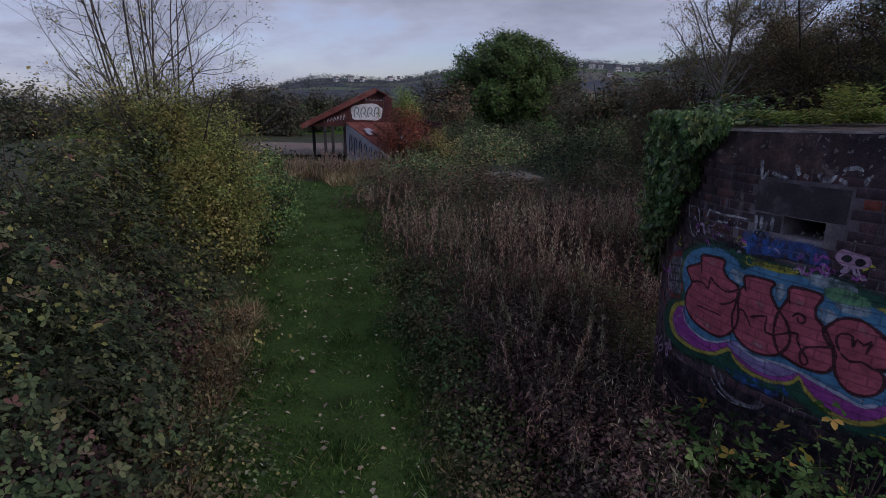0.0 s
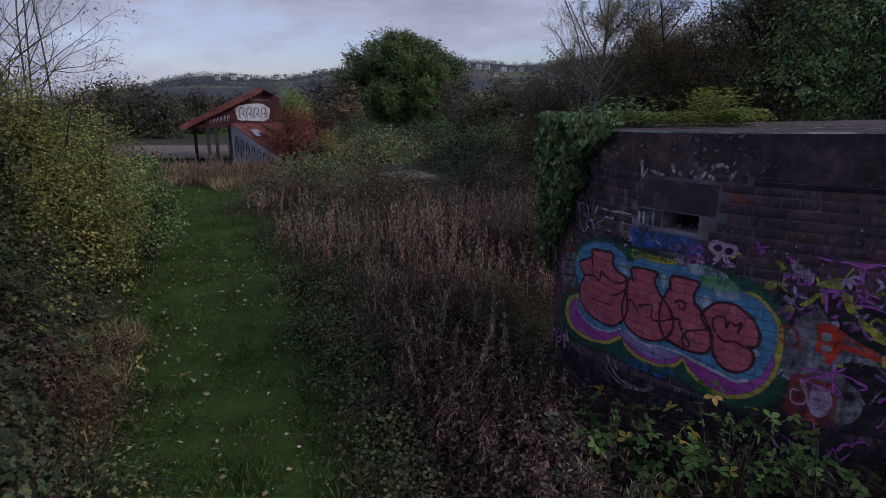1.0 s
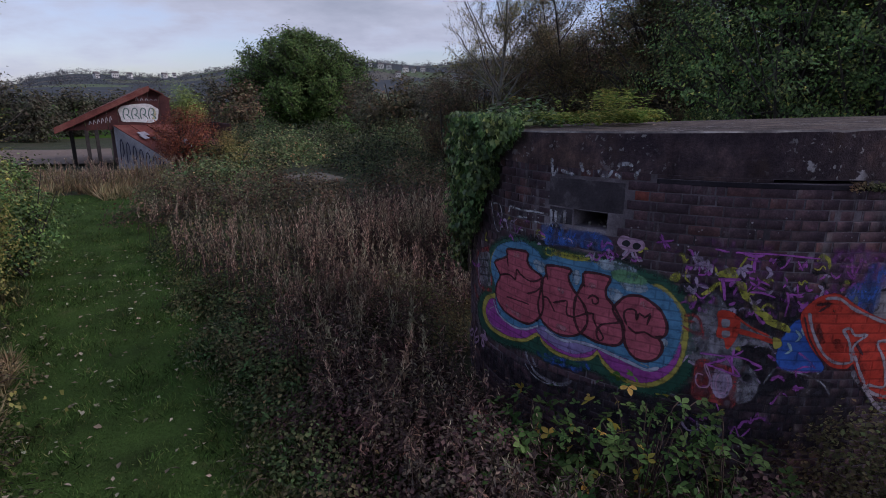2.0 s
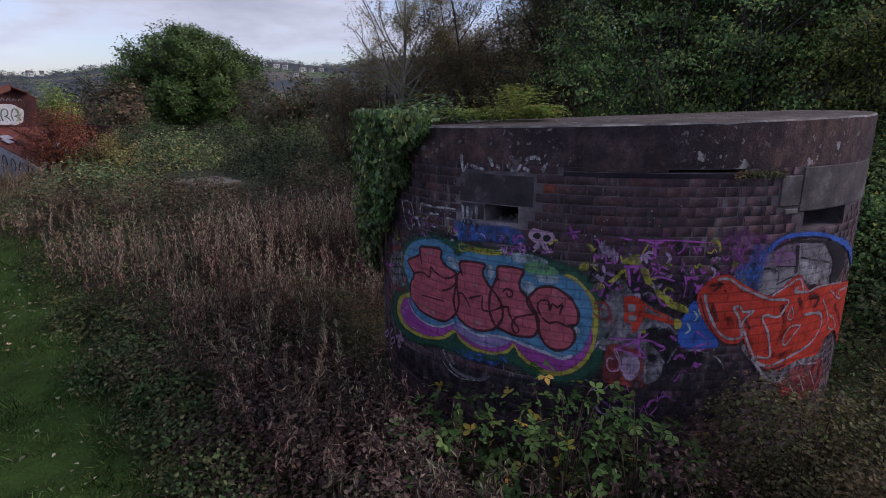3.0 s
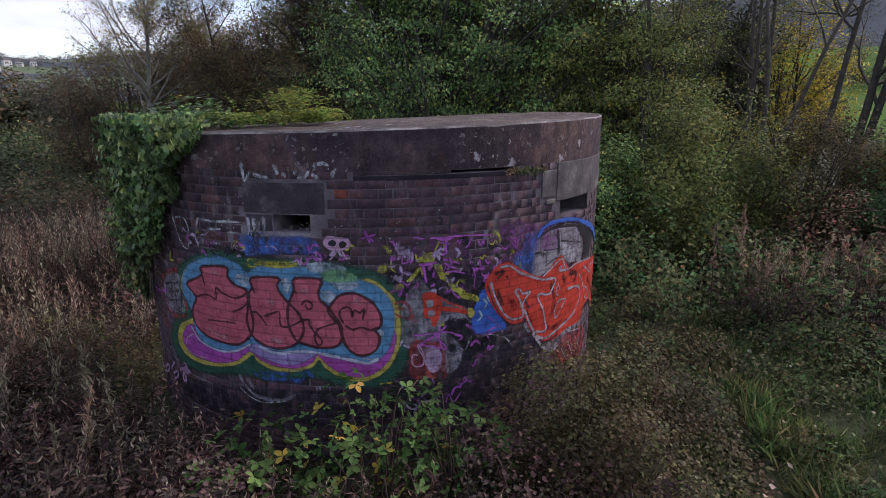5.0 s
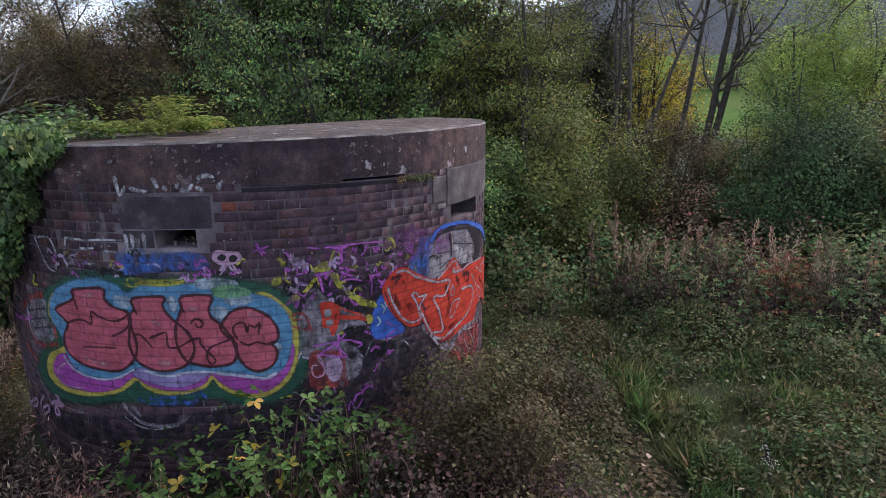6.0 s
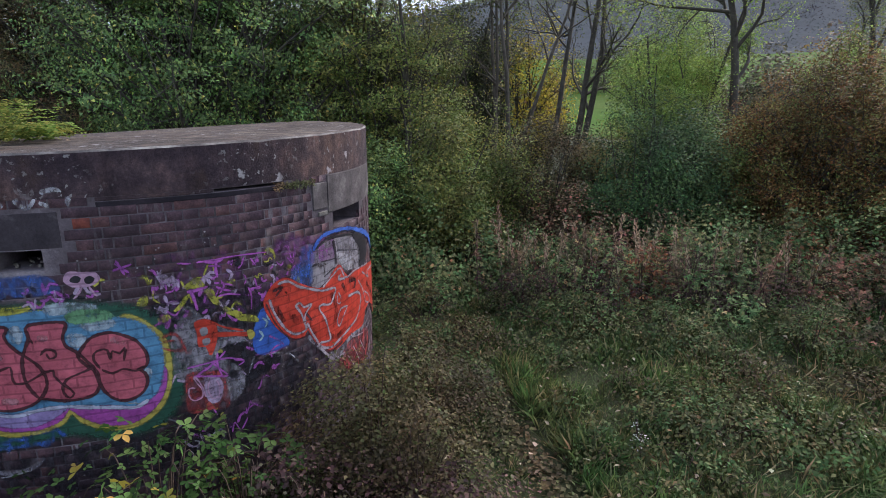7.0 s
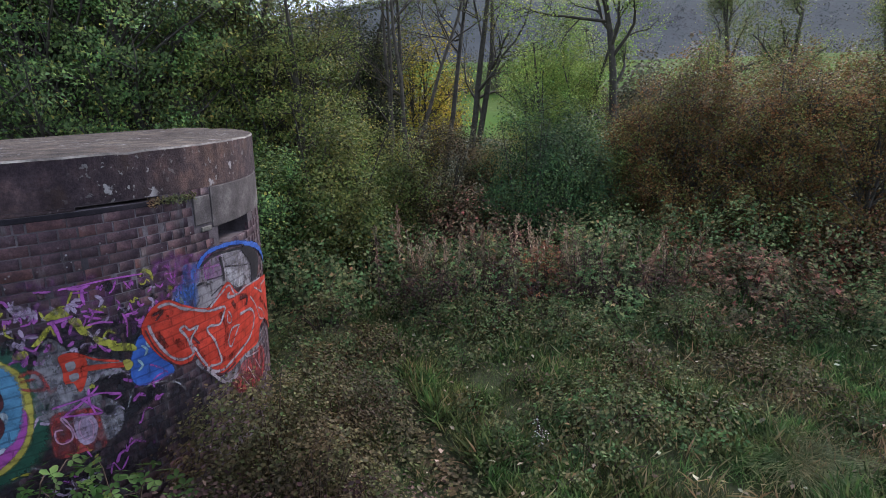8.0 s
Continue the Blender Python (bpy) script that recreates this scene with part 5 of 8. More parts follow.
stroke("blue_stroke", P_BLUEFADE, 2, 0.03, [(1.27, 0.91), (1.34, 0.83)], pillbox)
stroke("blue_stroke", P_BLUEFADE, 2, 0.03, [(0.78, 0.83), (0.84, 0.78)], pillbox)
stroke("grey_smear", P_GREYFADE, 2, 0.03, [(0.63, 0.77), (0.71, 0.66), (0.8, 0.6), (0.97, 0.57)], pillbox)
stroke("grey_smear", P_GREYFADE, 2, 0.03, [(0.72, 0.75), (0.78, 0.66)], pillbox)
stroke("grey_smear", P_GREYFADE, 2, 0.03, [(0.86, 0.59), (1.07, 0.6), (1.18, 0.68)], pillbox)
stroke("white_drip", P_WHITEFADE, 3, 0.012, [(0.63, 0.65), (0.73, 0.58), (0.89, 0.55), (1.1, 0.6)], pillbox)
# scrawls on the upper wall
blue_scrawl = sprayed("blue_scrawl", P_BLUEFADE, 1, [(0.78, 2.01), (0.95, 2.04), (1.17, 2.02), (1.37, 2.02), (1.45, 1.93), (1.34, 1.9), (1.11, 1.9), (0.83, 1.86), (0.8, 1.92)], pillbox, "faded bright blue paint scrawl")
stroke("stroke", P_BLUEFADE, 2, 0.026, [(0.83, 1.88), (0.87, 2.01), (0.96, 1.88), (1, 2.02)], blue_scrawl)
stroke("stroke", P_BLUEFADE, 2, 0.026, [(1.06, 2.01), (1.04, 1.89), (1.14, 1.9)], blue_scrawl)
stroke("stroke", P_BLUEFADE, 2, 0.026, [(1.19, 1.89), (1.21, 2.02), (1.28, 2), (1.23, 1.95), (1.31, 1.9)], blue_scrawl)
stroke("stroke", P_BLUEFADE, 2, 0.026, [(1.36, 2.02), (1.34, 1.91), (1.42, 1.93)], blue_scrawl)
sprayed("yellow_scrawl", P_YELLOWFADE, 1, [(0.83, 1.82), (1.06, 1.81), (1.36, 1.82), (1.46, 1.79), (1.16, 1.78), (0.83, 1.77)], pillbox)
stroke("white_tag", P_WHITEFADE, 1, 0.018, [(-0.03, 2.1), (0.07, 1.87), (0.17, 1.83)], pillbox)
stroke("white_tag", P_WHITEFADE, 1, 0.018, [(-0.01, 2.09), (0.15, 2.1), (0.2, 1.98), (0.17, 1.85)], pillbox)
stroke("white_tag", P_WHITEFADE, 1, 0.018, [(0.34, 2.13), (0.29, 1.97), (0.31, 1.87)], pillbox)
stroke("white_tag", P_WHITEFADE, 1, 0.018, [(0.34, 2.12), (0.52, 2.11), (0.67, 2.12)], pillbox)
stroke("white_tag", P_WHITEFADE, 1, 0.018, [(0.44, 2.04), (0.59, 2.05)], pillbox)
stroke("white_tag", P_WHITEFADE, 1, 0.018, [(0.31, 1.91), (0.58, 1.93)], pillbox)
stroke("white_tag", P_WHITEFADE, 1, 0.018, [(0.66, 2.03), (0.84, 2.03), (1.06, 2.02)], pillbox)
stroke("white_tag", P_WHITEFADE, 1, 0.018, [(0.63, 2.12), (0.84, 2.12)], pillbox)
stroke("white_drip", P_WHITEFADE, 1, 0.03, [(0.87, 2.17), (0.87, 2.03)], pillbox)
stroke("white_drip", P_WHITEFADE, 1, 0.03, [(0.92, 2.18), (0.92, 2.02)], pillbox)
stroke("white_drip", P_WHITEFADE, 1, 0.03, [(0.97, 2.18), (0.95, 2.04)], pillbox)
stroke("white_drip", P_WHITEFADE, 1, 0.03, [(1.01, 2.18), (1.01, 2.06)], pillbox)
stroke("white_letter", P_WHITEFADE, 1, 0.03, [(0.85, 2.6), (0.87, 2.46), (0.92, 2.52)], pillbox)
stroke("white_letter", P_WHITEFADE, 1, 0.03, [(0.95, 2.51), (1.02, 2.49), (1.09, 2.48)], pillbox)
stroke("white_letter", P_WHITEFADE, 1, 0.03, [(1.13, 2.59), (1.16, 2.51)], pillbox)
stroke("white_letter", P_WHITEFADE, 1, 0.03, [(1.2, 2.53), (1.22, 2.49)], pillbox)
stroke("white_letter", P_WHITEFADE, 1, 0.03, [(1.29, 2.54), (1.35, 2.48), (1.41, 2.54)], pillbox)
stroke("white_letter", P_WHITEFADE, 1, 0.03, [(1.44, 2.58), (1.52, 2.6), (1.56, 2.58)], pillbox)
stroke("white_letter", P_WHITEFADE, 1, 0.03, [(1.43, 2.52), (1.48, 2.48)], pillbox)
stroke("white_letter", P_WHITEFADE, 1, 0.03, [(1.6, 2.55), (1.58, 2.49)], pillbox)
pink_tag = sprayed("pink_tag", P_PINK, 2, [(1.49, 1.99), (1.52, 2.04), (1.6, 2.03), (1.68, 2.02), (1.7, 1.97), (1.64, 1.93), (1.55, 1.93), (1.5, 1.96)], pillbox, "pale pink spray tag like a pair of eyes", soft=0.006)
sprayed("eye", P_BLACK, 3, [(1.53, 1.99), (1.56, 2.01), (1.59, 1.99), (1.57, 1.96), (1.53, 1.97)], pink_tag, soft=0.004)
sprayed("eye", P_BLACK, 3, [(1.61, 1.98), (1.64, 2), (1.67, 1.98), (1.65, 1.95), (1.62, 1.95)], pink_tag, soft=0.004)
stroke("leg", P_PINK, 2, 0.014, [(1.59, 1.93), (1.57, 1.89), (1.53, 1.85)], pink_tag)
stroke("leg", P_PINK, 2, 0.014, [(1.63, 1.93), (1.65, 1.88), (1.67, 1.85)], pink_tag)
stroke("pink_star", P_PURPLE, 2, 0.016, [(1.81, 2.09), (1.85, 1.98)], pillbox)
stroke("pink_star", P_PURPLE, 2, 0.016, [(1.78, 2.02), (1.9, 2.05)], pillbox)
stroke("pink_star", P_PURPLE, 2, 0.016, [(1.8, 2.07), (1.88, 1.99)], pillbox)
stroke("pink_letter", P_PINK, 2.6, 0.03, [(-1.11, 0.34), (-1.12, 0.29)], pillbox)
stroke("pink_letter", P_PINK, 2.6, 0.03, [(-0.93, 0.39), (-1.12, 0.19), (-1.11, 0.09)], pillbox)
stroke("pink_letter", P_PINK, 2.6, 0.03, [(-0.9, 0.36), (-0.59, 0.52), (-0.64, 0.43), (-0.9, 0.33)], pillbox)
stroke("pink_letter", P_PINK, 2.6, 0.03, [(-0.38, 0.62), (-0.5, 0.5), (-0.48, 0.41), (-0.34, 0.48), (-0.33, 0.54), (-0.46, 0.47)], pillbox)
stroke("pink_letter", P_PINK, 2.6, 0.03, [(-0.16, 0.69), (-0.11, 0.67), (-0.18, 0.59), (-0.14, 0.52), (-0.2, 0.49), (-0.2, 0.55), (-0.1, 0.66), (-0.14, 0.69)], pillbox)
stroke("pink_letter", P_PINK, 2.6, 0.03, [(-0.26, 0.58), (-0.14, 0.63), (-0.05, 0.62), (-0.15, 0.59)], pillbox)
sprayed("grey_panel", P_GREYFADE, 1.2, [(-0.35, 1.49), (-0.18, 1.54), (-0.05, 1.56), (-0.05, 1.42), (0.02, 1.29), (-0.08, 1.21), (-0.26, 1.19), (-0.39, 1.29)], pillbox, soft=0.02)
stroke("dark_line", P_BLACKFADE, 1.8, 0.016, [(-0.36, 1.42), (-0.07, 1.49)], pillbox)
stroke("dark_line", P_BLACKFADE, 1.8, 0.016, [(-0.36, 1.34), (-0.07, 1.41)], pillbox)
stroke("dark_line", P_BLACKFADE, 1.8, 0.016, [(-0.18, 1.53), (-0.22, 1.38)], pillbox)
stroke("dark_line", P_BLACKFADE, 1.8, 0.016, [(-0.31, 1.27), (-0.02, 1.34)], pillbox)
stroke("dark_line", P_BLACKFADE, 1.8, 0.016, [(-0.14, 1.39), (-0.16, 1.22)], pillbox)
stroke("red_arc", P_REDFADE, 2, 0.045, [(-0.05, 1.61), (-0.22, 1.57), (-0.44, 1.45), (-0.5, 1.32), (-0.39, 1.24), (-0.34, 1.15), (-0.2, 1.14), (0.03, 1.2)], pillbox)
stroke("red_arc", P_REDFADE, 1.6, 0.05, [(-0.57, 1.08), (-0.45, 1), (-0.31, 0.96)], pillbox)
stroke("red_arc", P_REDFADE, 1.6, 0.04, [(-0.05, 1.42), (0.01, 1.34), (0.02, 1.24)], pillbox)
stroke("pink_line", P_PINK, 2.2, 0.016, [(-0.39, 1.36), (-0.37, 1.23), (-0.28, 1.16)], pillbox)
stroke("pink_line", P_VIOLET, 2.2, 0.04, [(-0.75, 1.29), (-0.53, 1.31), (-0.31, 1.37)], pillbox)
stroke("yellow_mark", P_YELLOWFADE, 2.2, 0.025, [(-0.13, 1.77), (-0.17, 1.69), (-0.09, 1.69)], pillbox)
stroke("yellow_mark", P_YELLOWFADE, 2.2, 0.025, [(-0.77, 0.65), (-0.72, 0.56)], pillbox)
stroke("pink_gleam", P_PINK, 4.4, 0.014, [(0.09, 1.04), (-0.03, 0.96), (-0.03, 0.86), (0.11, 0.83), (0.26, 0.85)], mural)
# the crowded middle
purple_wash = sprayed("purple_wash", P_WASH, 1, [(2.1, 2.02), (2.35, 2.05), (2.63, 2.02), (2.9, 2.01), (3.18, 2.04), (3.22, 1.86), (2.95, 1.7), (2.67, 1.56), (2.42, 1.65), (2.24, 1.72), (2.07, 1.75)], pillbox, "faded purple and magenta wash of tags", soft=0.08)
sprayed("dark_wash", P_BLACKFADE, 0.8, [(2.0, 1.66), (2.24, 1.72), (2.62, 1.67), (2.89, 1.51), (2.87, 1.04), (2.59, 0.96), (2.21, 1.15), (2.06, 1.27)], pillbox, soft=0.06)
stroke("stroke", P_TAGPURPLE, 2, 0.012, [(2.32, 2.0), (2.44, 2.0), (2.63, 2.0), (2.88, 1.98)], purple_wash)
stroke("stroke", P_TAGPURPLE, 2.4, 0.022, [(2.37, 2.0), (2.44, 1.98), (2.51, 1.99)], purple_wash)
stroke("stroke", P_TAGPURPLE, 2.4, 0.02, [(2.46, 1.98), (2.45, 1.92), (2.46, 1.86)], purple_wash)
stroke("stroke", P_TAGPURPLE, 2.2, 0.016, [(2.43, 1.82), (2.5, 1.8), (2.57, 1.77)], purple_wash)
stroke("stroke", P_TAGPURPLE, 2.2, 0.016, [(2.44, 1.79), (2.48, 1.76), (2.55, 1.73)], purple_wash)
stroke("stroke", P_TAGPURPLE, 2.2, 0.016, [(2.45, 1.71), (2.53, 1.71), (2.62, 1.68)], purple_wash)
stroke("stroke", P_TAGPURPLE, 2.2, 0.014, [(2.48, 1.83), (2.5, 1.78), (2.46, 1.73)], purple_wash)
stroke("stroke", P_TAGPURPLE, 2.6, 0.022, [(2.25, 1.8), (2.27, 1.74), (2.29, 1.63)], purple_wash)
stroke("stroke", P_TAGPURPLE, 2.6, 0.024, [(2.23, 1.79), (2.3, 1.79), (2.38, 1.8)], purple_wash)
stroke("stroke", P_TAGPURPLE, 2.3, 0.014, [(2.66, 1.84), (2.68, 1.8), (2.66, 1.76)], purple_wash)
stroke("stroke", P_TAGPURPLE, 2.3, 0.014, [(2.69, 1.73), (2.71, 1.65), (2.7, 1.54)], purple_wash)
stroke("stroke", P_TAGPURPLE, 2.3, 0.014, [(2.7, 1.71), (2.79, 1.71)], purple_wash)
stroke("stroke", P_TAGPURPLE, 2.3, 0.012, [(2.75, 1.79), (2.77, 1.71), (2.81, 1.73)], purple_wash)
stroke("stroke", P_TAGPURPLE, 2.3, 0.012, [(2.73, 1.96), (2.77, 1.89)], purple_wash)
stroke("stroke", P_TAGPURPLE, 2.3, 0.014, [(2.09, 1.81), (2.13, 1.81), (2.16, 1.84)], purple_wash)
stroke("stroke", P_TAGPURPLE, 2.3, 0.014, [(2.4, 1.96), (2.49, 1.94)], purple_wash)
stroke("lilac_smudge", P_LILACFADE, 2.1, 0.024, [(2.05, 1.93), (2.08, 1.88), (2.06, 1.84)], purple_wash)
stroke("lilac_smudge", P_LILACFADE, 2.1, 0.024, [(2.1, 1.92), (2.12, 1.85)], purple_wash)
stroke("lilac_smudge", P_LILACFADE, 2.1, 0.024, [(2.14, 1.93), (2.16, 1.87), (2.13, 1.83)], purple_wash)
stroke("lilac_smudge", P_LILACFADE, 2.1, 0.024, [(2.08, 1.79), (2.09, 1.73)], purple_wash)
stroke("lilac_smudge", P_LILACFADE, 2.1, 0.024, [(2.17, 1.9), (2.18, 1.83)], purple_wash)
stroke("lilac_smudge", P_LILACFADE, 2.1, 0.024, [(2.08, 1.89), (2.18, 1.87)], purple_wash)
stroke("lilac_smudge", P_LILACFADE, 2.1, 0.024, [(2.53, 1.91), (2.57, 1.86), (2.54, 1.82)], purple_wash)
stroke("lilac_smudge", P_LILACFADE, 2.1, 0.024, [(2.45, 1.67), (2.48, 1.62), (2.53, 1.66)], purple_wash)
stroke("lilac_smudge", P_LILACFADE, 2.1, 0.024, [(2.04, 1.94), (2.12, 1.93)], purple_wash)
stroke("lilac_smudge", P_LILACFADE, 2.1, 0.024, [(2.37, 1.89), (2.42, 1.86)], purple_wash)
stroke("lilac_smudge", P_LILACFADE, 2.1, 0.024, [(2.89, 1.79), (2.93, 1.75), (2.91, 1.7)], purple_wash)
sprayed("yellow_blob", P_YELLOWFADE, 2.5, [(2.22, 1.83), (2.26, 1.86), (2.31, 1.88), (2.36, 1.81), (2.33, 1.79), (2.27, 1.81)], pillbox, soft=0.01)
sprayed("yellow_blob", P_YELLOWFADE, 2.5, [(2.35, 1.78), (2.41, 1.77), (2.43, 1.7), (2.46, 1.64), (2.41, 1.66), (2.38, 1.72)], pillbox, soft=0.01)
sprayed("yellow_blob", P_YELLOWFADE, 2.5, [(2.48, 1.62), (2.54, 1.58), (2.62, 1.53), (2.57, 1.52), (2.5, 1.56)], pillbox, soft=0.01)
sprayed("yellow_blob", P_YELLOWFADE, 2.5, [(2.56, 1.53), (2.66, 1.5), (2.73, 1.47), (2.75, 1.42), (2.66, 1.45), (2.59, 1.48)], pillbox, soft=0.01)
sprayed("yellow_blob", P_YELLOWFADE, 2.5, [(2.13, 1.66), (2.17, 1.7), (2.22, 1.76), (2.21, 1.71), (2.16, 1.66)], pillbox, soft=0.01)
sprayed("yellow_blob", P_YELLOWFADE, 2.5, [(2.02, 1.62), (2.08, 1.64), (2.1, 1.61), (2.05, 1.59)], pillbox, soft=0.01)
sprayed("yellow_blob", P_YELLOWFADE, 2.5, [(1.9, 1.75), (1.93, 1.8), (1.97, 1.8), (1.96, 1.74)], pillbox, soft=0.01)
spaceship = sprayed("spaceship", P_GREYFADE, 1.6, [(2.09, 1.4), (2.15, 1.55), (2.19, 1.64), (2.22, 1.67), (2.26, 1.63), (2.32, 1.55), (2.44, 1.47), (2.61, 1.38), (2.69, 1.34), (2.66, 1.3), (2.46, 1.31), (2.4, 1.25), (2.16, 1.29)], pillbox, "grey pointed shape with red lettering and orange nose")
sprayed("red_letter", P_REDORANGE, 2.6, [(2.26, 1.54), (2.35, 1.54), (2.41, 1.47), (2.4, 1.35), (2.35, 1.25), (2.32, 1.33), (2.27, 1.34), (2.27, 1.44)], spaceship, soft=0.008)
sprayed("gap", P_GREY, 3.2, [(2.29, 1.48), (2.34, 1.48), (2.34, 1.43), (2.3, 1.42)], spaceship, soft=0.004)
sprayed("gap", P_GREY, 3.2, [(2.3, 1.39), (2.35, 1.39), (2.35, 1.35), (2.31, 1.34)], spaceship, soft=0.004)
stroke("red_scrawl", P_REDFADE, 2.6, 0.024, [(2.03, 1.47), (2.09, 1.49), (2.14, 1.45), (2.16, 1.35), (2.08, 1.36), (2.03, 1.39)], spaceship)
stroke("red_scrawl", P_REDFADE, 2.6, 0.018, [(2.03, 1.44), (2.11, 1.43)], spaceship)
stroke("red_scrawl", P_REDORANGE, 2.6, 0.016, [(2.35, 1.54), (2.47, 1.45), (2.62, 1.38)], spaceship)
stroke("red_scrawl", P_REDFADE, 2.6, 0.016, [(2.17, 1.38), (2.18, 1.31), (2.22, 1.33)], spaceship)
sprayed("orange_nose", P_REDORANGE, 2.8, [(2.4, 1.42), (2.53, 1.39), (2.66, 1.35), (2.67, 1.32), (2.53, 1.36), (2.4, 1.39)], spaceship, soft=0.008)
sprayed("yellow_tip", P_YELLOW, 3, [(2.65, 1.37), (2.69, 1.36), (2.71, 1.32), (2.68, 1.29), (2.66, 1.3)], spaceship, soft=0.01)
sprayed("blue_cloud", P_BLUE, 2, [(2.73, 1.39), (2.76, 1.46), (2.8, 1.51), (2.85, 1.48), (2.86, 1.37), (2.94, 1.28), (3.02, 1.14), (2.94, 1.13), (2.77, 1.13), (2.71, 1.18), (2.7, 1.3)], pillbox, "solid blue cloud beside red letters")
stroke("gleam", P_SKY, 3, 0.018, [(2.79, 1.44), (2.83, 1.39), (2.8, 1.35)], pillbox)
stroke("gleam", P_SKY, 3, 0.018, [(2.83, 1.46), (2.85, 1.4)], pillbox)
stroke("gleam", P_SKY, 3, 0.018, [(2.75, 1.34), (2.78, 1.28), (2.74, 1.25)], pillbox)
stroke("violet_line", P_VIOLET, 3.2, 0.015, [(2.83, 1.27), (2.92, 1.2), (2.97, 1.14)], pillbox)
stroke("violet_line", P_VIOLET, 3.2, 0.015, [(2.96, 1.16), (2.88, 1.15), (2.83, 1.12)], pillbox)
stroke("violet_line", P_VIOLET, 3.2, 0.015, [(2.83, 1.13), (2.85, 1.06)], pillbox)
stroke("violet_line", P_VIOLET, 3.2, 0.015, [(2.7, 1.14), (2.87, 1.11), (3.0, 1.12)], pillbox)
stroke("purple_ray", P_TAGPURPLE, 3.4, 0.015, [(2.46, 1.25), (2.4, 1.2), (2.33, 1.16), (2.23, 1.11)], pillbox)
stroke("purple_ray", P_TAGPURPLE, 3.4, 0.015, [(2.4, 1.25), (2.39, 1.16), (2.42, 1.04)], pillbox)
stroke("purple_ray", P_TAGPURPLE, 3.4, 0.015, [(2.17, 1.19), (2.3, 1.19), (2.46, 1.19), (2.6, 1.13)], pillbox)
stroke("purple_ray", P_TAGPURPLE, 3.4, 0.015, [(2.34, 1.2), (2.4, 1.12), (2.46, 1.04), (2.35, 1.07), (2.21, 1.11)], pillbox)
stroke("purple_ray", P_TAGPURPLE, 3.4, 0.015, [(2.23, 1.11), (2.35, 1.16)], pillbox)
stroke("purple_ray", P_TAGPURPLE, 3.4, 0.015, [(2.52, 1.16), (2.6, 1.12), (2.55, 1.1)], pillbox)
sprayed("grey_bar", P_GREYFADE, 1.8, [(2.1, 1.3), (2.22, 1.3), (2.4, 1.21), (2.46, 1.14), (2.3, 1.12), (2.12, 1.12)], pillbox)
red_panel = sprayed("red_panel", P_REDFADE, 2.2, [(2.17, 1.13), (2.3, 1.12), (2.42, 1.07), (2.44, 0.92), (2.44, 0.78), (2.31, 0.8), (2.16, 0.82), (2.15, 0.98)], pillbox, "dull red panel with white looped tag", soft=0.02)
sprayed("lilac_patch", P_LILACFADE, 2.8, [(2.29, 1.07), (2.38, 1.05), (2.41, 0.95), (2.37, 0.85), (2.3, 0.88)], red_panel, soft=0.02)
stroke("loop", P_PINK, 4, 0.012, [(2.21, 1.01), (2.17, 1.02), (2.16, 0.96), (2.19, 0.91), (2.25, 0.92), (2.26, 0.98), (2.23, 1.04), (2.21, 1.09), (2.22, 1.1), (2.26, 1.01), (2.28, 0.91)], red_panel)
stroke("loop", P_PINK, 4, 0.012, [(2.32, 1.04), (2.3, 0.97), (2.33, 0.88), (2.37, 0.89)], red_panel)
stroke("loop", P_PINK, 4, 0.012, [(2.37, 1.03), (2.39, 0.96), (2.37, 0.87)], red_panel)
sprayed("grey_blob", P_GREYFADE, 2, [(2.46, 1.14), (2.55, 1.08), (2.59, 0.98), (2.56, 0.86), (2.47, 0.82), (2.41, 0.88), (2.42, 1.02)], pillbox, soft=0.02)
sprayed("dark_spot", P_BLACKFADE, 2.7, [(2.48, 1.07), (2.53, 1.06), (2.54, 1.0), (2.49, 1.01)], pillbox, soft=0.01)
stroke("pale_line", P_WHITEFADE, 2.7, 0.014, [(2.45, 1.0), (2.46, 0.91), (2.44, 0.85)], pillbox)
stroke("pale_line", P_WHITEFADE, 2.7, 0.014, [(2.53, 0.95), (2.55, 0.89), (2.5, 0.86)], pillbox)
stroke("pale_line", P_WHITEFADE, 2.7, 0.014, [(2.69, 1.13), (2.66, 1.07), (2.63, 1.0)], pillbox)
stroke("pale_line", P_WHITEFADE, 2.7, 0.014, [(2.75, 1.1), (2.87, 1.1), (3.03, 1.03), (3.11, 0.93)], pillbox)
stroke("grey_loop", P_WHITEFADE, 2, 0.014, [(2.0, 0.81), (2.05, 0.78), (2.08, 0.73), (2.04, 0.72)], pillbox)
stroke("grey_loop", P_WHITEFADE, 2, 0.016, [(2.29, 0.57), (2.36, 0.6), (2.39, 0.53), (2.33, 0.49), (2.29, 0.53), (2.29, 0.57)], pillbox)
stroke("grey_loop", P_WHITEFADE, 2, 0.016, [(2.16, 0.57), (2.2, 0.54), (2.17, 0.48), (2.2, 0.42), (2.15, 0.42), (2.13, 0.49)], pillbox)
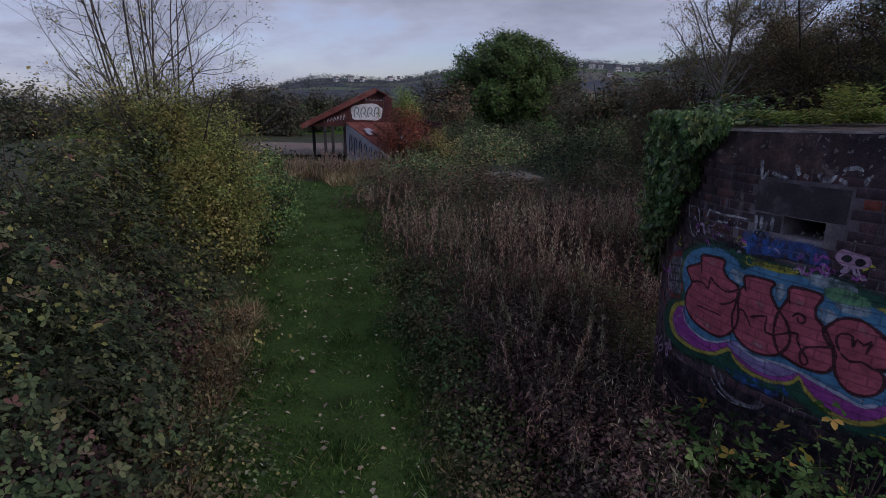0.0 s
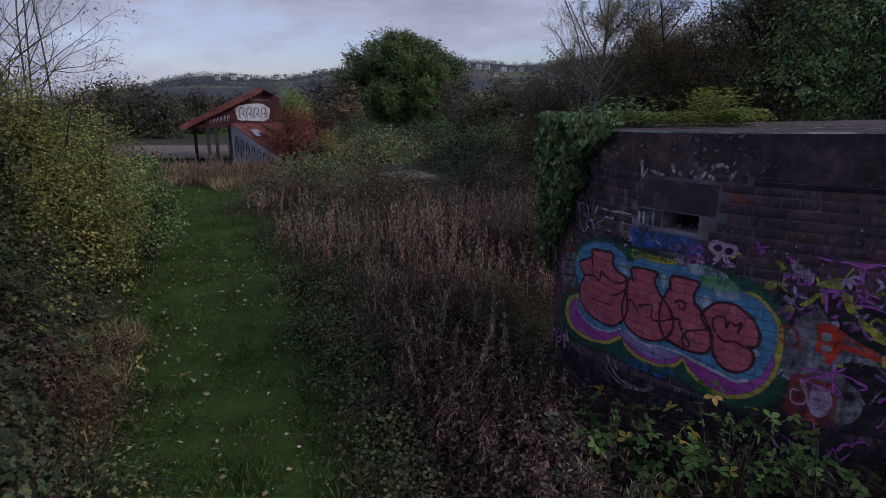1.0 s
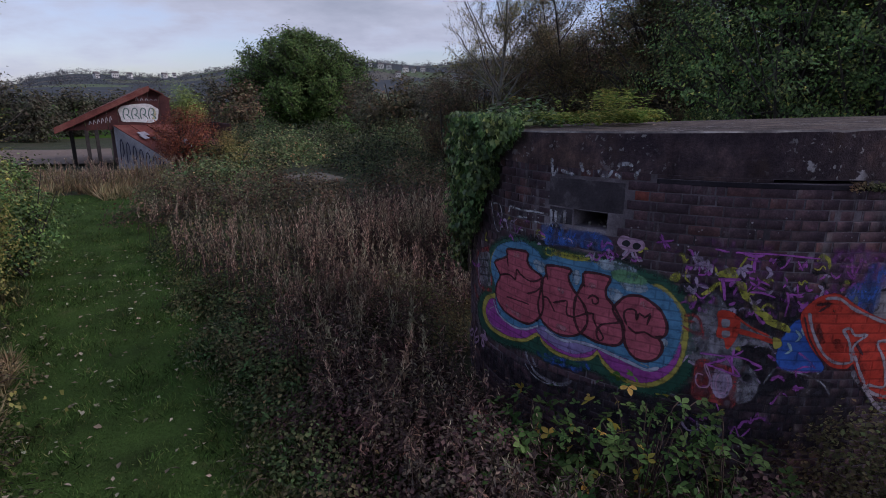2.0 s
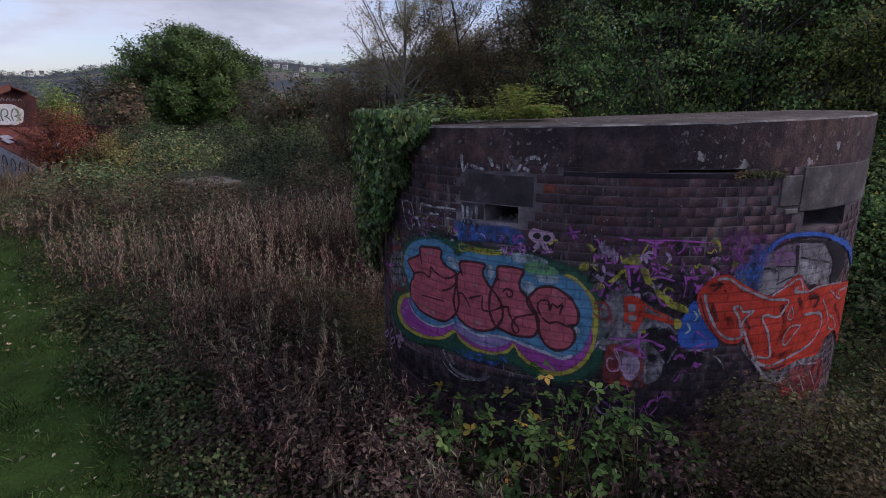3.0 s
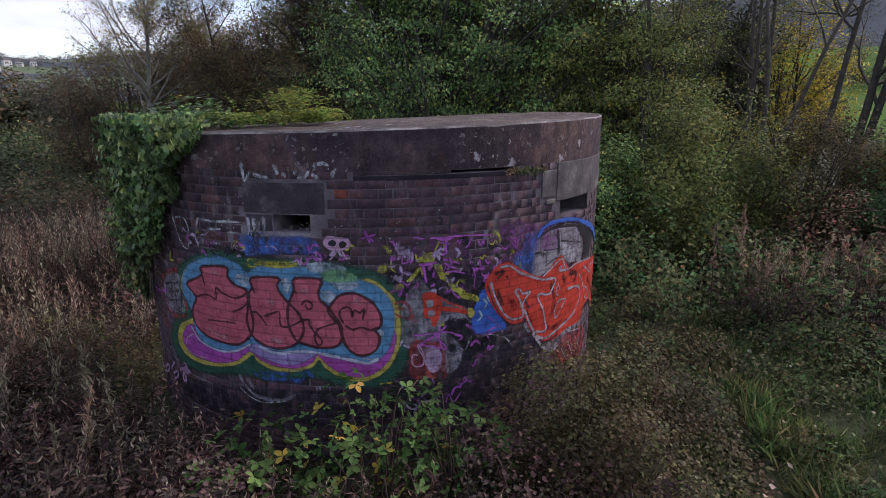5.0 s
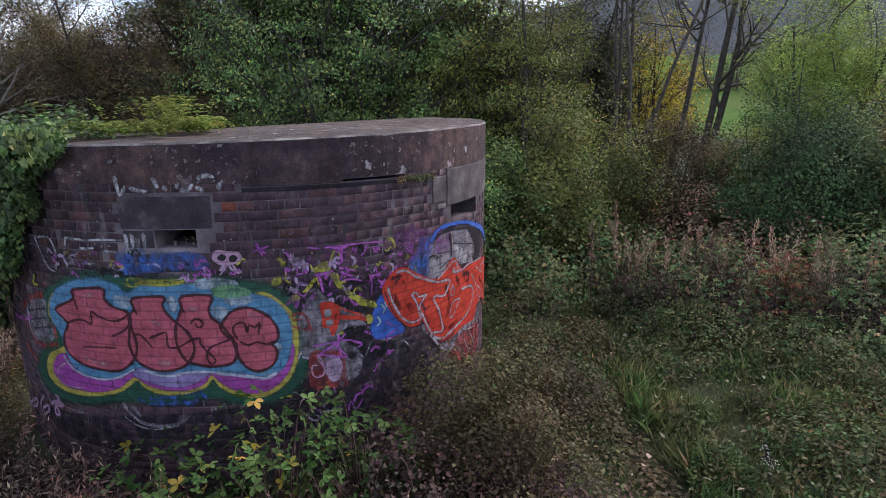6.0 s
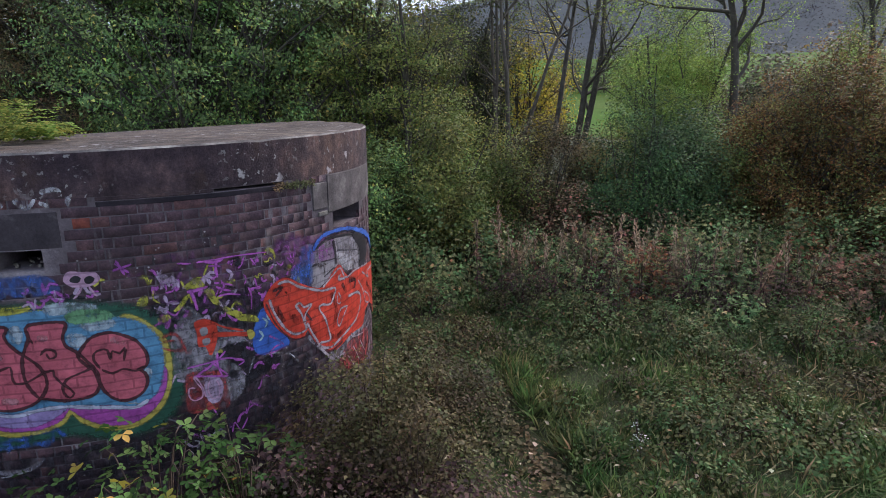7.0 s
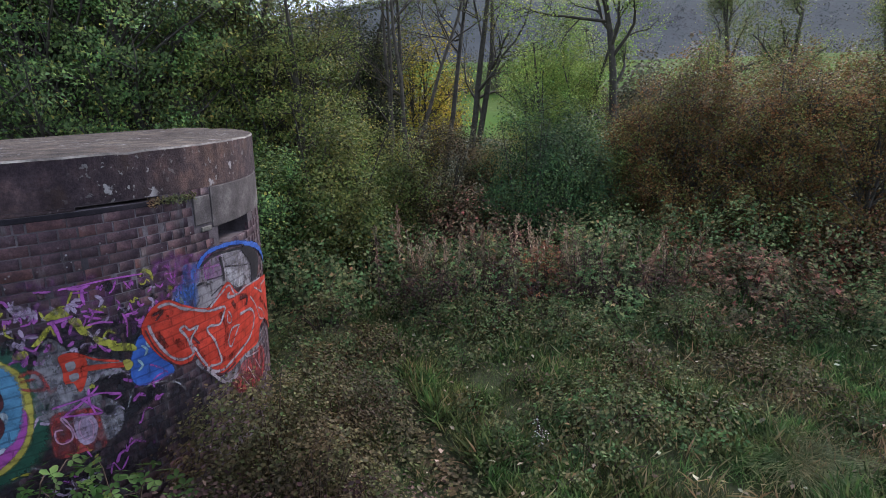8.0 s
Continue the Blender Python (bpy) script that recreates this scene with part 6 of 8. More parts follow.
# the red piece by the second slit
plaster_patch = sprayed("plaster_patch", P_PLASTERFADE, 1, [(3.34, 1.76), (3.41, 1.88), (3.65, 1.92), (4.09, 1.87), (4.24, 1.7), (4.24, 1.53), (3.9, 1.58), (3.74, 1.66), (3.55, 1.58), (3.35, 1.54)], pillbox, "pale plaster patch under the gun slit")
sprayed("white_smear", P_WHITEFADE, 2, [(3.74, 1.76), (3.93, 1.71), (4.06, 1.61), (3.9, 1.57), (3.79, 1.66)], plaster_patch)
sprayed("pale_brick", P_GREYFADE, 2, [(3.68, 1.91), (4.09, 1.86), (4.2, 1.66), (3.73, 1.73)], plaster_patch, smooth=False)
stroke("dark_gap", P_BLACKFADE, 3, 0.035, [(3.66, 1.92), (3.69, 1.79), (3.69, 1.68)], plaster_patch)
stroke("dark_gap", P_BLACKFADE, 3, 0.02, [(3.34, 1.75), (3.42, 1.75), (3.5, 1.71)], plaster_patch)
stroke("dark_gap", P_BLACKFADE, 3, 0.012, [(3.46, 1.76), (3.68, 1.74)], plaster_patch)
stroke("dark_gap", P_BLACKFADE, 3, 0.014, [(3.49, 1.61), (3.66, 1.66)], plaster_patch)
stroke("dark_gap", P_BLACKFADE, 3, 0.012, [(3.72, 1.81), (4.16, 1.71)], plaster_patch)
sprayed("blue_patch", P_BLUEFADE, 2, [(3.1, 1.76), (3.23, 1.81), (3.32, 1.78), (3.33, 1.6), (3.22, 1.61), (3.13, 1.69)], pillbox)
sprayed("blue_patch", P_BLUEFADE, 2, [(3.21, 1.92), (3.37, 1.93), (3.36, 1.78), (3.25, 1.79)], pillbox)
sprayed("magenta_patch", P_PURPLEFADE, 2, [(3, 2.02), (3.23, 2.03), (3.65, 1.93), (3.64, 1.76), (3.39, 1.78), (3.14, 1.83), (3, 1.89)], pillbox)
stroke("magenta_line", P_VIOLET, 3, 0.014, [(3.01, 2), (3.02, 1.87)], pillbox)
stroke("magenta_line", P_VIOLET, 3, 0.014, [(3.08, 2), (3.12, 1.86), (3.16, 1.99)], pillbox)
stroke("magenta_line", P_VIOLET, 3, 0.014, [(3.02, 1.93), (3.25, 1.92)], pillbox)
stroke("magenta_line", P_VIOLET, 3, 0.014, [(3.18, 1.98), (3.21, 1.85)], pillbox)
stroke("magenta_line", P_VIOLET, 3, 0.014, [(3.45, 1.92), (3.45, 1.78)], pillbox)
stroke("magenta_line", P_VIOLET, 3, 0.014, [(3.5, 1.91), (3.61, 1.77)], pillbox)
stroke("magenta_line", P_VIOLET, 3, 0.014, [(3.38, 1.87), (3.63, 1.85)], pillbox)
stroke("magenta_line", P_VIOLET, 3, 0.014, [(3.25, 2), (3.31, 1.91)], pillbox)
stroke("blue_arch", P_BLUE, 3, 0.036, [(3.37, 1.89), (3.44, 1.96), (3.56, 2), (3.85, 1.99), (4.15, 1.93)], pillbox)
stroke("blue_arch", P_BLUE, 3.5, 0.06, [(4.12, 1.92), (4.47, 1.82), (4.78, 1.66), (4.98, 1.52)], pillbox)
stroke("black_arch", P_BLACK, 4, 0.022, [(3.42, 1.9), (3.57, 1.95), (3.86, 1.93), (4.14, 1.88)], pillbox)
sprayed("black_arch", P_BLACK, 4.2, [(4.06, 1.89), (4.28, 1.84), (4.48, 1.72), (4.49, 1.61), (4.37, 1.52), (4.24, 1.53), (4.24, 1.7)], pillbox)
red_mural = sprayed("red_mural", P_REDORANGE, 5, [(2.81, 1.56), (2.86, 1.65), (2.94, 1.71), (3.04, 1.72), (3.17, 1.64), (3.34, 1.55), (3.46, 1.52), (3.57, 1.58), (3.73, 1.66), (3.83, 1.56), (3.92, 1.5), (4.11, 1.52), (4.98, 1.36), (4.97, 1.18), (4.97, 0.9), (4.97, 0.72), (4.62, 0.98), (4.36, 0.99), (4.24, 0.87), (3.92, 0.89), (3.62, 0.85), (3.41, 0.95), (3.3, 1.08), (3.24, 1.19), (3.2, 1.15), (3.08, 1.16), (2.95, 1.27), (2.85, 1.43)], pillbox, "orange-red spray-painted letters with silver outlines", soft=0.012)
sprayed("silver_v", P_GREYFADE, 4.5, [(3.27, 1.12), (3.37, 0.96), (3.58, 0.76), (3.86, 0.71), (4.18, 0.78), (4.37, 0.96), (3.82, 0.92)], red_mural)
sprayed("lower_letter", P_REDFADE, 5, [(3.67, 0.68), (3.83, 0.8), (3.99, 0.81), (4.37, 0.76), (4.39, 0.51), (4.07, 0.47), (3.8, 0.55)], red_mural)
stroke("silver_line", P_SILVERFADE, 6.5, 0.022, [(2.95, 1.69), (3.05, 1.69), (3.17, 1.61), (3.33, 1.54), (3.46, 1.49), (3.65, 1.46), (3.62, 1.39), (3.56, 1.33), (3.43, 1.36), (3.4, 1.33), (3.47, 1.22), (3.51, 1.1), (3.53, 0.98), (3.38, 1.01)], red_mural)
stroke("silver_line", P_SILVERFADE, 6.5, 0.022, [(2.86, 1.58), (2.89, 1.47), (2.96, 1.33), (3.03, 1.24), (3.12, 1.19), (3.22, 1.2), (3.2, 1.28), (3.17, 1.37), (3.12, 1.45), (3.17, 1.46), (3.21, 1.41), (3.3, 1.41), (3.24, 1.36), (3.21, 1.3), (3.25, 1.22), (3.31, 1.1), (3.36, 1.02)], red_mural)
stroke("silver_line", P_SILVERFADE, 6.5, 0.02, [(3.46, 1.52), (3.57, 1.57), (3.74, 1.63), (3.8, 1.56), (3.87, 1.5), (4.08, 1.52), (4.51, 1.47)], red_mural)
stroke("silver_line", P_SILVERFADE, 6.5, 0.014, [(3.7, 1.4), (3.74, 1.33), (3.72, 1.28), (3.67, 1.31), (3.69, 1.38)], red_mural)
stroke("silver_line", P_SILVERFADE, 6.5, 0.016, [(3.86, 1.21), (3.78, 1.14), (3.69, 1.06), (3.66, 1.13), (3.73, 1.22), (3.86, 1.21)], red_mural)
stroke("silver_line", P_SILVERFADE, 6.5, 0.026, [(3.88, 1.3), (4.11, 1.27), (4.2, 1.18), (4.15, 1.08), (4.04, 1), (3.86, 0.96), (3.67, 0.92), (3.55, 0.9), (3.43, 0.94), (3.35, 1.02)], red_mural)
stroke("silver_line", P_SILVERFADE, 6.5, 0.016, [(4.14, 1.39), (4.27, 1.25), (4.38, 1.07), (4.57, 1.02), (4.49, 1.12), (4.33, 1.21)], red_mural)
stroke("silver_line", P_SILVERFADE, 6.5, 0.018, [(4.27, 1.44), (4.55, 1.3), (4.5, 1.39), (4.98, 1.33)], red_mural)
stroke("silver_line", P_SILVERFADE, 6.5, 0.03, [(3.35, 1), (3.56, 0.77), (3.76, 0.75)], red_mural)
stroke("silver_line", P_SILVERFADE, 6.5, 0.03, [(3.75, 1.56), (3.71, 1.53), (3.84, 1.5)], red_mural)
stroke("silver_line", P_SILVERFADE, 6.5, 0.016, [(3.92, 0.89), (3.95, 0.84), (4.25, 0.77)], red_mural)
stroke("silver_line", P_SILVERFADE, 6.5, 0.016, [(4.99, 0.89), (4.98, 1.05), (4.98, 1.18)], red_mural)
stroke("shade_line", P_OXBLOOD, 6, 0.012, [(2.83, 1.55), (2.89, 1.38), (2.99, 1.23), (3.09, 1.15), (3.24, 1.13)], red_mural)
stroke("shade_line", P_OXBLOOD, 6, 0.02, [(3.32, 1.03), (3.51, 0.87), (3.74, 0.88)], red_mural)
stroke("shade_line", P_OXBLOOD, 6, 0.03, [(3.91, 1.45), (4.07, 1.41), (4.02, 1.34)], red_mural)
stroke("shade_line", P_OXBLOOD, 6, 0.02, [(3.22, 1.36), (3.3, 1.25)], red_mural)
stroke("shade_line", P_OXBLOOD, 6, 0.02, [(3.91, 0.98), (3.78, 0.94)], red_mural)
stroke("shade_line", P_OXBLOOD, 6, 0.02, [(2.9, 1.64), (2.99, 1.65), (2.92, 1.59)], red_mural)
stroke("shade_line", P_OXBLOOD, 6, 0.012, [(4.43, 0.98), (4.86, 0.86), (4.96, 0.72)], red_mural)
stroke("dark_mist", P_SHADE, 6.1, 0.06, [(2.89, 1.63), (2.99, 1.64), (3.08, 1.6)], red_mural)
stroke("dark_mist", P_SHADE, 6.1, 0.05, [(2.91, 1.5), (2.99, 1.34)], red_mural)
stroke("dark_mist", P_SHADE, 6.1, 0.05, [(3.26, 1.25), (3.34, 1.08)], red_mural)
stroke("dark_mist", P_SHADE, 6.1, 0.05, [(3.57, 1.43), (3.65, 1.26), (3.59, 1.08)], red_mural)
stroke("dark_mist", P_SHADE, 6.1, 0.06, [(3.88, 1.47), (4.04, 1.42), (3.99, 1.34)], red_mural)
stroke("dark_mist", P_SHADE, 6.1, 0.05, [(3.48, 1.06), (3.64, 0.97), (3.81, 1.01)], red_mural)
stroke("dark_mist", P_SHADE, 6.1, 0.05, [(4.43, 1.27), (4.86, 0.96)], red_mural)
stroke("dark_mist", P_SHADE, 6.1, 0.05, [(3.07, 1.38), (3.14, 1.27)], red_mural)
stroke("dark_mist", P_SHADE, 6.1, 0.04, [(3.77, 1.47), (3.85, 1.35)], red_mural)
stroke("lower_line", P_SILVER, 6, 0.012, [(3.82, 0.7), (3.95, 0.53)], red_mural)
stroke("lower_line", P_SILVER, 6, 0.012, [(3.95, 0.74), (4.09, 0.53)], red_mural)
stroke("lower_line", P_SILVER, 6, 0.012, [(4.13, 0.73), (4.27, 0.55)], red_mural)
# small overlapping scribbles between the murals
rng = np.random.default_rng(66)
SCRIBBLE = [P_VIOLETFADE, P_PURPLEFADE, P_LILACFADE, P_BLACKFADE, P_LILACFADE, P_BLACKFADE, P_VIOLETFADE, P_YELLOWFADE, P_VIOLETFADE]
for k in range(190):
    if k < 110:
        u, z = rng.uniform(2.02, 3.2), rng.uniform(1.5, 1.98)
    elif k < 150:
        u, z = rng.uniform(2.1, 2.95), rng.uniform(0.55, 1.4)
    else:
        u, z = rng.uniform(0.1, 2.1), rng.uniform(1.82, 2.02)
    size = rng.uniform(0.02, 0.07)
    bent = [(u + size * (j - 1.5) * rng.uniform(0.2, 0.9), z + size * rng.uniform(-0.9, 0.9)) for j in range(rng.integers(3, 6))]
    stroke("scribble", SCRIBBLE[rng.integers(0, len(SCRIBBLE))], 1.3 + (k % 3) * 0.2, rng.uniform(0.012, 0.03), bent, pillbox)
# ---- barn ----
M_RUST = surface("rusty_red_sheet", [(0.3, (0.09, 0.028, 0.022)), (0.5, (0.17, 0.05, 0.038)), (0.75, (0.24, 0.1, 0.075))], 1.3, 18.0, 0.75)
M_RUST_DARK = surface("dark_red_boards", [(0.3, (0.05, 0.018, 0.018)), (0.7, (0.11, 0.04, 0.035))], 1.5, 18.0, 0.85)
M_BARN_WHITE = surface("whitewashed_boards", [(0.3, (0.26, 0.25, 0.27)), (0.7, (0.42, 0.41, 0.44))], 2.0, 20.0)
M_PANEL_WHITE = surface("white_panel_paint", [(0.35, (0.5, 0.5, 0.48)), (0.6, (0.72, 0.72, 0.7))], 2.0, 20.0)
M_TIMBER = surface("grey_timber", [(0.3, (0.03, 0.026, 0.024)), (0.7, (0.07, 0.06, 0.055))], 4.0, 40.0)
M_TAG = surface("dark_tag_paint", [(0.3, (0.03, 0.03, 0.05)), (0.7, (0.06, 0.06, 0.1))], 4.0, 40.0)

barn = thing("barn", (-3.7, 31.4, 0), "derelict rusty red barn with collapsed lean-to and painted white panel", "barn")
barn.rotation_euler = (0, 0, radians(12))


def slab_between(name, mat, a, b, c, d, thick, parent, label=""):
    """A sheet of some thickness on four corners."""
    bm = bmesh.new()
    p = [Vector(q) for q in (a, b, c, d)]
    nrm = (p[1] - p[0]).cross(p[3] - p[0]).normalized() * thick
    lo, hi = [bm.verts.new(q) for q in p], [bm.verts.new(q + nrm) for q in p]
    bm.faces.new(lo[::-1])
    bm.faces.new(hi)
    for k in range(4):
        bm.faces.new((lo[k], lo[(k + 1) % 4], hi[(k + 1) % 4], hi[k]))
    return part(name, bm_mesh(name, bm, mat), parent, label)


rng = np.random.default_rng(31)
EAVE, APEX, HALF, LONG = 2.05, 3.85, 3.65, 5.0
for side in (-1, 1):
    for k in range(6):
        y0, y1 = -0.35 + k * (LONG + 0.35) / 6, -0.35 + (k + 1) * (LONG + 0.35) / 6 - 0.02
        lift = rng.uniform(0, 0.05)
        run = 1.0 if side < 0 else (0.16, 0.2, 0.3, 0.24, 0.34, 0.2)[k]
        slab_between("roof_sheet", M_RUST, (0, y0, APEX + lift), (0, y1, APEX + lift), (side * (HALF + 0.3) * run, y1, APEX - (APEX - EAVE + 0.12) * run + lift), (side * (HALF + 0.3) * run, y0, APEX - (APEX - EAVE + 0.12) * run + lift), 0.04 * side, barn)
# boarded gable above the eaves
slab_between("verge_board", M_RUST, (-HALF - 0.32, -0.42, EAVE - 0.3), (0.04, -0.42, APEX - 0.2), (0.04, -0.42, APEX + 0.06), (-HALF - 0.32, -0.42, EAVE - 0.02), 0.05, barn, "rusty red verge board")
for k in range(10):
    x0 = -HALF + k * 2 * HALF / 16
    x1 = x0 + 2 * HALF / 16 - 0.02
    top = lambda x: APEX - 0.06 - (APEX - EAVE) * abs(x) / HALF
    slab_between("gable_board", M_RUST_DARK, (x0, 0, EAVE - 0.15 - rng.uniform(0, 0.1)), (x1, 0, EAVE - 0.15), (x1, 0, max(top(x1), EAVE)), (x0, 0, max(top(x0), EAVE)), 0.05, barn)
slab_between("back_wall", M_RUST_DARK, (-1.6, LONG, 0), (HALF, LONG, 0), (HALF, LONG, EAVE), (-1.6, LONG, EAVE), 0.08, barn)
slab_between("side_wall", M_RUST_DARK, (HALF, 0, 0), (HALF, LONG, 0), (HALF, LONG, EAVE), (HALF, 0, EAVE), 0.08, barn)
slab_between("inner_wall", M_RUST_DARK, (-1.6, 0.2, 0), (-1.6, LONG, 0), (-1.6, LONG, EAVE), (-1.6, 0.2, EAVE), 0.08, barn)
for x, y in ((-2.75, 0.05), (-2.35, 0.05), (-3.4, 3.2), (-3.4, 4.8), (-2.3, 3.2)):
    bm = bmesh.new()
    box(bm, x - 0.08, y - 0.08, 0, x + 0.08, y + 0.08, EAVE, 0.01)
    part("post", bm_mesh("post", bm, M_TIMBER), barn, "dark timber post")
bm = bmesh.new()
box(bm, -3.7, -0.03, EAVE - 0.16, -1.6, 0.1, EAVE - 0.02, 0.01)
part("eaves_beam", bm_mesh("eaves_beam", bm, M_TIMBER), barn)
# the painted panel
bm = bmesh.new()
rim = []
for k in range(40):
    a = 2 * math.pi * k / 40
    c_, s_ = math.cos(a), math.sin(a)
    wide = math.copysign(abs(c_) ** 0.55, c_) * (0.84 + 0.03 * math.sin(7 * a))
    tall_ = math.copysign(abs(s_) ** 0.6, s_) * (0.43 + 0.035 * math.sin(5 * a + 1))
    rim.append((-0.48 + wide, 2.62 + tall_))
faces = [[bm.verts.new((x, y, z)) for x, z in rim] for y in (-0.07, -0.03)]
bm.faces.new(faces[0])
bm.faces.new(faces[1][::-1])
for k in range(40):
    bm.faces.new((faces[0][k], faces[0][(k + 1) % 40], faces[1][(k + 1) % 40], faces[1][k]))
panel = part("painted_panel", bm_mesh("painted_panel", bm, M_PANEL_WHITE), barn, "white painted lettering with soft green outlines on the gable")


def flat_line(name, mat, pts, width, y, parent):
    """A painted line on an upright board, through points given across and up."""
    P = spline(pts, False, 0.05)
    N = unit(np.stack([-np.gradient(P[:, 1]), np.gradient(P[:, 0])], -1)) * width / 2
    A, B = P + N, P - N
    n = len(P)
    V = np.concatenate([np.stack([Q[:, 0], np.full(n, y), Q[:, 1]], -1) for Q in (A, B)])
    i = np.arange(n - 1)
    return part(name, mesh_np(name, V, np.stack([i, i + 1, i + 1 + n, i + n], -1), mat), parent)


M_TAG_GREEN = surface("green_grey_tag_paint", [(0.3, (0.1, 0.16, 0.14)), (0.7, (0.18, 0.25, 0.22))], 4.0, 30.0)
M_TAG_YELLOW = surface("cream_tag_paint", [(0.3, (0.4, 0.38, 0.22)), (0.7, (0.55, 0.52, 0.34))], 4.0, 30.0)
for k in range(4):
    x = -1.12 + k * 0.36
    flat_line("letter_outline", M_TAG_GREEN, [(x, 2.36), (x - 0.04, 2.6), (x + 0.06, 2.86), (x + 0.2, 2.8), (x + 0.18, 2.6), (x + 0.06, 2.56)], 0.05, -0.076, panel)
    flat_line("letter_outline", M_TAG_GREEN, [(x + 0.1, 2.56), (x + 0.22, 2.46), (x + 0.26, 2.36)], 0.05, -0.076, panel)
flat_line("cream_shade", M_TAG_YELLOW, [(0.1, 2.34), (0.2, 2.6), (0.12, 2.88)], 0.12, -0.074, panel)
for k in range(6):
    x = -2.6 + k * 0.17
    flat_line("chalk_mark", M_BARN_WHITE, [(x, 2.12 + 0.02 * k), (x + 0.05, 2.3 + 0.04 * k), (x + 0.1, 2.18 + 0.03 * k)], 0.035, -0.062, barn)
for k in range(5):
    x = -0.55 + k * 0.2
    flat_line("chalk_mark", M_BARN_WHITE, [(x, 3.2), (x + 0.05, 3.36 - 0.02 * k), (x + 0.12, 3.22)], 0.03, -0.062, barn)
# lean-to
LD, LZ, SKEW = 3.4, 0.62, 1.9
for k in range(5):
    x0 = -1.65 + k * 0.7
    drop = rng.uniform(0, 0.08)
    slab_between("lean_to_sheet", M_RUST, (x0, -0.08, 2.12 - drop), (x0 + SKEW, -LD, LZ - drop), (x0 + 0.68 + SKEW, -LD + rng.uniform(-0.2, 0.4), LZ - drop - 0.03), (x0 + 0.68, -0.08, 2.1 - drop), 0.04, barn)
lean_wall = slab_between("lean_to_wall", M_BARN_WHITE, (-1.63, -0.1, 0), (-1.63 + SKEW, -LD, 0), (-1.63 + SKEW, -LD, LZ - 0.05), (-1.63, -0.1, 2.05), -0.08, barn, "whitewashed boards scrawled with blue-black tags")
for k in range(7):
    f0, f1 = 0.1 + k * 0.12, 0.16 + k * 0.12
    tall = lambda f: 2.05 + (LZ - 2.05) * f
    spot = lambda f, up: (-1.63 + SKEW * f - 0.082, -0.1 - (LD - 0.1) * f - 0.046, tall(f) * up)
    bow = [(f0, 0.22), (f0 + 0.005, 0.5), (f0 + 0.02, 0.72), (f0 + 0.045, 0.8), (f0 + 0.07, 0.7), (f0 + 0.075, 0.48), (f0 + 0.05, 0.36 + 0.1 * (k % 2))]
    for (fa, ua), (fb, ub) in zip(bow, bow[1:]):
        slab_between("tag_bar", M_TAG, spot(fa, ua), spot(fa + 0.018, ua), spot(fb + 0.018, ub), spot(fb, ub), -0.006, lean_wall)
# slipped and broken sheets on the lean-to roof
for k in range(26):
    f, x0 = rng.uniform(0.08, 0.95), rng.uniform(-1.5, 1.6)
    px_, py_, pz_ = x0 + SKEW * f, -0.08 - (LD - 0.08) * f, 2.17 + (LZ - 2.12) * f
    w, l_ = rng.uniform(0.12, 0.34), rng.uniform(0.2, 0.42)
    slab_between("loose_sheet", (M_RUST, M_RUST_DARK, M_RUST, M_TIMBER, M_BARN_WHITE)[k % 5] if k % 9 else M_BARN_WHITE, (px_, py_, pz_), (px_ + SKEW * l_ / 3.3, py_ - l_, pz_ - l_ * 0.45), (px_ + SKEW * l_ / 3.3 + w, py_ - l_, pz_ - l_ * 0.45 + rng.uniform(0, 0.05)), (px_ + w, py_, pz_ + rng.uniform(0, 0.03)), 0.025, barn)
slab_between("front_board", M_TIMBER, (-1.6 + SKEW, -LD, 0), (1.8 + SKEW, -LD, 0), (1.8 + SKEW, -LD, LZ - 0.1), (-1.6 + SKEW, -LD, LZ - 0.1), 0.05, barn)

# collapsed sheets beside the barn, and the concrete floor in the field
wreck = thing("fallen_roof", (0.55, 29.5, 0), "collapsed rusty roof sheets lying in scrub", "wreckage")
slab_between("fallen_sheet", M_RUST, (-1.1, 0, 0.95), (1.0, -0.6, 0.35), (1.1, 1.0, 0.3), (-1.0, 1.4, 0.9), 0.04, wreck)
slab_between("fallen_sheet", M_RUST, (-0.7, -0.9, 0.5), (1.3, -1.1, 0.12), (1.4, -0.3, 0.12), (-0.6, -0.1, 0.55), 0.04, wreck)
slab_between("prop", M_TIMBER, (-0.9, 0.3, 0), (-0.75, 0.3, 0), (-0.75, 0.3, 0.88), (-0.9, 0.3, 0.88), 0.12, wreck)
bm = bmesh.new()
box(bm, -1.0, -1.25, -0.1, 1.0, 1.25, 0.1, 0.03)
ob = new("concrete_floor", bm_mesh("concrete_floor", bm, M_CONCRETE))
ob.location, ob.rotation_euler = (2.95, 24.2, 0), (0, 0, 0.25)
tagged(ob, "pale cracked concrete floor slab among scrub", "slab")
# ---- vegetation tools ----


def stuff_part(name, data, parent, label=""):
    return tagged(part(name, data, parent, label), kind="stuff")


def grass(name, label, seed, X, Y, Z, length, mat, lean=0.5, wide=1.0):
    """Blades of grass at the given places of the plan."""
    rng = np.random.default_rng(seed)
    n = len(X)
    P = np.stack([X, Y, Z], -1)
    D = rng.normal(0, lean, (n, 3)) * np.array([1, 1, 0]) + np.array([0, 0, 1.0])
    N = rng.normal(0, 1, (n, 3))
    S = length * rng.uniform(0.5, 1.4, n)
    V, F = leaves(P, D, N, S, (BLADE[0] * np.array([wide, 1, 1]), BLADE[1]))
    return tagged(new(name, mesh_np(name, V, F, mat)), label, "grass", kind="stuff")


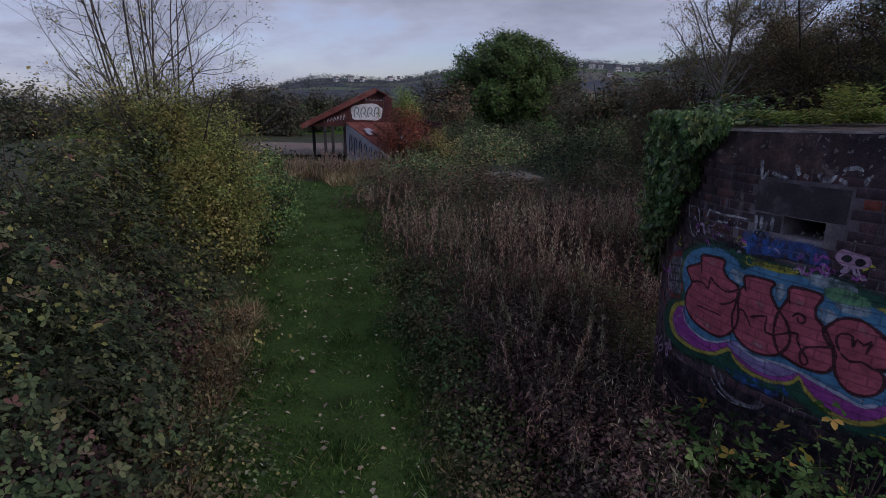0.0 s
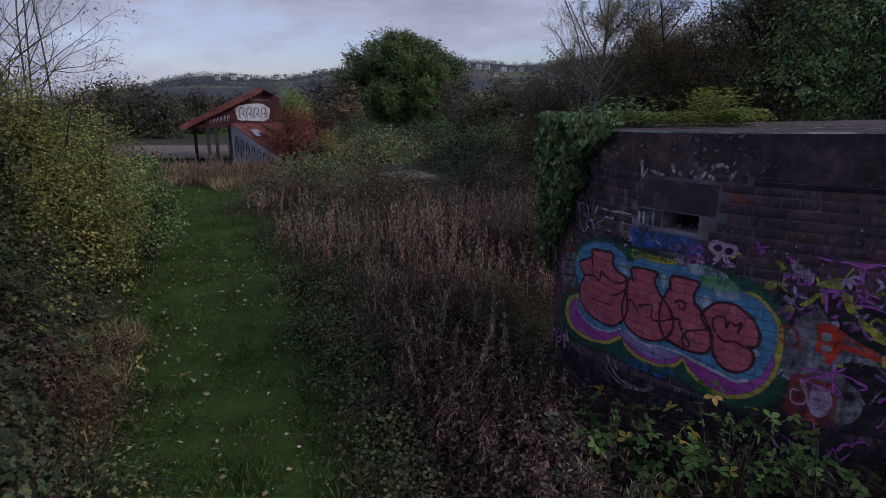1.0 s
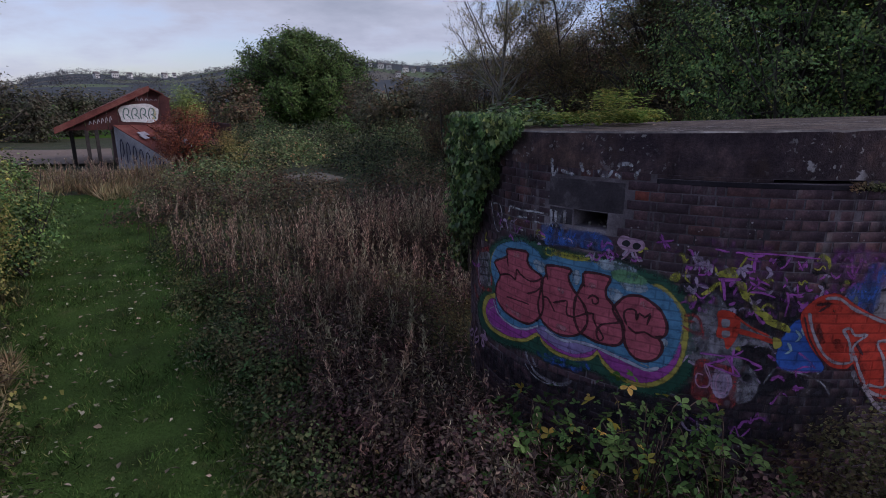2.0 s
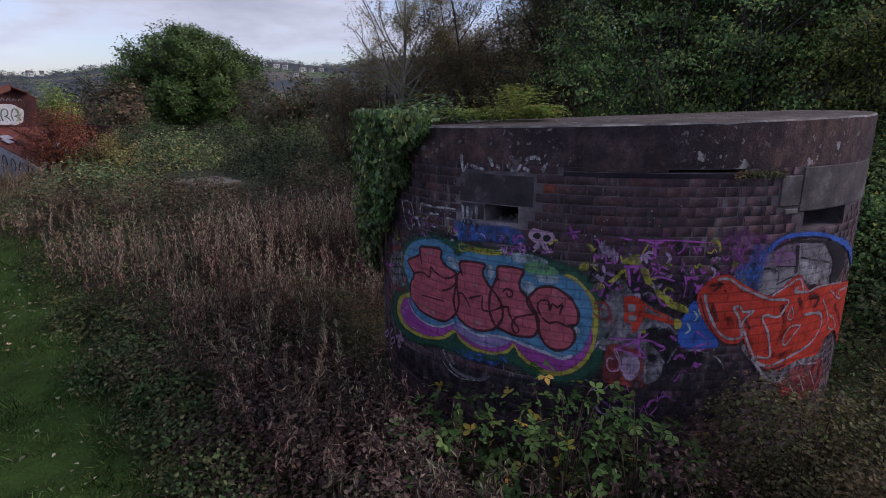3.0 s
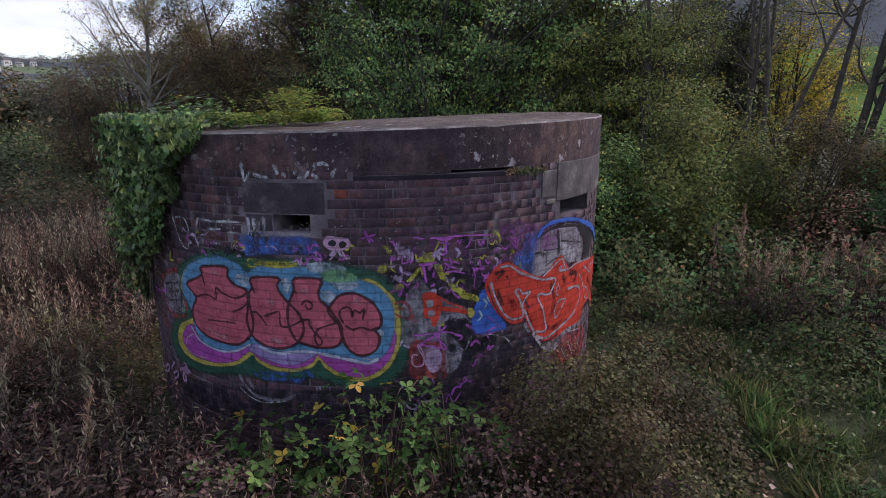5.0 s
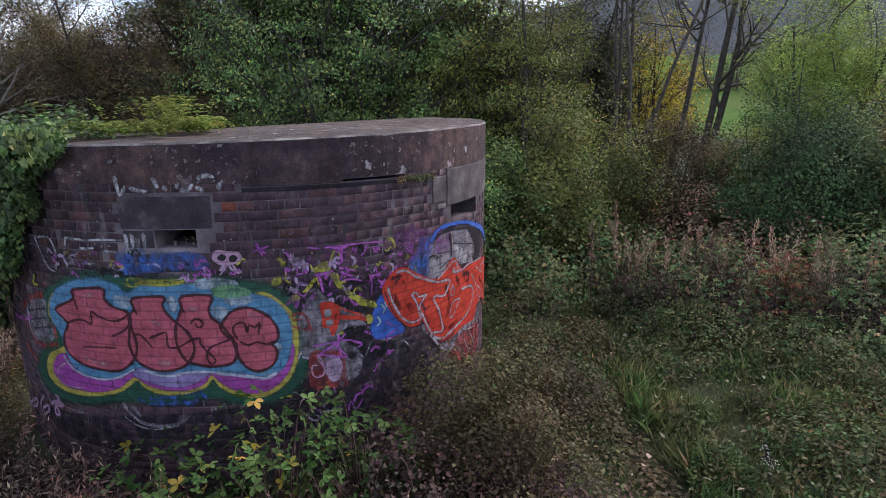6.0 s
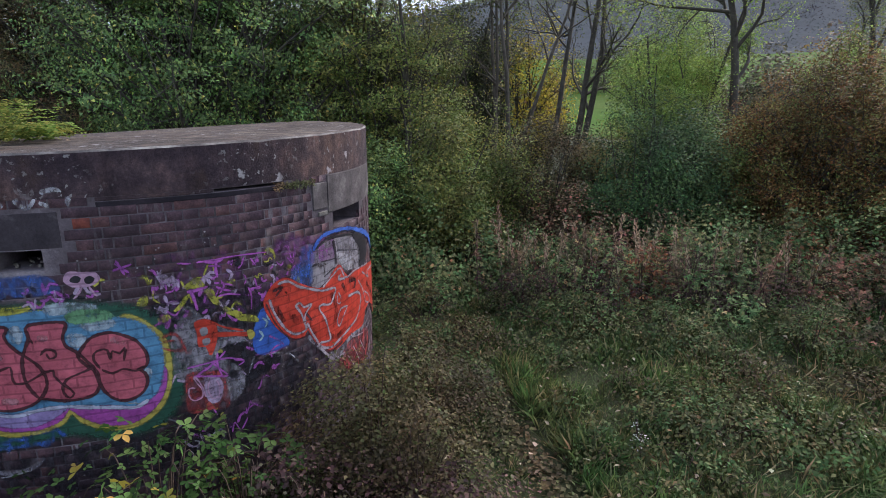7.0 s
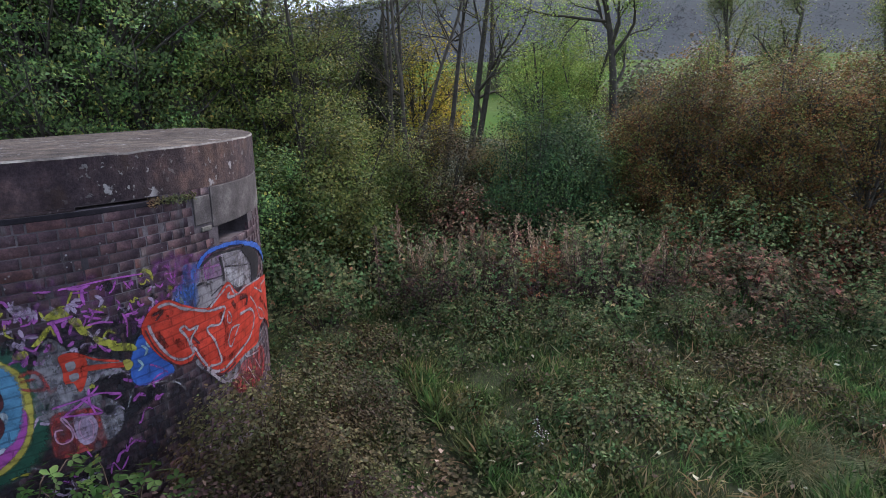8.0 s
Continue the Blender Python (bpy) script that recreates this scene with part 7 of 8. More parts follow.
SPIKE = (np.array([(0, 0, 0), (0.12, 0.4, 0.03), (0, 1, -0.2), (-0.12, 0.4, 0.03)]), np.array([(0, 1, 2), (0, 2, 3)]))


def stalk_parts(rng, P, H, per=16, fluff=14, leaf=0.06):
    """Dead upright weeds at the places P: stems, drooping withered leaves, pale seed fluff."""
    n = len(P)
    tip = P + np.concatenate([rng.normal(0, 0.14, (n, 2)), np.ones((n, 1))], 1) * H[:, None]
    mid = (P + tip) / 2 + rng.normal(0, 0.05, (n, 3))
    path = bezier(P, mid, tip, 6)
    stems = tubes(path, np.linspace(0.006, 0.0025, 6)[None] * np.ones((n, 1)), 3)

    def along(count, lo, hi):
        i = np.repeat(np.arange(n), count)
        f = rng.uniform(lo, hi, n * count) * 5
        k = np.clip(f.astype(int), 0, 4)
        fr = (f - k)[:, None]
        return path[i, k] * (1 - fr) + path[i, k + 1] * fr

    Q = along(per, 0.3, 0.9)
    D = rng.normal(0, 1, (len(Q), 3)) * np.array([1, 1, 0.4]) + np.array([0, 0, -0.2])
    withered = leaves(Q, D, rng.normal(0, 0.4, (len(Q), 3)) + np.array([0, 0, 1.0]), leaf * rng.uniform(0.6, 1.5, len(Q)), SPIKE)
    Q = along(fluff, 0.6, 1.0)
    D = rng.normal(0, 0.3, (len(Q), 3)) + np.array([0, 0, 0.9])
    heads = leaves(Q + rng.normal(0, 0.008, Q.shape), D, rng.normal(0, 1, (len(Q), 3)), 0.05 * rng.uniform(0.6, 1.5, len(Q)), SPIKE)
    return stems, withered, heads


def stand(name, label, place, seed, radius, count, h0, h1, stretch=(1, 1), per=12, fluff=26, group=""):
    """A stand of dead willowherb."""
    rng = np.random.default_rng(seed)
    r, a = np.sqrt(rng.uniform(0, 1, count)) * radius, rng.uniform(0, 6.283, count)
    P = np.stack([r * np.cos(a) * stretch[0], r * np.sin(a) * stretch[1], np.zeros(count)], -1)
    s, w, h = stalk_parts(rng, P, rng.uniform(h0, h1, count), per, fluff)
    ob = thing(name, place, label, "weeds", group)
    stuff_part("stem_mass", mesh_np("stem_mass", *s, M_STEM), ob)
    stuff_part("withered_foliage", mesh_np("withered_foliage", *w, M_DEAD), ob)
    stuff_part("seed_fluff", mesh_np("seed_fluff", *h, M_STRAW), ob)
    return ob


# ---- hedge on the path's far side ----
hedge_spots = [(-4.3, 1.6, 2.2, 2.45), (-4.25, 3.9, 2.1, 2.65), (-4.95, 6.1, 2.2, 3.0), (-5.35, 8.4, 2.1, 2.55), (-6.2, 10.8, 2.1, 2.5), (-6.6, 13.4, 2.1, 2.3), (-7.4, 4.6, 2.6, 3.3), (-8.0, 8.6, 2.6, 3.4), (-7.2, 16.0, 2.0, 2.1)]
for k, (x, y, r, h) in enumerate(hedge_spots):
    mound("bramble_hedge", "dense dark green bramble hedge beside the grass path", "hedge", (x, y, 0), 20 + k, r, h, M_BRAMBLE, 950 if k < 2 else 1200 if k < 4 else 360, 12, 0.056 if k < 4 else 0.075, 0.09, ROUND3 if k < 2 else TRIFOLIATE if k < 4 else BROADQ, depth=0.7, group="hedge along the path", power=3.4)
    # old man's beard and yellowing leaves over the top
    mound("clematis", "pale yellow-green climber trailing over the hedge", "climber", (x + 0.35, y + 0.5, h * 0.22), 320 + k, r * 0.92, h * 0.83, M_CLIMBER, (20, 45, 90, 420, 400, 200, 60, 120, 120)[k], 12, 0.045, 0.09, BROADQ, depth=0.2, canes=20, group="climbers on the hedge", power=3.4)
for k, (x, y, r, h) in enumerate([(-2.75, 2.0, 0.9, 0.95), (-2.9, 3.2, 0.85, 1.0), (-3.1, 4.5, 0.8, 1.05), (-3.5, 6.0, 0.8, 0.9), (-2.6, 1.2, 0.8, 0.8)]):
    mound("browning_bramble", "low bramble turned purple-brown at the hedge's foot", "bramble", (x, y, 0), 340 + k, r, h, M_PURPLE_BROWN if k % 2 else M_BRAMBLE, int(700 * r * r), 6, 0.046, 0.08, BROADQ, canes=24, group="browning brambles", power=2.4)
tree("hedge_shrub", "yellowing hedgerow shrub rising from the brambles", "shrub", (-4.4, 9.8, 0), 201, 3.5, 1.35, 0.04, M_CLIMBER, 0.045, 18, 0.12, kind=CHIP, stems=6, limbs=70, twigs=7, spurs=3, clear=0.02, top_shell=0.6)
tree("hedge_shrub", "yellowing hedgerow shrub rising from the brambles", "shrub", (-5.6, 10.6, 0), 202, 3.9, 1.7, 0.04, M_CLIMBER, 0.045, 18, 0.12, kind=CHIP, stems=6, limbs=70, twigs=7, spurs=3, clear=0.02, top_shell=0.6)
tree("dark_shrub", "small dark evergreen shrub at the path's edge", "shrub", (-3.95, 12.0, 0), 203, 2.1, 0.9, 0.03, M_OAK, 0.07, 7, 0.08, stems=6, limbs=40, twigs=6, spurs=3, clear=0.02, top_shell=0.5)

# ---- weeds between path and pillbox ----
weed_spots = [(1.15, 4.5, 0.8, 0.45), (1.2, 5.2, 0.95, 0.5), (1.2, 6.6, 1.1, 0.7), (1.8, 7.2, 1.2, 0.8), (0.6, 8.4, 1.2, 0.65), (1.9, 8.8, 1.3, 0.65), (3.2, 8.6, 1.2, 0.7), (4.6, 9.2, 1.3, 0.75), (0.2, 10.6, 1.3, 0.6), (1.9, 10.9, 1.4, 0.7), (3.6, 10.9, 1.4, 0.75), (5.4, 11.4, 1.5, 0.85), (-0.6, 13.0, 1.3, 0.8), (1.2, 13.2, 1.4, 0.9), (3.2, 13.4, 1.5, 1.0), (5.2, 13.8, 1.5, 1.0), (1.5, 3.7, 0.9, 0.55), (2.0, 2.3, 0.9, 0.6), (1.3, 2.3, 0.8, 0.35), (2.9, 1.2, 0.8, 0.55), (1.45, 5.9, 0.6, 0.4), (3.0, 2.1, 0.7, 0.75), (1.2, 3.3, 0.6, 0.3), (2.05, 4.5, 0.5, 0.3), (1.9, 5.2, 0.4, 0.22)]
for k, (x, y, r, h) in enumerate(weed_spots):
    green = k % 6 == 4
    mound("weed_clump", "low autumn thicket of bramble and dying weeds" if not green or (y < 6 and x > 1.0) else "low dull green bramble clump among dead weeds", "weeds", (x, y, 0), 60 + k, r, h, M_PURPLE_BROWN if y < 6 and x > 1.0 else M_BRAMBLE if green else M_HEDGE if x < 0.7 else M_SCRUB if x < 1.0 else (M_DEAD, M_PURPLE_BROWN, M_DEAD, M_RUSSET_GREEN, M_PURPLE_BROWN)[k % 5], int((380 if y < 8 else 140) * r * r), 15, 0.036 if y < 8 else 0.05, 0.07, BROADQ, canes=24, group="weeds before the pillbox", power=3.0)
for k, (x, y, r, n, h0, h1) in enumerate([(0.7, 9.0, 1.3, 110, 0.85, 1.25), (2.0, 9.8, 1.4, 170, 1.0, 1.4), (3.4, 9.9, 1.4, 170, 1.05, 1.45), (4.8, 10.3, 1.3, 150, 1.1, 1.5), (1.2, 7.4, 1.1, 60, 0.75, 1.1), (2.3, 7.6, 0.9, 50, 0.8, 1.15), (-0.2, 11.2, 1.1, 90, 0.7, 1.1), (2.7, 11.6, 1.6, 140, 0.9, 1.25), (5.6, 12.2, 1.5, 120, 1.0, 1.4), (-2.9, 24.0, 2.6, 160, 0.7, 1.2), (-5.4, 23.5, 1.4, 80, 0.7, 1.2), (-0.9, 15.2, 1.6, 80, 0.6, 1.0)]):
    stand("willowherb_stand", "stand of dead brown willowherb with pale seed fluff", (x, y, 0), 400 + k, r, n, h0, h1, group="dead willowherb")

for k, (x, y, r, n, h0, h1) in enumerate([(1.3, 5.3, 0.9, 90, 0.45, 0.85), (1.1, 6.6, 1.0, 100, 0.5, 0.95), (1.6, 7.4, 0.8, 80, 0.6, 1.0), (1.4, 4.2, 0.7, 90, 0.45, 0.8), (1.5, 3.2, 0.6, 70, 0.4, 0.7), (0.8, 7.8, 0.9, 80, 0.5, 0.95), (2.2, 2.3, 0.7, 50, 0.35, 0.7)]):
    stand("brown_weeds", "thin brown stems of dying weeds with withered leaves", (x, y, 0), 430 + k, r, n, h0, h1, per=24, fluff=3, group="thin brown weeds")
for k, (x, y, r, h) in enumerate([(-1.75, 3.2, 0.7, 0.3), (-2.0, 4.2, 0.65, 0.35), (-2.5, 5.4, 0.6, 0.4), (-2.9, 6.8, 0.6, 0.45), (-1.7, 2.3, 0.7, 0.3), (0.0, 8.0, 0.5, 0.3)]):
    mound("verge_herb", "low tangled green and brown herbs on the path's verge", "herbs", (x, y, 0), 650 + k, r, h, (M_SCRUB, M_HEDGE, M_RUSSET_GREEN)[k % 3], int(500 * r * r), 7, 0.042, 0.07, BROADQ, canes=16, group="verge herbs", power=2.0)

rng = np.random.default_rng(86)
n = 9000
y = 20.5 + 8.0 * rng.uniform(0, 1, n)
x = path_middle(y) + rng.uniform(-2.4, 3.4, n)
ok = (y > 21.5 + 1.2 * np.sin(x * 2.1)) & (lumps(x, y, 44, 0.9) > -0.55)
x, y = x[ok], y[ok]
grass("tall_dry_grass", "tall dry grass at the end of the path before the barn", 90, x, y, np.zeros(len(x)), 0.36 * np.clip(1 + 0.6 * lumps(x, y, 45, 0.8), 0.4, 1.5), M_DRY, 0.5, 0.7)
rng = np.random.default_rng(87)
n = 15000
y = 2.0 + 8.0 * rng.uniform(0, 1, n) ** 1.2
x = path_middle(y) + path_half(y) * 0.85 + 1.5 * rng.uniform(0, 1, n) ** 1.3
grass("rough_grass", "rough tufted grass between path and weeds", 88, x, y, np.zeros(n), 0.11 * np.clip(1 + 0.9 * lumps(x, y, 31, 0.45), 0.5, 2.4), M_MEADOW_GRASS, 0.8, 0.8)
for k, (x, y) in enumerate([(0.5, 2.9), (0.35, 3.7), (0.15, 4.5), (0.4, 5.2), (0.05, 5.9), (-0.15, 6.8), (0.3, 6.5), (-0.25, 7.7), (0.75, 2.2)]):
    mound("verge_herb", "low tangled green and brown herbs on the path's verge", "herbs", (x, y, 0), 680 + k, 0.45, 0.2 + 0.04 * (k % 3), (M_HERB, M_SCRUB, M_HERB, M_RUSSET_GREEN)[k % 4], 130, 6, 0.036, 0.07, BROADQ, canes=14, group="verge herbs", power=2.0)

for k, (x, y, r, h) in enumerate([(-0.3, 7.2, 0.6, 0.35), (0.1, 6.6, 0.55, 0.32), (0.35, 7.5, 0.6, 0.45), (-0.1, 8.4, 0.6, 0.45), (0.5, 6.1, 0.5, 0.3), (-0.5, 9.2, 0.7, 0.5), (0.25, 5.4, 0.5, 0.28), (0.45, 4.6, 0.45, 0.25), (0.6, 3.9, 0.4, 0.22)]):
    mound("yellowing_herb", "pale yellow-green herbs between the path and the weeds", "herbs", (x, y, 0), 720 + k, r, h, M_HERB, int(300 * r * r), 14, 0.05, 0.07, LEAF, canes=16, group="herbs at the path's edge", power=2.2)

# single dead stalks near by
stalk_kinds = []
for k in range(4):
    rng = np.random.default_rng(450 + k)
    s, w, h = stalk_parts(rng, np.zeros((1, 3)), np.array([1.0]), 46, 70, 0.07)
    ob = thing("dead_stalk", (0.95 + 0.1 * k, 5.7 + 0.35 * k, 0), "single withered willowherb stalk with curled leaves", "weed", "single dead stalks")
    part("stem", mesh_np("stem", *s, M_STEM), ob)
    stuff_part("withered_foliage", mesh_np("withered_foliage", *w, M_PURPLE_BROWN if k == 2 else M_DEAD_PALE), ob)
    stuff_part("seed_fluff", mesh_np("seed_fluff", *h, M_STRAW), ob)
    stalk_kinds.append(ob)
rng = np.random.default_rng(47)
for k in range(34):
    if k < 22:
        x, y, h = rng.uniform(0.7, 1.55), rng.uniform(4.3, 7.6), rng.uniform(0.75, 1.15)
    else:
        x, y, h = rng.uniform(8.2, 9.6), rng.uniform(-2.6, 2.2), rng.uniform(1.2, 1.5)
    copy_thing(stalk_kinds[k % 4], pose(x, y, 0, rng.uniform(-16, 16), rng.uniform(-16, 16), rng.uniform(0, 360)) @ Matrix.Scale(h, 4))

# ---- at the foot of the wall ----
mound("bramble", "bright green bramble with yellowing leaves before the wall", "bramble", (2.62, 3.15, 0), 90, 0.8, 1.2, M_BRAMBLE_BRIGHT, 250, 2, 0.06, 0.06, ROUND3, depth=0.9, canes=40, power=2.0)
mound("bramble", "bright green bramble runner along the wall's foot", "bramble", (2.05, 3.85, 0), 93, 0.7, 0.8, M_BRAMBLE_BRIGHT, 120, 2, 0.068, 0.06, ROUND3, depth=0.9, canes=20)
mound("bramble", "bright green bramble with yellowing leaves before the wall", "bramble", (3.0, 2.7, 0), 95, 0.6, 1.1, M_BRAMBLE_BRIGHT, 140, 2, 0.066, 0.06, ROUND3, depth=0.95, canes=24, power=2.0)
mound("bramble", "bright green bramble with yellowing leaves before the wall", "bramble", (2.25, 3.35, 0), 96, 0.6, 0.7, M_BRAMBLE_BRIGHT, 80, 2, 0.066, 0.06, ROUND3, depth=0.95, canes=24, power=2.0)
mound("wall_shrub", "brownish leafy shrub at the foot of the wall", "shrub", (3.85, 2.0, 0), 91, 0.85, 1.25, M_RUSSET_GREEN, 750, 16, 0.031, 0.06, BROADQ, depth=0.85, power=2.6)
mound("wall_shrub", "dull brown shrub at the foot of the wall", "shrub", (3.3, 1.5, 0), 92, 0.7, 0.85, M_RUSSET_GREEN, 440, 16, 0.031, 0.06, BROADQ, depth=0.85, power=2.6)
mound("wall_shrub", "dull brown shrub at the foot of the wall", "shrub", (4.75, 1.75, 0), 94, 0.75, 0.95, M_RUSSET_GREEN, 440, 16, 0.031, 0.06, BROADQ, depth=0.85, power=2.6)

# ---- ivy ----
rng = np.random.default_rng(71)
ivy = thing("ivy", (PX0, PY0, 0), "glossy green ivy hanging over the pillbox's edge", "ivy")
n = 15000
deg = rng.uniform(140, 193, n)
z = 2.95 - rng.uniform(0, 1, n) ** 1.15 * (1.55 + 0.3 * np.sin(deg * 0.33))
lobe = 191.5 - 20 * np.clip((2.85 - z) / 1.2, 0, 1.3) ** 0.9 + 1.5 * np.sin(z * 14)
ok = deg < lobe
P = on_wall(deg[ok], z[ok], 0.0) + 0
P[:, 0], P[:, 1] = flat_back(P[:, 0], P[:, 1])
outw = unit(P * np.array([1, 1, 0]))
puff = (0.04 + (0.18 + 0.16 * np.sin(deg[ok] * 0.9 + z[ok] * 7)) * rng.uniform(0, 1, ok.sum()) * (0.55 + 0.45 * np.sin(z[ok] * 6 + deg[ok] * 0.2) ** 2))[:, None]
P = P + outw * puff
D = rng.normal(0, 0.5, P.shape) + np.array([0, 0, -1.0])
V1 = leaves(P, D, outw + rng.normal(0, 0.35, P.shape) + np.array([0, 0, 0.5]), 0.052 * rng.uniform(0.5, 1.4, len(P)), IVY)
n = 3000
r, deg = PR - rng.uniform(0, 1, n) ** 1.6 * 0.85 + 0.14, rng.uniform(140, 186, n)
x, y = flat_back(r * np.cos(np.radians(deg)), r * np.sin(np.radians(deg)))
hump = 0.05 + (0.2 + 0.08 * np.sin(deg * 1.1 + r * 5)) * np.clip(1 - np.abs(deg - 168) / 20, 0, 1) * np.clip((2.8 - r) / 0.5, 0, 1)
P = np.stack([x, y, roof_z(x, y) + hump * rng.uniform(0.4, 1.1, n)], -1)
V2 = leaves(P, rng.normal(0, 1, P.shape) * np.array([1, 1, 0.3]), rng.normal(0, 0.4, P.shape) + np.array([0, 0, 1.0]), 0.044 * rng.uniform(0.5, 1.4, n), IVY)
stuff_part("ivy_foliage", mesh_np("ivy_foliage", *joined([V1, V2]), M_IVY), ivy)
n = 26
d0 = rng.uniform(146, 180, n)
d0 = np.clip(d0, 150, 166)
s = on_wall(d0, 2.9, 0.04)
e = on_wall(d0 + rng.normal(0, 4, n), rng.uniform(1.1, 1.9, n), 0.04)
m_ = (s + e) / 2 + unit((s + e) * np.array([1, 1, 0])) * 0.06
stuff_part("ivy_stem", mesh_np("ivy_stem", *tubes(bezier(s, m_, e, 7), np.full((n, 7), 0.006), 3), M_STEM), ivy)

# plants and litter on the roof
rng = np.random.default_rng(72)
fern = thing("roof_plants", (PX0, PY0, 0), "pale yellow-green ferns and weeds growing on the roof", "plants")
n = 64
deg, r = rng.uniform(163, 206, n), rng.uniform(1.0, 2.15, n)
x, y = r * np.cos(np.radians(deg)), r * np.sin(np.radians(deg))
fr = []
for k in range(n):
    base = np.array([[x[k], y[k], roof_z(x[k], y[k])]])
    a = rng.uniform(0, 6.28, 6)
    tip = base + np.stack([np.cos(a) * 0.14, np.sin(a) * 0.14, rng.uniform(0.05, 0.15, 6) + 0.2 * (k % 4 == 0)], -1)
    path = bezier(np.repeat(base, 6, 0), (base + tip) / 2 + np.array([0, 0, 0.14]), tip, 9)
    q = np.repeat(path[:, 1:].reshape(-1, 3), 2, 0)
    d = np.repeat(unit(np.gradient(path, axis=1)[:, 1:]).reshape(-1, 3), 2, 0)
    side = unit(np.cross(d, np.array([0, 0, 1.0]))) * np.where(np.arange(len(q)) % 2, 1, -1)[:, None]
    fr.append(leaves(q, side + d * 0.5, np.tile(np.array([0, 0, 1.0]), (len(q), 1)) + rng.normal(0, 0.2, q.shape), 0.042 * rng.uniform(0.5, 1.2, len(q)), LEAF))
fr = [fr[k] for k in np.argsort(deg)]
for k in range(0, 64, 4):
    stuff_part("plant_tuft", mesh_np("plant_tuft", *joined(fr[k:k + 4]), M_FERN), fern)
n = 420
deg, r = rng.uniform(165, 330, n), PR - 0.05 - 2.2 * rng.uniform(0, 1, n)
x, y = r * np.cos(np.radians(deg)), r * np.sin(np.radians(deg))
keep_ = (deg < 215) | (rng.uniform(size=n) < 0.25)
P = np.stack([x, y, roof_z(x, y) + 0.006], -1)[keep_] + np.array([PX0, PY0, 0])
V = leaves(P, rng.normal(0, 1, P.shape) * np.array([1, 1, 0.05]), np.tile(np.array([0, 0, 1.0]), (len(P), 1)) + rng.normal(0, 0.15, P.shape), 0.05 * rng.uniform(0.5, 1.2, len(P)), LEAF)
tagged(new("roof_leaf_litter", mesh_np("roof_leaf_litter", *V, M_LITTER)), "dry fallen leaves scattered on the concrete roof", "leaf litter", kind="stuff")
moss = thing("moss_tuft", (PX0, PY0, 0), "dark moss and dirt under the roof edge", "moss")
n = 500
deg = rng.uniform(247, 257, n)
P = on_wall(deg, 2.46 + 0.06 * rng.uniform(0, 1, n), 0.0) + unit(on_wall(deg, 0.0)) * rng.uniform(-0.02, 0.025, (n, 1))
stuff_part("moss_fibre", mesh_np("moss_fibre", *leaves(P, rng.normal(0, 1, P.shape), rng.normal(0, 1, P.shape), 0.025 * rng.uniform(0.5, 1.3, n), LEAF), M_BROWN), moss)

# ---- grass ----
rng = np.random.default_rng(80)
n = 66000
y = 2.2 + 20 * rng.uniform(0, 1, n) ** 1.9
x = path_middle(y) + path_half(y) * rng.uniform(-1.25, 1.25, n) + 0.12 * np.sin(y * 3)
grass("path_grass", "short trodden grass of the path", 81, x, y, np.full(n, 0.03), 0.07 * np.clip(1 + 0.8 * lumps(x, y, 9, 0.35), 0.5, 2.4), M_PATH_GRASS, 0.8, 0.9)
n = 26000
y = 2.0 + 13 * rng.uniform(0, 1, n) ** 1.4
side = np.where(rng.uniform(size=n) < 0.5, -1, 1)
x = path_middle(y) + side * (path_half(y) * 0.95 + np.abs(rng.normal(0, 0.33, n)))
grass("verge_grass", "longer mixed grass along the path's edges", 82, x, y, np.full(n, 0.0), 0.1 * np.clip(1 + 0.9 * lumps(x, y, 23, 0.5), 0.4, 2.2), M_MEADOW_GRASS, 0.8)
n = 6000
y = rng.uniform(2.0, 8.0, n)
x = path_middle(y) - path_half(y) + 0.1 - np.abs(rng.normal(0, 0.45, n))
grass("dry_grass", "dry straw-coloured grass under the hedge", 83, x, y, np.full(n, 0.0), 0.2, M_DRY, 0.8, 0.5)
n = 125000
x, y = rng.uniform(2.2, 9.2, n), rng.uniform(-6.5, 2.4, n)
ok = (np.hypot(x - PX0, y - PY0) > PR + 0.1)
x, y = x[ok], y[ok]
tuft = lumps(x, y, 8, 0.5)
ok = (rng.uniform(-1.0, 0.9, len(x)) < tuft + 0.5) & (np.abs((y - 0.45) * 0.874 - (x - 4.0) * 0.486) > 0.2)
x, y = x[ok], y[ok]
grass("meadow_grass", "long tangled green grass beside the pillbox", 84, x, y, np.zeros(len(x)), 0.15 * np.clip(1 + 0.9 * lumps(x, y, 13, 0.4), 0.35, 2.2), M_MEADOW_GRASS, 0.8, 0.42)
n = 1500
cx, cy = np.array([4.7, 6.2, 5.4, 3.9, 6.9])[rng.integers(0, 5, n)], np.array([-2.5, -3.6, -0.9, -2.9, -1.6])[rng.integers(0, 5, n)]
grass("dry_meadow_grass", "dry bleached grass tufts in the meadow", 85, cx + rng.normal(0, 0.3, n), cy + rng.normal(0, 0.3, n), np.zeros(n), 0.22, M_DRY, 0.9, 0.3)
tuss = thing("grass_tussock", (4.55, -2.55, 0), "large blue-green tussock of arching grass", "grass")
n = 900
a = rng.uniform(0, 6.283, n)
P = np.stack([rng.normal(0, 0.13, n), rng.normal(0, 0.13, n), np.zeros(n)], -1)
tip = P + np.stack([np.cos(a) * rng.uniform(0.2, 0.75, n), np.sin(a) * rng.uniform(0.2, 0.75, n), rng.uniform(0.02, 0.16, n)], -1)
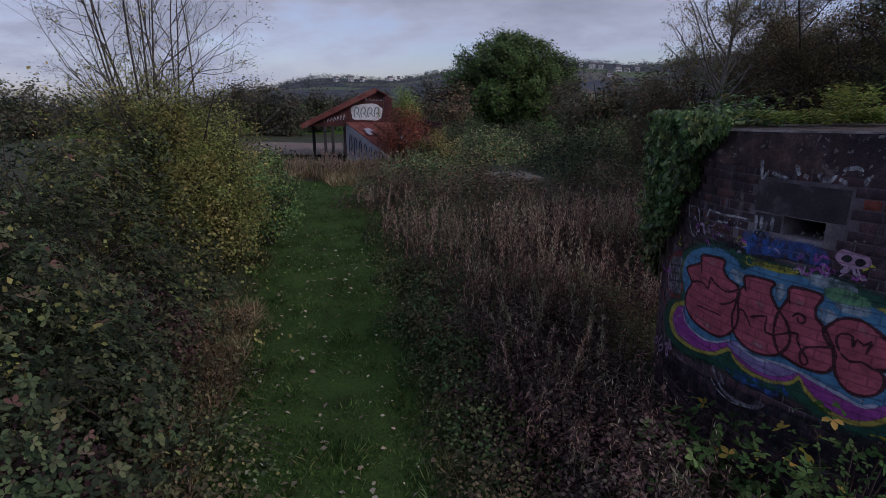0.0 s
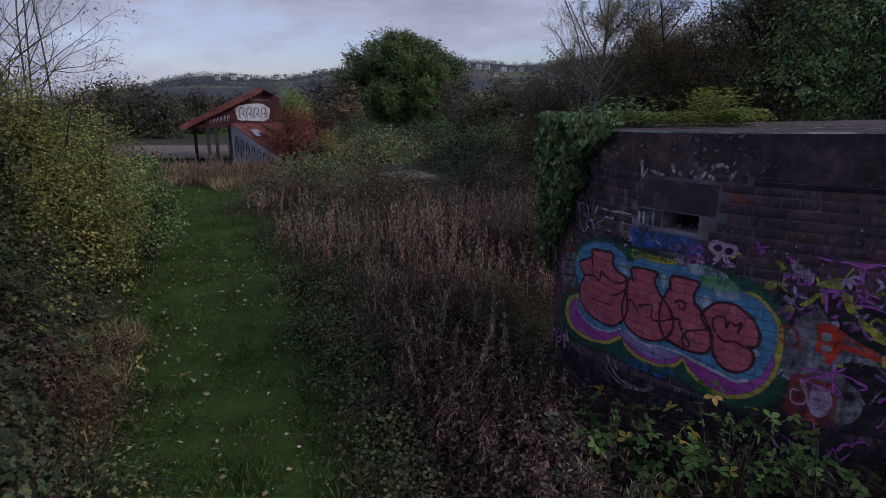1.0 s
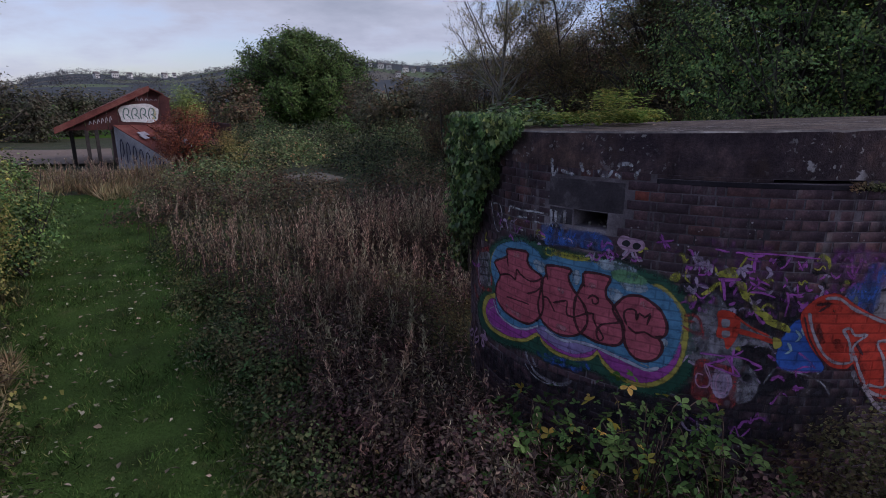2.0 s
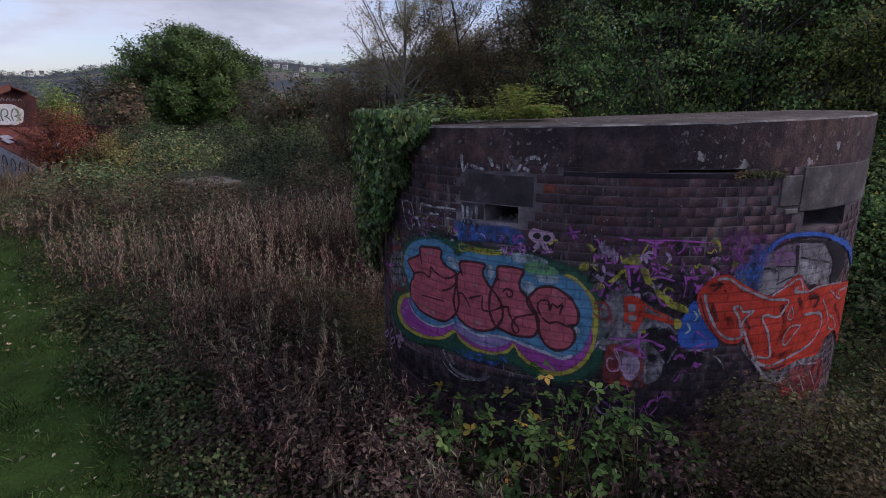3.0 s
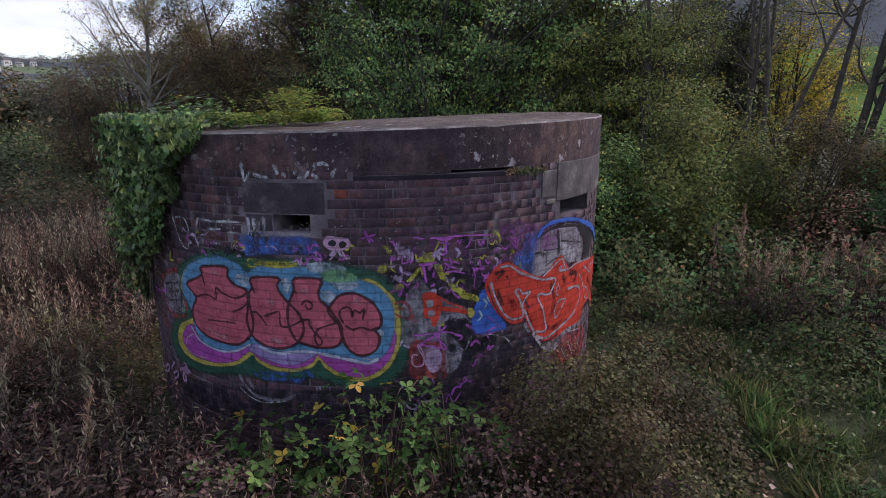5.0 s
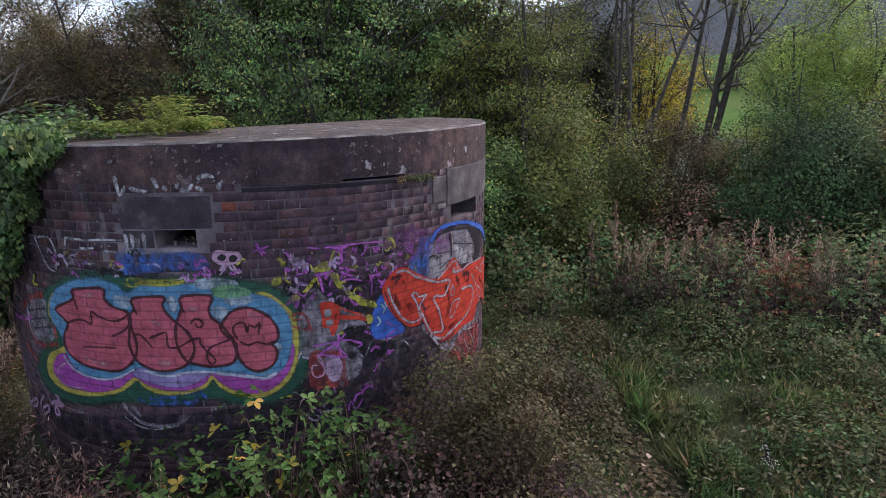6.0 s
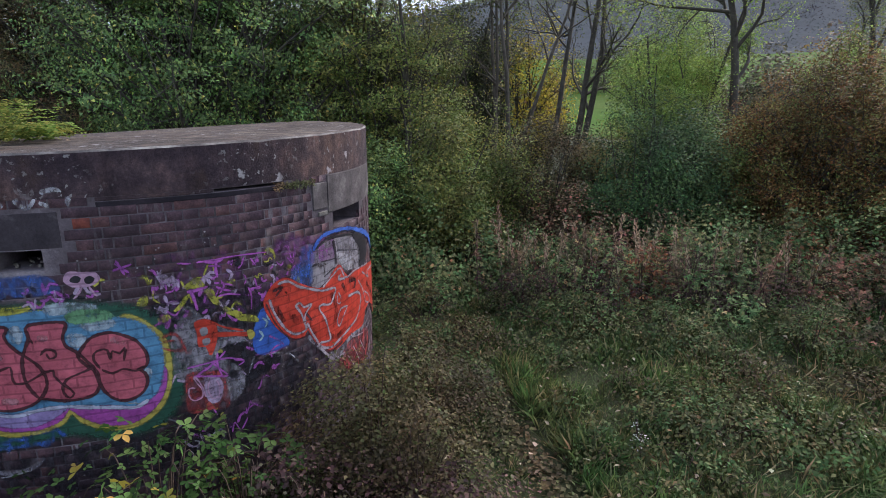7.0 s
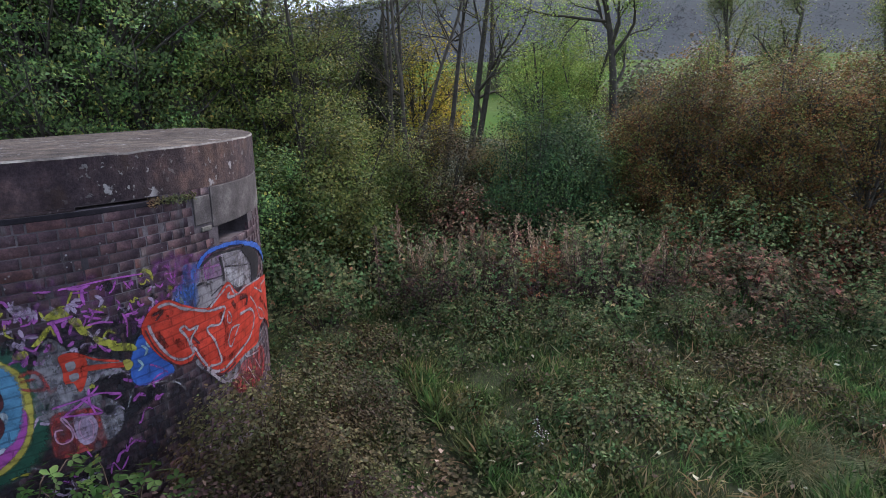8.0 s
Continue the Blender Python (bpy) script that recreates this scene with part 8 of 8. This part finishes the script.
V, F = tubes(bezier(P, P * 0.5 + tip * 0.5 + np.array([0, 0, 0.2]), tip, 5), np.linspace(0.003, 0.0008, 5)[None] * np.ones((n, 1)), 3)
stuff_part("blade_mass", mesh_np("blade_mass", V, F, M_TUSSOCK), tuss)

n = 9000
y = rng.uniform(-5.0, 2.3, n)
x = path_middle(y) + path_half(y) * rng.uniform(-1.3, 1.3, n)
grass("path_grass", "short trodden grass of the path", 86, x, y, np.full(n, 0.03), 0.085, M_PATH_GRASS, 0.8, 1.0)

# a trodden trail round the pillbox, brown with old leaves
rng = np.random.default_rng(89)
n = 2600
f, off = rng.uniform(-0.6, 1.6, n), rng.normal(0, 0.13, n)
P = np.stack([4.0 + 1.8 * f - 0.486 * off, 0.45 + 1.0 * f + 0.12 * np.sin(f * 5) + 0.874 * off, rng.uniform(0.03, 0.075, n)], -1)
V = leaves(P, rng.normal(0, 1, P.shape) * np.array([1, 1, 0.15]), np.tile(np.array([0, 0, 1.0]), (n, 1)) + rng.normal(0, 0.35, P.shape), 0.05 * rng.uniform(0.4, 1.3, n), BROADQ)
tagged(new("trail_litter", mesh_np("trail_litter", *V, M_RUSSET_GREEN)), "trodden trail covered with old brown leaves", "leaf litter", kind="stuff")

# fallen leaves
rng = np.random.default_rng(91)
n = 520
y = 2.4 + 11 * rng.uniform(0, 1, n) ** 1.2
x = path_middle(y) + path_half(y) * rng.uniform(-1.1, 1.1, n)
xr, yr = rng.uniform(2.6, 8.5, 520), rng.uniform(-6.0, 2.0, 520)
P = np.stack([np.concatenate([x, xr]), np.concatenate([y, yr]), np.concatenate([np.full(n, 0.075), rng.uniform(0.06, 0.22, 520)])], -1)
V = leaves(P, rng.normal(0, 1, P.shape) * np.array([1, 1, 0.15]), np.tile(np.array([0, 0, 1.0]), (len(P), 1)) + rng.normal(0, 0.35, P.shape), 0.075 * rng.uniform(0.35, 1.2, len(P)), LEAF)
tagged(new("fallen_leaves", mesh_np("fallen_leaves", *V, M_LITTER)), "pale fallen willow leaves lying on the grass", "leaf litter", kind="stuff")

# ---- meadow herbs and the bramble bank ----
bank = [(9.9, 2.6, 1.9, 1.4), (11.4, 0.2, 2.0, 1.3), (11.5, -2.4, 2.0, 1.3), (11.0, -5.0, 2.1, 1.35), (9.8, -7.6, 2.2, 1.35), (9.5, 0.5, 1.4, 1.0), (9.4, -1.7, 1.5, 1.0), (9.1, -4.0, 1.5, 0.95), (8.2, -6.4, 1.5, 0.95), (8.9, 3.8, 1.5, 1.0), (13.2, 1.6, 2.4, 1.5), (13.6, -1.8, 2.4, 1.5), (13.2, -5.4, 2.5, 1.6), (11.5, -8.6, 2.5, 1.6), (11.6, 3.6, 2.2, 1.3)]
for k, (x, y, r, h) in enumerate(bank):
    mound("bramble_bank", "bramble bank with green and reddish autumn leaves", "bramble", (x, y, 0), 100 + k, r, h, (M_BANK, M_BANK_RED, M_BANK)[k % 3], int((190 if x < 12 else 110) * r * r), 13, 0.056 if x < 9.6 else 0.062, 0.085, TRIFOLIATE if x < 9.7 else BROADQ, depth=0.65, canes=30, group="bramble bank", power=3.2)
for k, (x, y, r, h) in enumerate([(10.2, -3.4, 0.9, 1.25), (9.9, -5.8, 0.8, 1.2), (9.0, -0.6, 0.5, 1.0)]):
    mound("red_bramble", "patch of bramble turned red and brown", "bramble", (x, y, 0), 150 + k, r, h, M_RED, 110, 5, 0.055, 0.1, depth=0.6, canes=20, group="red bramble patches", power=2.4)
for k, (x, y, r, h) in enumerate([(8.3, 1.2, 0.7, 0.8), (8.6, 0.1, 0.8, 0.85), (8.8, -1.2, 0.8, 0.9), (8.8, -2.4, 0.7, 0.8)]):
    mound("dead_herbs", "dead purple-brown herbs before the bramble bank", "weeds", (x, y, 0), 360 + k, r, h, M_PURPLE_BROWN, int(260 * r * r), 12, 0.045, 0.07, LEAF, canes=60, group="dead herbs by the bank", power=2.4)
    stand("willowherb_stand", "stand of dead brown willowherb with pale seed fluff", (x + 0.2, y, 0), 370 + k, r, 16, h + 0.1, h + 0.5, per=10, fluff=40, group="dead willowherb")
herbs = [(5.6, 1.6), (6.6, 1.8), (7.4, 0.4), (8.1, 1.2), (7.6, -0.9), (6.4, -1.6), (7.4, -2.5), (5.2, -0.9), (7.6, -4.0), (6.2, -3.0), (6.7, -5.2), (5.4, -1.9), (6.2, 2.5), (7.4, 2.6), (8.3, -2.8), (8.2, 2.6)]
for k, (x, y) in enumerate(herbs):
    r = 0.45 + 0.12 * (k * 7 % 5)
    mound("herb_clump", "leafy green and browning herb clump in the grass", "herbs", (x, y, 0), 170 + k, r, 0.24 + 0.05 * (k * 3 % 5) + 0.05 * (x > 6.8) * 4, (M_HERB, M_RUSSET_GREEN, M_HERB, M_HERB)[k % 4], int(260 * r * r), 16, 0.046, 0.06, LEAF, canes=14, group="herbs in the meadow", power=2.4)
rng = np.random.default_rng(195)
for k in range(44):
    x, y = rng.uniform(3.2, 8.4), rng.uniform(-5.5, 1.6)
    r = rng.uniform(0.25, 0.5)
    if math.hypot(x - PX0, y - PY0) > PR + 0.5 and abs((y - 0.45) * 0.874 - (x - 4.0) * 0.486) > 0.4:
        mound("low_herb", "low leafy herb growing through the grass", "herbs", (x, y, 0), 600 + k, r, rng.uniform(0.1, 0.22), (M_HERB, M_HERB, M_RUSSET_GREEN, M_HERB, M_HERB)[k % 5], int(150 * r * r) + 8, 16, 0.042, 0.055, LEAF, canes=8, group="low herbs in the grass", power=2.0)
flower = mound("white_umbel", "small white flowering herb in the grass", "flower", (4.72, -0.2, 0.05), 190, 0.07, 0.3, M_WHITE_PETAL, 14, 7, 0.018, 0.02, LEAF, canes=6, depth=0.25)
mound("yellow_herb", "small yellowing herb in the grass", "herb", (3.72, -1.1, 0), 191, 0.14, 0.3, M_FERN, 16, 4, 0.06, 0.04, LEAF, canes=8)

# ---- scrub in the rough field ----
for k, (x, y, r, h) in enumerate([(-1.2, 17.2, 1.8, 1.1), (1.4, 17.6, 2.2, 1.2), (5, 17, 2.2, 1.3), (8, 16, 2.5, 1.5), (10, 13.5, 2.2, 1.7), (7.6, 12.6, 1.7, 1.4), (-0.6, 21, 2.4, 1.2), (6.5, 21.5, 2.5, 1.2), (-0.2, 27.5, 2.4, 1.3), (6.5, 27, 2.5, 1.2), (2.5, 32, 3, 1.5), (8, 31, 3.2, 1.7), (12, 24, 3, 2.0), (5, 38, 3.5, 1.7), (11, 37, 3.5, 1.9), (1, 42, 3.5, 1.7), (14, 30, 3.5, 2.2), (8, 45, 4, 2.0), (15, 42, 4, 2.2), (2, 50, 4, 2.0), (-10.5, 28, 3, 1.2)]):
    big = 1.0 if y < 24 else 1.5
    mound("scrub", "low green and brown scrub in the rough field", "scrub", (x, y, 0), 230 + k, r, h, (M_BROWN if k < 3 else (M_HEDGE, M_BRAMBLE, M_BANK, M_BRAMBLE)[k % 4]), 430, 15, 0.09 * big, 0.16 * big, CHIP, depth=0.6, canes=24, group="scrub in the rough field")
tree("red_bush", "red-leaved autumn dogwood bush beside the barn", "shrub", (-2.0, 28.2, 0), 260, 3.1, 1.5, 0.04, M_RED, 0.08, 6, 0.14, stems=7, limbs=60, twigs=7, spurs=3, clear=0.02, top_shell=0.5)
tree("yellow_bush", "yellow-green sapling bush beside the barn", "shrub", (-0.2, 26.5, 0), 261, 2.0, 1.0, 0.03, M_YELLOWISH, 0.07, 5, 0.12, stems=6, limbs=40, twigs=6, spurs=3, clear=0.02, top_shell=0.5)
tree("green_sapling", "young green tree behind the barn roof", "tree", (-2.6, 36.5, 0), 262, 4.2, 1.3, 0.05, M_WILLOW, 0.1, 5, 0.16, stems=3, limbs=40, twigs=6, spurs=3, clear=0.1)

# ---- trees ----


def at(az, dist, z=0.0):
    a = radians(az)
    return (math.sin(a) * dist, math.cos(a) * dist, z)


open_tree("bare_tree", "slender multi-stemmed tree, almost leafless", "tree", at(-25.0, 11.8), 5, 6.2, 0.032, M_CLIMBER, 0.036, 2, 0.07, keep=0.2, bark=M_ASH, stems=11, clear=0.22, wander=0.15, kids=(10, 6, 5), ratio=(0.46, 0.5, 0.55), foot=0.3, splay=0.17, angle=(0.5, 1.15))
for k, (az, d, h, r) in enumerate([(37.0, 20, 6.6, 2.4), (33.5, 23, 5.9, 2.4), (29.5, 25, 5.9, 2.2)]):
    tree("dark_tree", "dark olive-brown tree behind the thicket", "tree", at(az, d), 520 + k, h, r, 0.1, M_DARK_OLIVE, 0.08, 16, 0.18, kind=CHIP, stems=4, limbs=90, twigs=7, spurs=2, clear=0.02, top_shell=0.6, group="dark trees")
tree("round_tree", "large round green field tree", "tree", at(6.7, 78), 2, 12.0, 8.7, 0.45, M_FIELD_TREE, 0.3, 15, 0.3, kind=CHIP, limbs=420, twigs=6, spurs=2, clear=0.02, top_shell=0.9, twig=0.13)
for k, (az, d, h, r, mat, leaf) in enumerate([(46.5, 15.6, 8.8, 2.4, M_OAK, 0.066), (50, 13.4, 9.0, 2.8, M_OAK, 0.066), (57, 13.2, 8.5, 2.7, M_OAK, 0.066), (63, 13.4, 6.6, 2.3, M_HAZEL, 0.058), (69.5, 13.0, 6.0, 2.0, M_HAZEL, 0.055), (40.5, 16.5, 7.6, 2.0, M_DARK_OLIVE, 0.07), (54, 18, 9.5, 3.2, M_OAK, 0.09), (60, 19, 8.0, 3.0, M_OAK, 0.09)]):
    tree("broad_tree", "dense dark green broadleaf tree behind the pillbox" if mat is M_OAK else "dark olive-brown broadleaf tree" if mat is M_DARK_OLIVE else "light green hazel with small yellowing leaves", "tree", at(az, d), 10 + k, h, r, 0.12, mat, leaf, 70 if d < 17 else 26, 0.19, kind=CHIP, stems=5, limbs=130 if d < 17 else 80, twigs=7, spurs=0, clear=0.02, top_shell=0.72, flat=0.42, twig=0.27, group="trees behind the pillbox")
for k, (az, d, h, r, mat) in enumerate([(66, 10.6, 2.6, 1.2, M_OAK), (72.5, 10.8, 3.3, 1.4, M_HAZEL), (58, 10.3, 2.3, 1.1, M_OAK), (78, 12.0, 3.0, 1.3, M_HAZEL), (84.5, 13.0, 2.9, 1.3, M_SCRUB), (90, 14.0, 2.6, 1.2, M_YELLOWISH), (93, 12.6, 3.4, 1.5, M_DEEP), (96.5, 13.2, 3.1, 1.3, M_DEEP), (100, 14.0, 2.8, 1.2, M_HAZEL)]):
    tree("shrub", "leafy green shrub at the wood's edge" if mat in (M_OAK, M_HAZEL, M_DEEP) else "browning shrub at the wood's edge", "shrub", at(az, d), 330 + k, h, r, 0.03, mat, 0.055, 12, 0.11, kind=CHIP, stems=6, limbs=62, twigs=7, spurs=3, clear=0.02, top_shell=0.62, group="shrubs at the wood's edge")
for k, (az, d, h, r) in enumerate([(108.5, 14.2, 4.25, 2.1), (115, 14.0, 4.4, 2.2), (122, 13.6, 4.2, 2.2), (104, 14.6, 3.3, 1.3)]):
    tree("russet_thorn", "rounded russet hawthorn bush in autumn leaf", "shrub", at(az, d), 30 + k, h, r, 0.06, M_RUSSET, 0.05, 19, 0.11, kind=CHIP, stems=7, limbs=170, twigs=6, spurs=2, clear=0.02, top_shell=0.82, twig=0.24, group="hawthorn thicket")
for k, (az, d, h, r) in enumerate([(21.0, 27, 4.6, 2.2), (24.0, 25, 5.5, 2.4), (28.5, 24, 5.5, 2.5), (32.5, 22, 5.5, 2.4), (36, 20, 5.0, 2.0), (30, 30, 6.6, 2.6), (34.5, 27, 6.6, 2.6)]):
    tree("thorn_thicket", "dark brown thicket tree with sparse leaves", "tree", at(az, d), 40 + k, h, r, 0.08, (M_BROWN, M_BROWN, M_BROWN, M_PURPLE_BROWN)[k % 4], 0.08, 12, 0.16, kind=CHIP, stems=6, limbs=52, twigs=8, spurs=3, clear=0.02, top_shell=0.66, group="dark thicket")
open_tree("birch", "tall pale birch losing its leaves", "tree", at(25.0, 20), 52, 8.0, 0.085, M_YELLOWISH, 0.042, 5, 0.09, keep=0.8, bark=M_BARK_PALE, kind=CHIP, clear=0.2, wander=0.12, kids=(24, 8, 5), ratio=(0.52, 0.5, 0.5), angle=(0.5, 1.1))
for k, (az, d, h) in enumerate([(31.0, 24, 8.4), (35.2, 23, 8.6), (28.5, 25, 7.8), (33.2, 21, 7.8), (38.0, 22, 8.6)]):
    open_tree("thin_birch", "thin birch with drooping sparse leaves", "tree", at(az, d), 55 + k, h, 0.08, M_SCRUB, 0.052, 7, 0.12, keep=0.9, bark=M_BARK, kind=CHIP, clear=0.25, wander=0.13, kids=(16, 7, 4), ratio=(0.42, 0.5, 0.5), group="thin birches")
open_tree("ash_tree", "grey-stemmed tree with thin autumn crown", "tree", at(80.6, 17.5), 60, 11.0, 0.075, M_HAZEL, 0.06, 5, 0.16, keep=0.5, bark=M_ASH, stems=5, clear=0.3, wander=0.15, kids=(7, 6, 4), ratio=(0.34, 0.5, 0.5), foot=0.24, splay=0.12, group="stems at the field edge")
open_tree("ash_tree", "slender dark-stemmed tree with thin autumn crown", "tree", at(84.6, 18.5), 61, 11.0, 0.09, M_HAZEL, 0.06, 4, 0.16, keep=0.4, bark=M_BARK, clear=0.4, wander=0.14, kids=(8, 6, 4), ratio=(0.34, 0.5, 0.5), splay=0.03, group="stems at the field edge")
open_tree("ash_tree", "forked grey tree with thin autumn crown", "tree", at(86.6, 18.5), 62, 11.0, 0.15, M_HAZEL, 0.06, 4, 0.16, keep=0.35, bark=M_BARK, stems=2, clear=0.26, wander=0.16, kids=(9, 6, 4), ratio=(0.36, 0.5, 0.5), foot=0.08, splay=0.12, group="stems at the field edge")
open_tree("willow", "light green willow with dark contorted limbs", "tree", at(101, 17.5), 70, 8.0, 0.19, M_WILLOW, 0.06, 12, 0.2, keep=0.8, kind=CHIP, clear=0.3, wander=0.22, kids=(9, 6, 4), ratio=(0.5, 0.5, 0.5), splay=0.05)
open_tree("willow", "airy light green willow at the field's edge", "tree", at(95.5, 18.0), 71, 5.2, 0.05, M_WILLOW, 0.055, 9, 0.2, keep=0.7, kind=CHIP, stems=7, clear=0.15, wander=0.16, kids=(8, 6, 4), ratio=(0.46, 0.5, 0.5), foot=0.8, splay=0.3)
tree("willow", "light green willow sapling in the hedge", "tree", at(96, 18.5), 73, 6.5, 2.0, 0.1, M_WILLOW, 0.055, 13, 0.16, kind=CHIP, limbs=60, twigs=7, spurs=3, clear=0.05, stems=4)
tree("yellow_maple", "yellow-leaved field maple in the hedge", "tree", at(83, 22), 74, 6.6, 1.9, 0.1, M_GOLD, 0.1, 6, 0.18, limbs=60, twigs=7, spurs=3, clear=0.05, stems=3)
# added tree, leaves coloured near black for the shaded gap in the wood
tree("gap_tree", "dark tree added for the shaded gap in the wood", "tree", at(76.5, 20), 75, 7.0, 2.0, 0.12, M_GAP_DARK, 0.09, 12, 0.18, kind=CHIP, limbs=90, twigs=8, spurs=3, clear=0.02, stems=3)
for k, (az, d, h) in enumerate([(117, 22, 8.0), (124, 21, 8.2), (111, 26, 8.6)]):
    open_tree("bare_oak", "crooked half-bare oak behind the hawthorn", "tree", at(az, d), 76 + k, h, 0.22, M_WILLOW_DULL, 0.06, 12, 0.22, keep=0.85, kind=CHIP, clear=0.3, wander=0.24, kids=(9, 6, 4), ratio=(0.5, 0.5, 0.5), group="oaks behind the thicket")
# distant hedgerow trees
far_spots = [(-38, 60, 4.2, 3.0), (-35.5, 62, 5.2, 2.6), (-33, 70, 4.2, 3.2), (-30, 75, 4.4, 3.4), (-20.5, 62, 4.6, 3.0), (-18.0, 64, 5.4, 3.4), (-15.4, 60, 4.0, 2.6), (-12.5, 66, 4.2, 3.0), (-9.5, 70, 4.6, 3.2), (-6, 72, 4.4, 3.2), (-1.5, 62, 5.4, 3.2), (0.8, 56, 4.6, 2.8), (13.5, 52, 4.8, 3.0), (16.2, 48, 5.2, 3.0), (18.8, 46, 4.8, 2.8), (12.5, 66, 5.2, 3.4), (20.5, 40, 4.6, 2.6), (97, 60, 6, 3.5), (104, 42, 7, 3.6), (109, 38, 6.5, 3.4), (114, 40, 7, 3.6), (119, 36, 6.5, 3.4), (125, 38, 7, 3.6), (100, 44, 5.5, 3.0), (91, 150, 11, 6), (94, 155, 12, 6), (88, 150, 10, 6), (85, 60, 7, 3.4), (79, 40, 8, 3.4), (72, 32, 8, 3.4), (66, 28, 8.5, 3.4)]
for k, (az, d, h, r) in enumerate(far_spots):
    x, y, _ = at(az, d)
    mat = M_FAR_TREE if az < 0 else (M_FAR_TREE, M_SCRUB, M_FAR_TREE, M_BROWN)[k % 4]
    tree("hedgerow_tree", "distant brownish hedgerow tree", "tree", (x, y, float(terrain(np.array(x), np.array(y)))), 500 + k, h, r, 0.15, mat, 0.29, 11, 0.4, kind=CHIP, limbs=28, twigs=6, spurs=1, clear=0.02, stems=3, top_shell=0.6, group="distant hedgerow trees")

# ---- bricks of the pillbox ----
PITCH = 360.0 / 71
ROW, ROW0 = 0.075, 0.073


def brick_mesh(name, mat, degs, wobble):
    """One curved brick, its face just proud of the joints, with worn arrises."""
    half, h = degs / 2 - 0.075, ROW - 0.0065
    rng = np.random.default_rng(wobble)
    V, F = [], []
    for d, e in ((-half, 0.12), (0.0, 0.0), (half, -0.12)):
        for z, out in ((0.0, -0.03), (0.0, -0.002), (0.003, 0.0), (h - 0.003, 0.0), (h, -0.002), (h, -0.03)):
            inset = e if out == 0.0 else 0.0
            V.append(on_wall(d + inset * 0.5, z + rng.uniform(-0.001, 0.001), out))
    for i in (0, 6):
        F += [(i + k, i + k + 6, i + k + 7, i + k + 1) for k in range(5)]
    caps = [(5, 4, 3, 2), (5, 2, 1, 0), (12, 13, 14, 17), (14, 15, 16, 17)]
    return mesh_np(name, np.array(V), np.array(F + caps), mat)


def in_hole(d0, d1, z0, z1):
    keep_out = [(o[0] - 0.2, o[1] + 0.2, o[2] - 0.004, o[3] + 0.002) for o in OPENINGS] + [(198.7, 214.0, 2.204, 2.452), (199.0, 204.6, 2.055, 2.2), (256.2, 261.2, 2.2, 2.48), (261.0, 290.0, 2.186, 2.6), (257.4, 261.6, 2.17, 2.225), (219.0, 250.5, 2.465, 2.6)]
    return any(d1 > a + 0.4 and d0 < b - 0.4 and z1 > c + 0.02 and z0 < e - 0.02 for a, b, c, e in keep_out)


stretchers = [brick_mesh("brick", M_BRICK, PITCH, k) for k in range(3)]
headers = [brick_mesh("brick_end", M_BRICK, PITCH / 2, k) for k in range(3)]
orange = brick_mesh("brick_orange", M_ORANGE_BRICK, PITCH / 2, 9)
rest_v, rest_f, rest_n = [], [], 0
rng = np.random.default_rng(12)
for row in range(0, 33):
    z = ROW0 + ROW * row
    step = PITCH if row % 2 else PITCH / 2
    d = 156.0
    while d < 306:
        if not in_hole(d - step / 2, d + step / 2, z, z + ROW) and z + ROW < 2.56:
            near = 212 < d < 282 and z > 1.64
            kind = (stretchers if row % 2 else headers)[rng.integers(0, 3)]
            if abs(d - 216.6) < step * 0.5 and abs(z + ROW / 2 - 2.36) < ROW * 0.5:
                kind = orange
            push = rng.uniform(-0.003, 0.001)
            z_off = rng.uniform(-0.0015, 0.0015)
            if near:
                ob = part("brick", kind, pillbox)
                ob.location = (math.cos(radians(d)) * push, math.sin(radians(d)) * push, z + 0.0045 + z_off)
                ob.rotation_euler = (0, 0, radians(d + rng.uniform(-0.05, 0.05)))
            else:
                v = np.empty(len(kind.vertices) * 3)
                kind.vertices.foreach_get("co", v)
                v = v.reshape(-1, 3)
                c, s = math.cos(radians(d)), math.sin(radians(d))
                rest_v.append(np.stack([v[:, 0] * c - v[:, 1] * s + c * push, v[:, 0] * s + v[:, 1] * c + s * push, v[:, 2] + z + 0.0045], -1))
                for p in kind.polygons:
                    rest_f.append([i + rest_n for i in p.vertices])
                rest_n += len(v)
        d += step
tagged(part("brickwork", mesh_np("brickwork", np.concatenate(rest_v), np.array(rest_f), M_BRICK_REST), pillbox), kind="stuff")
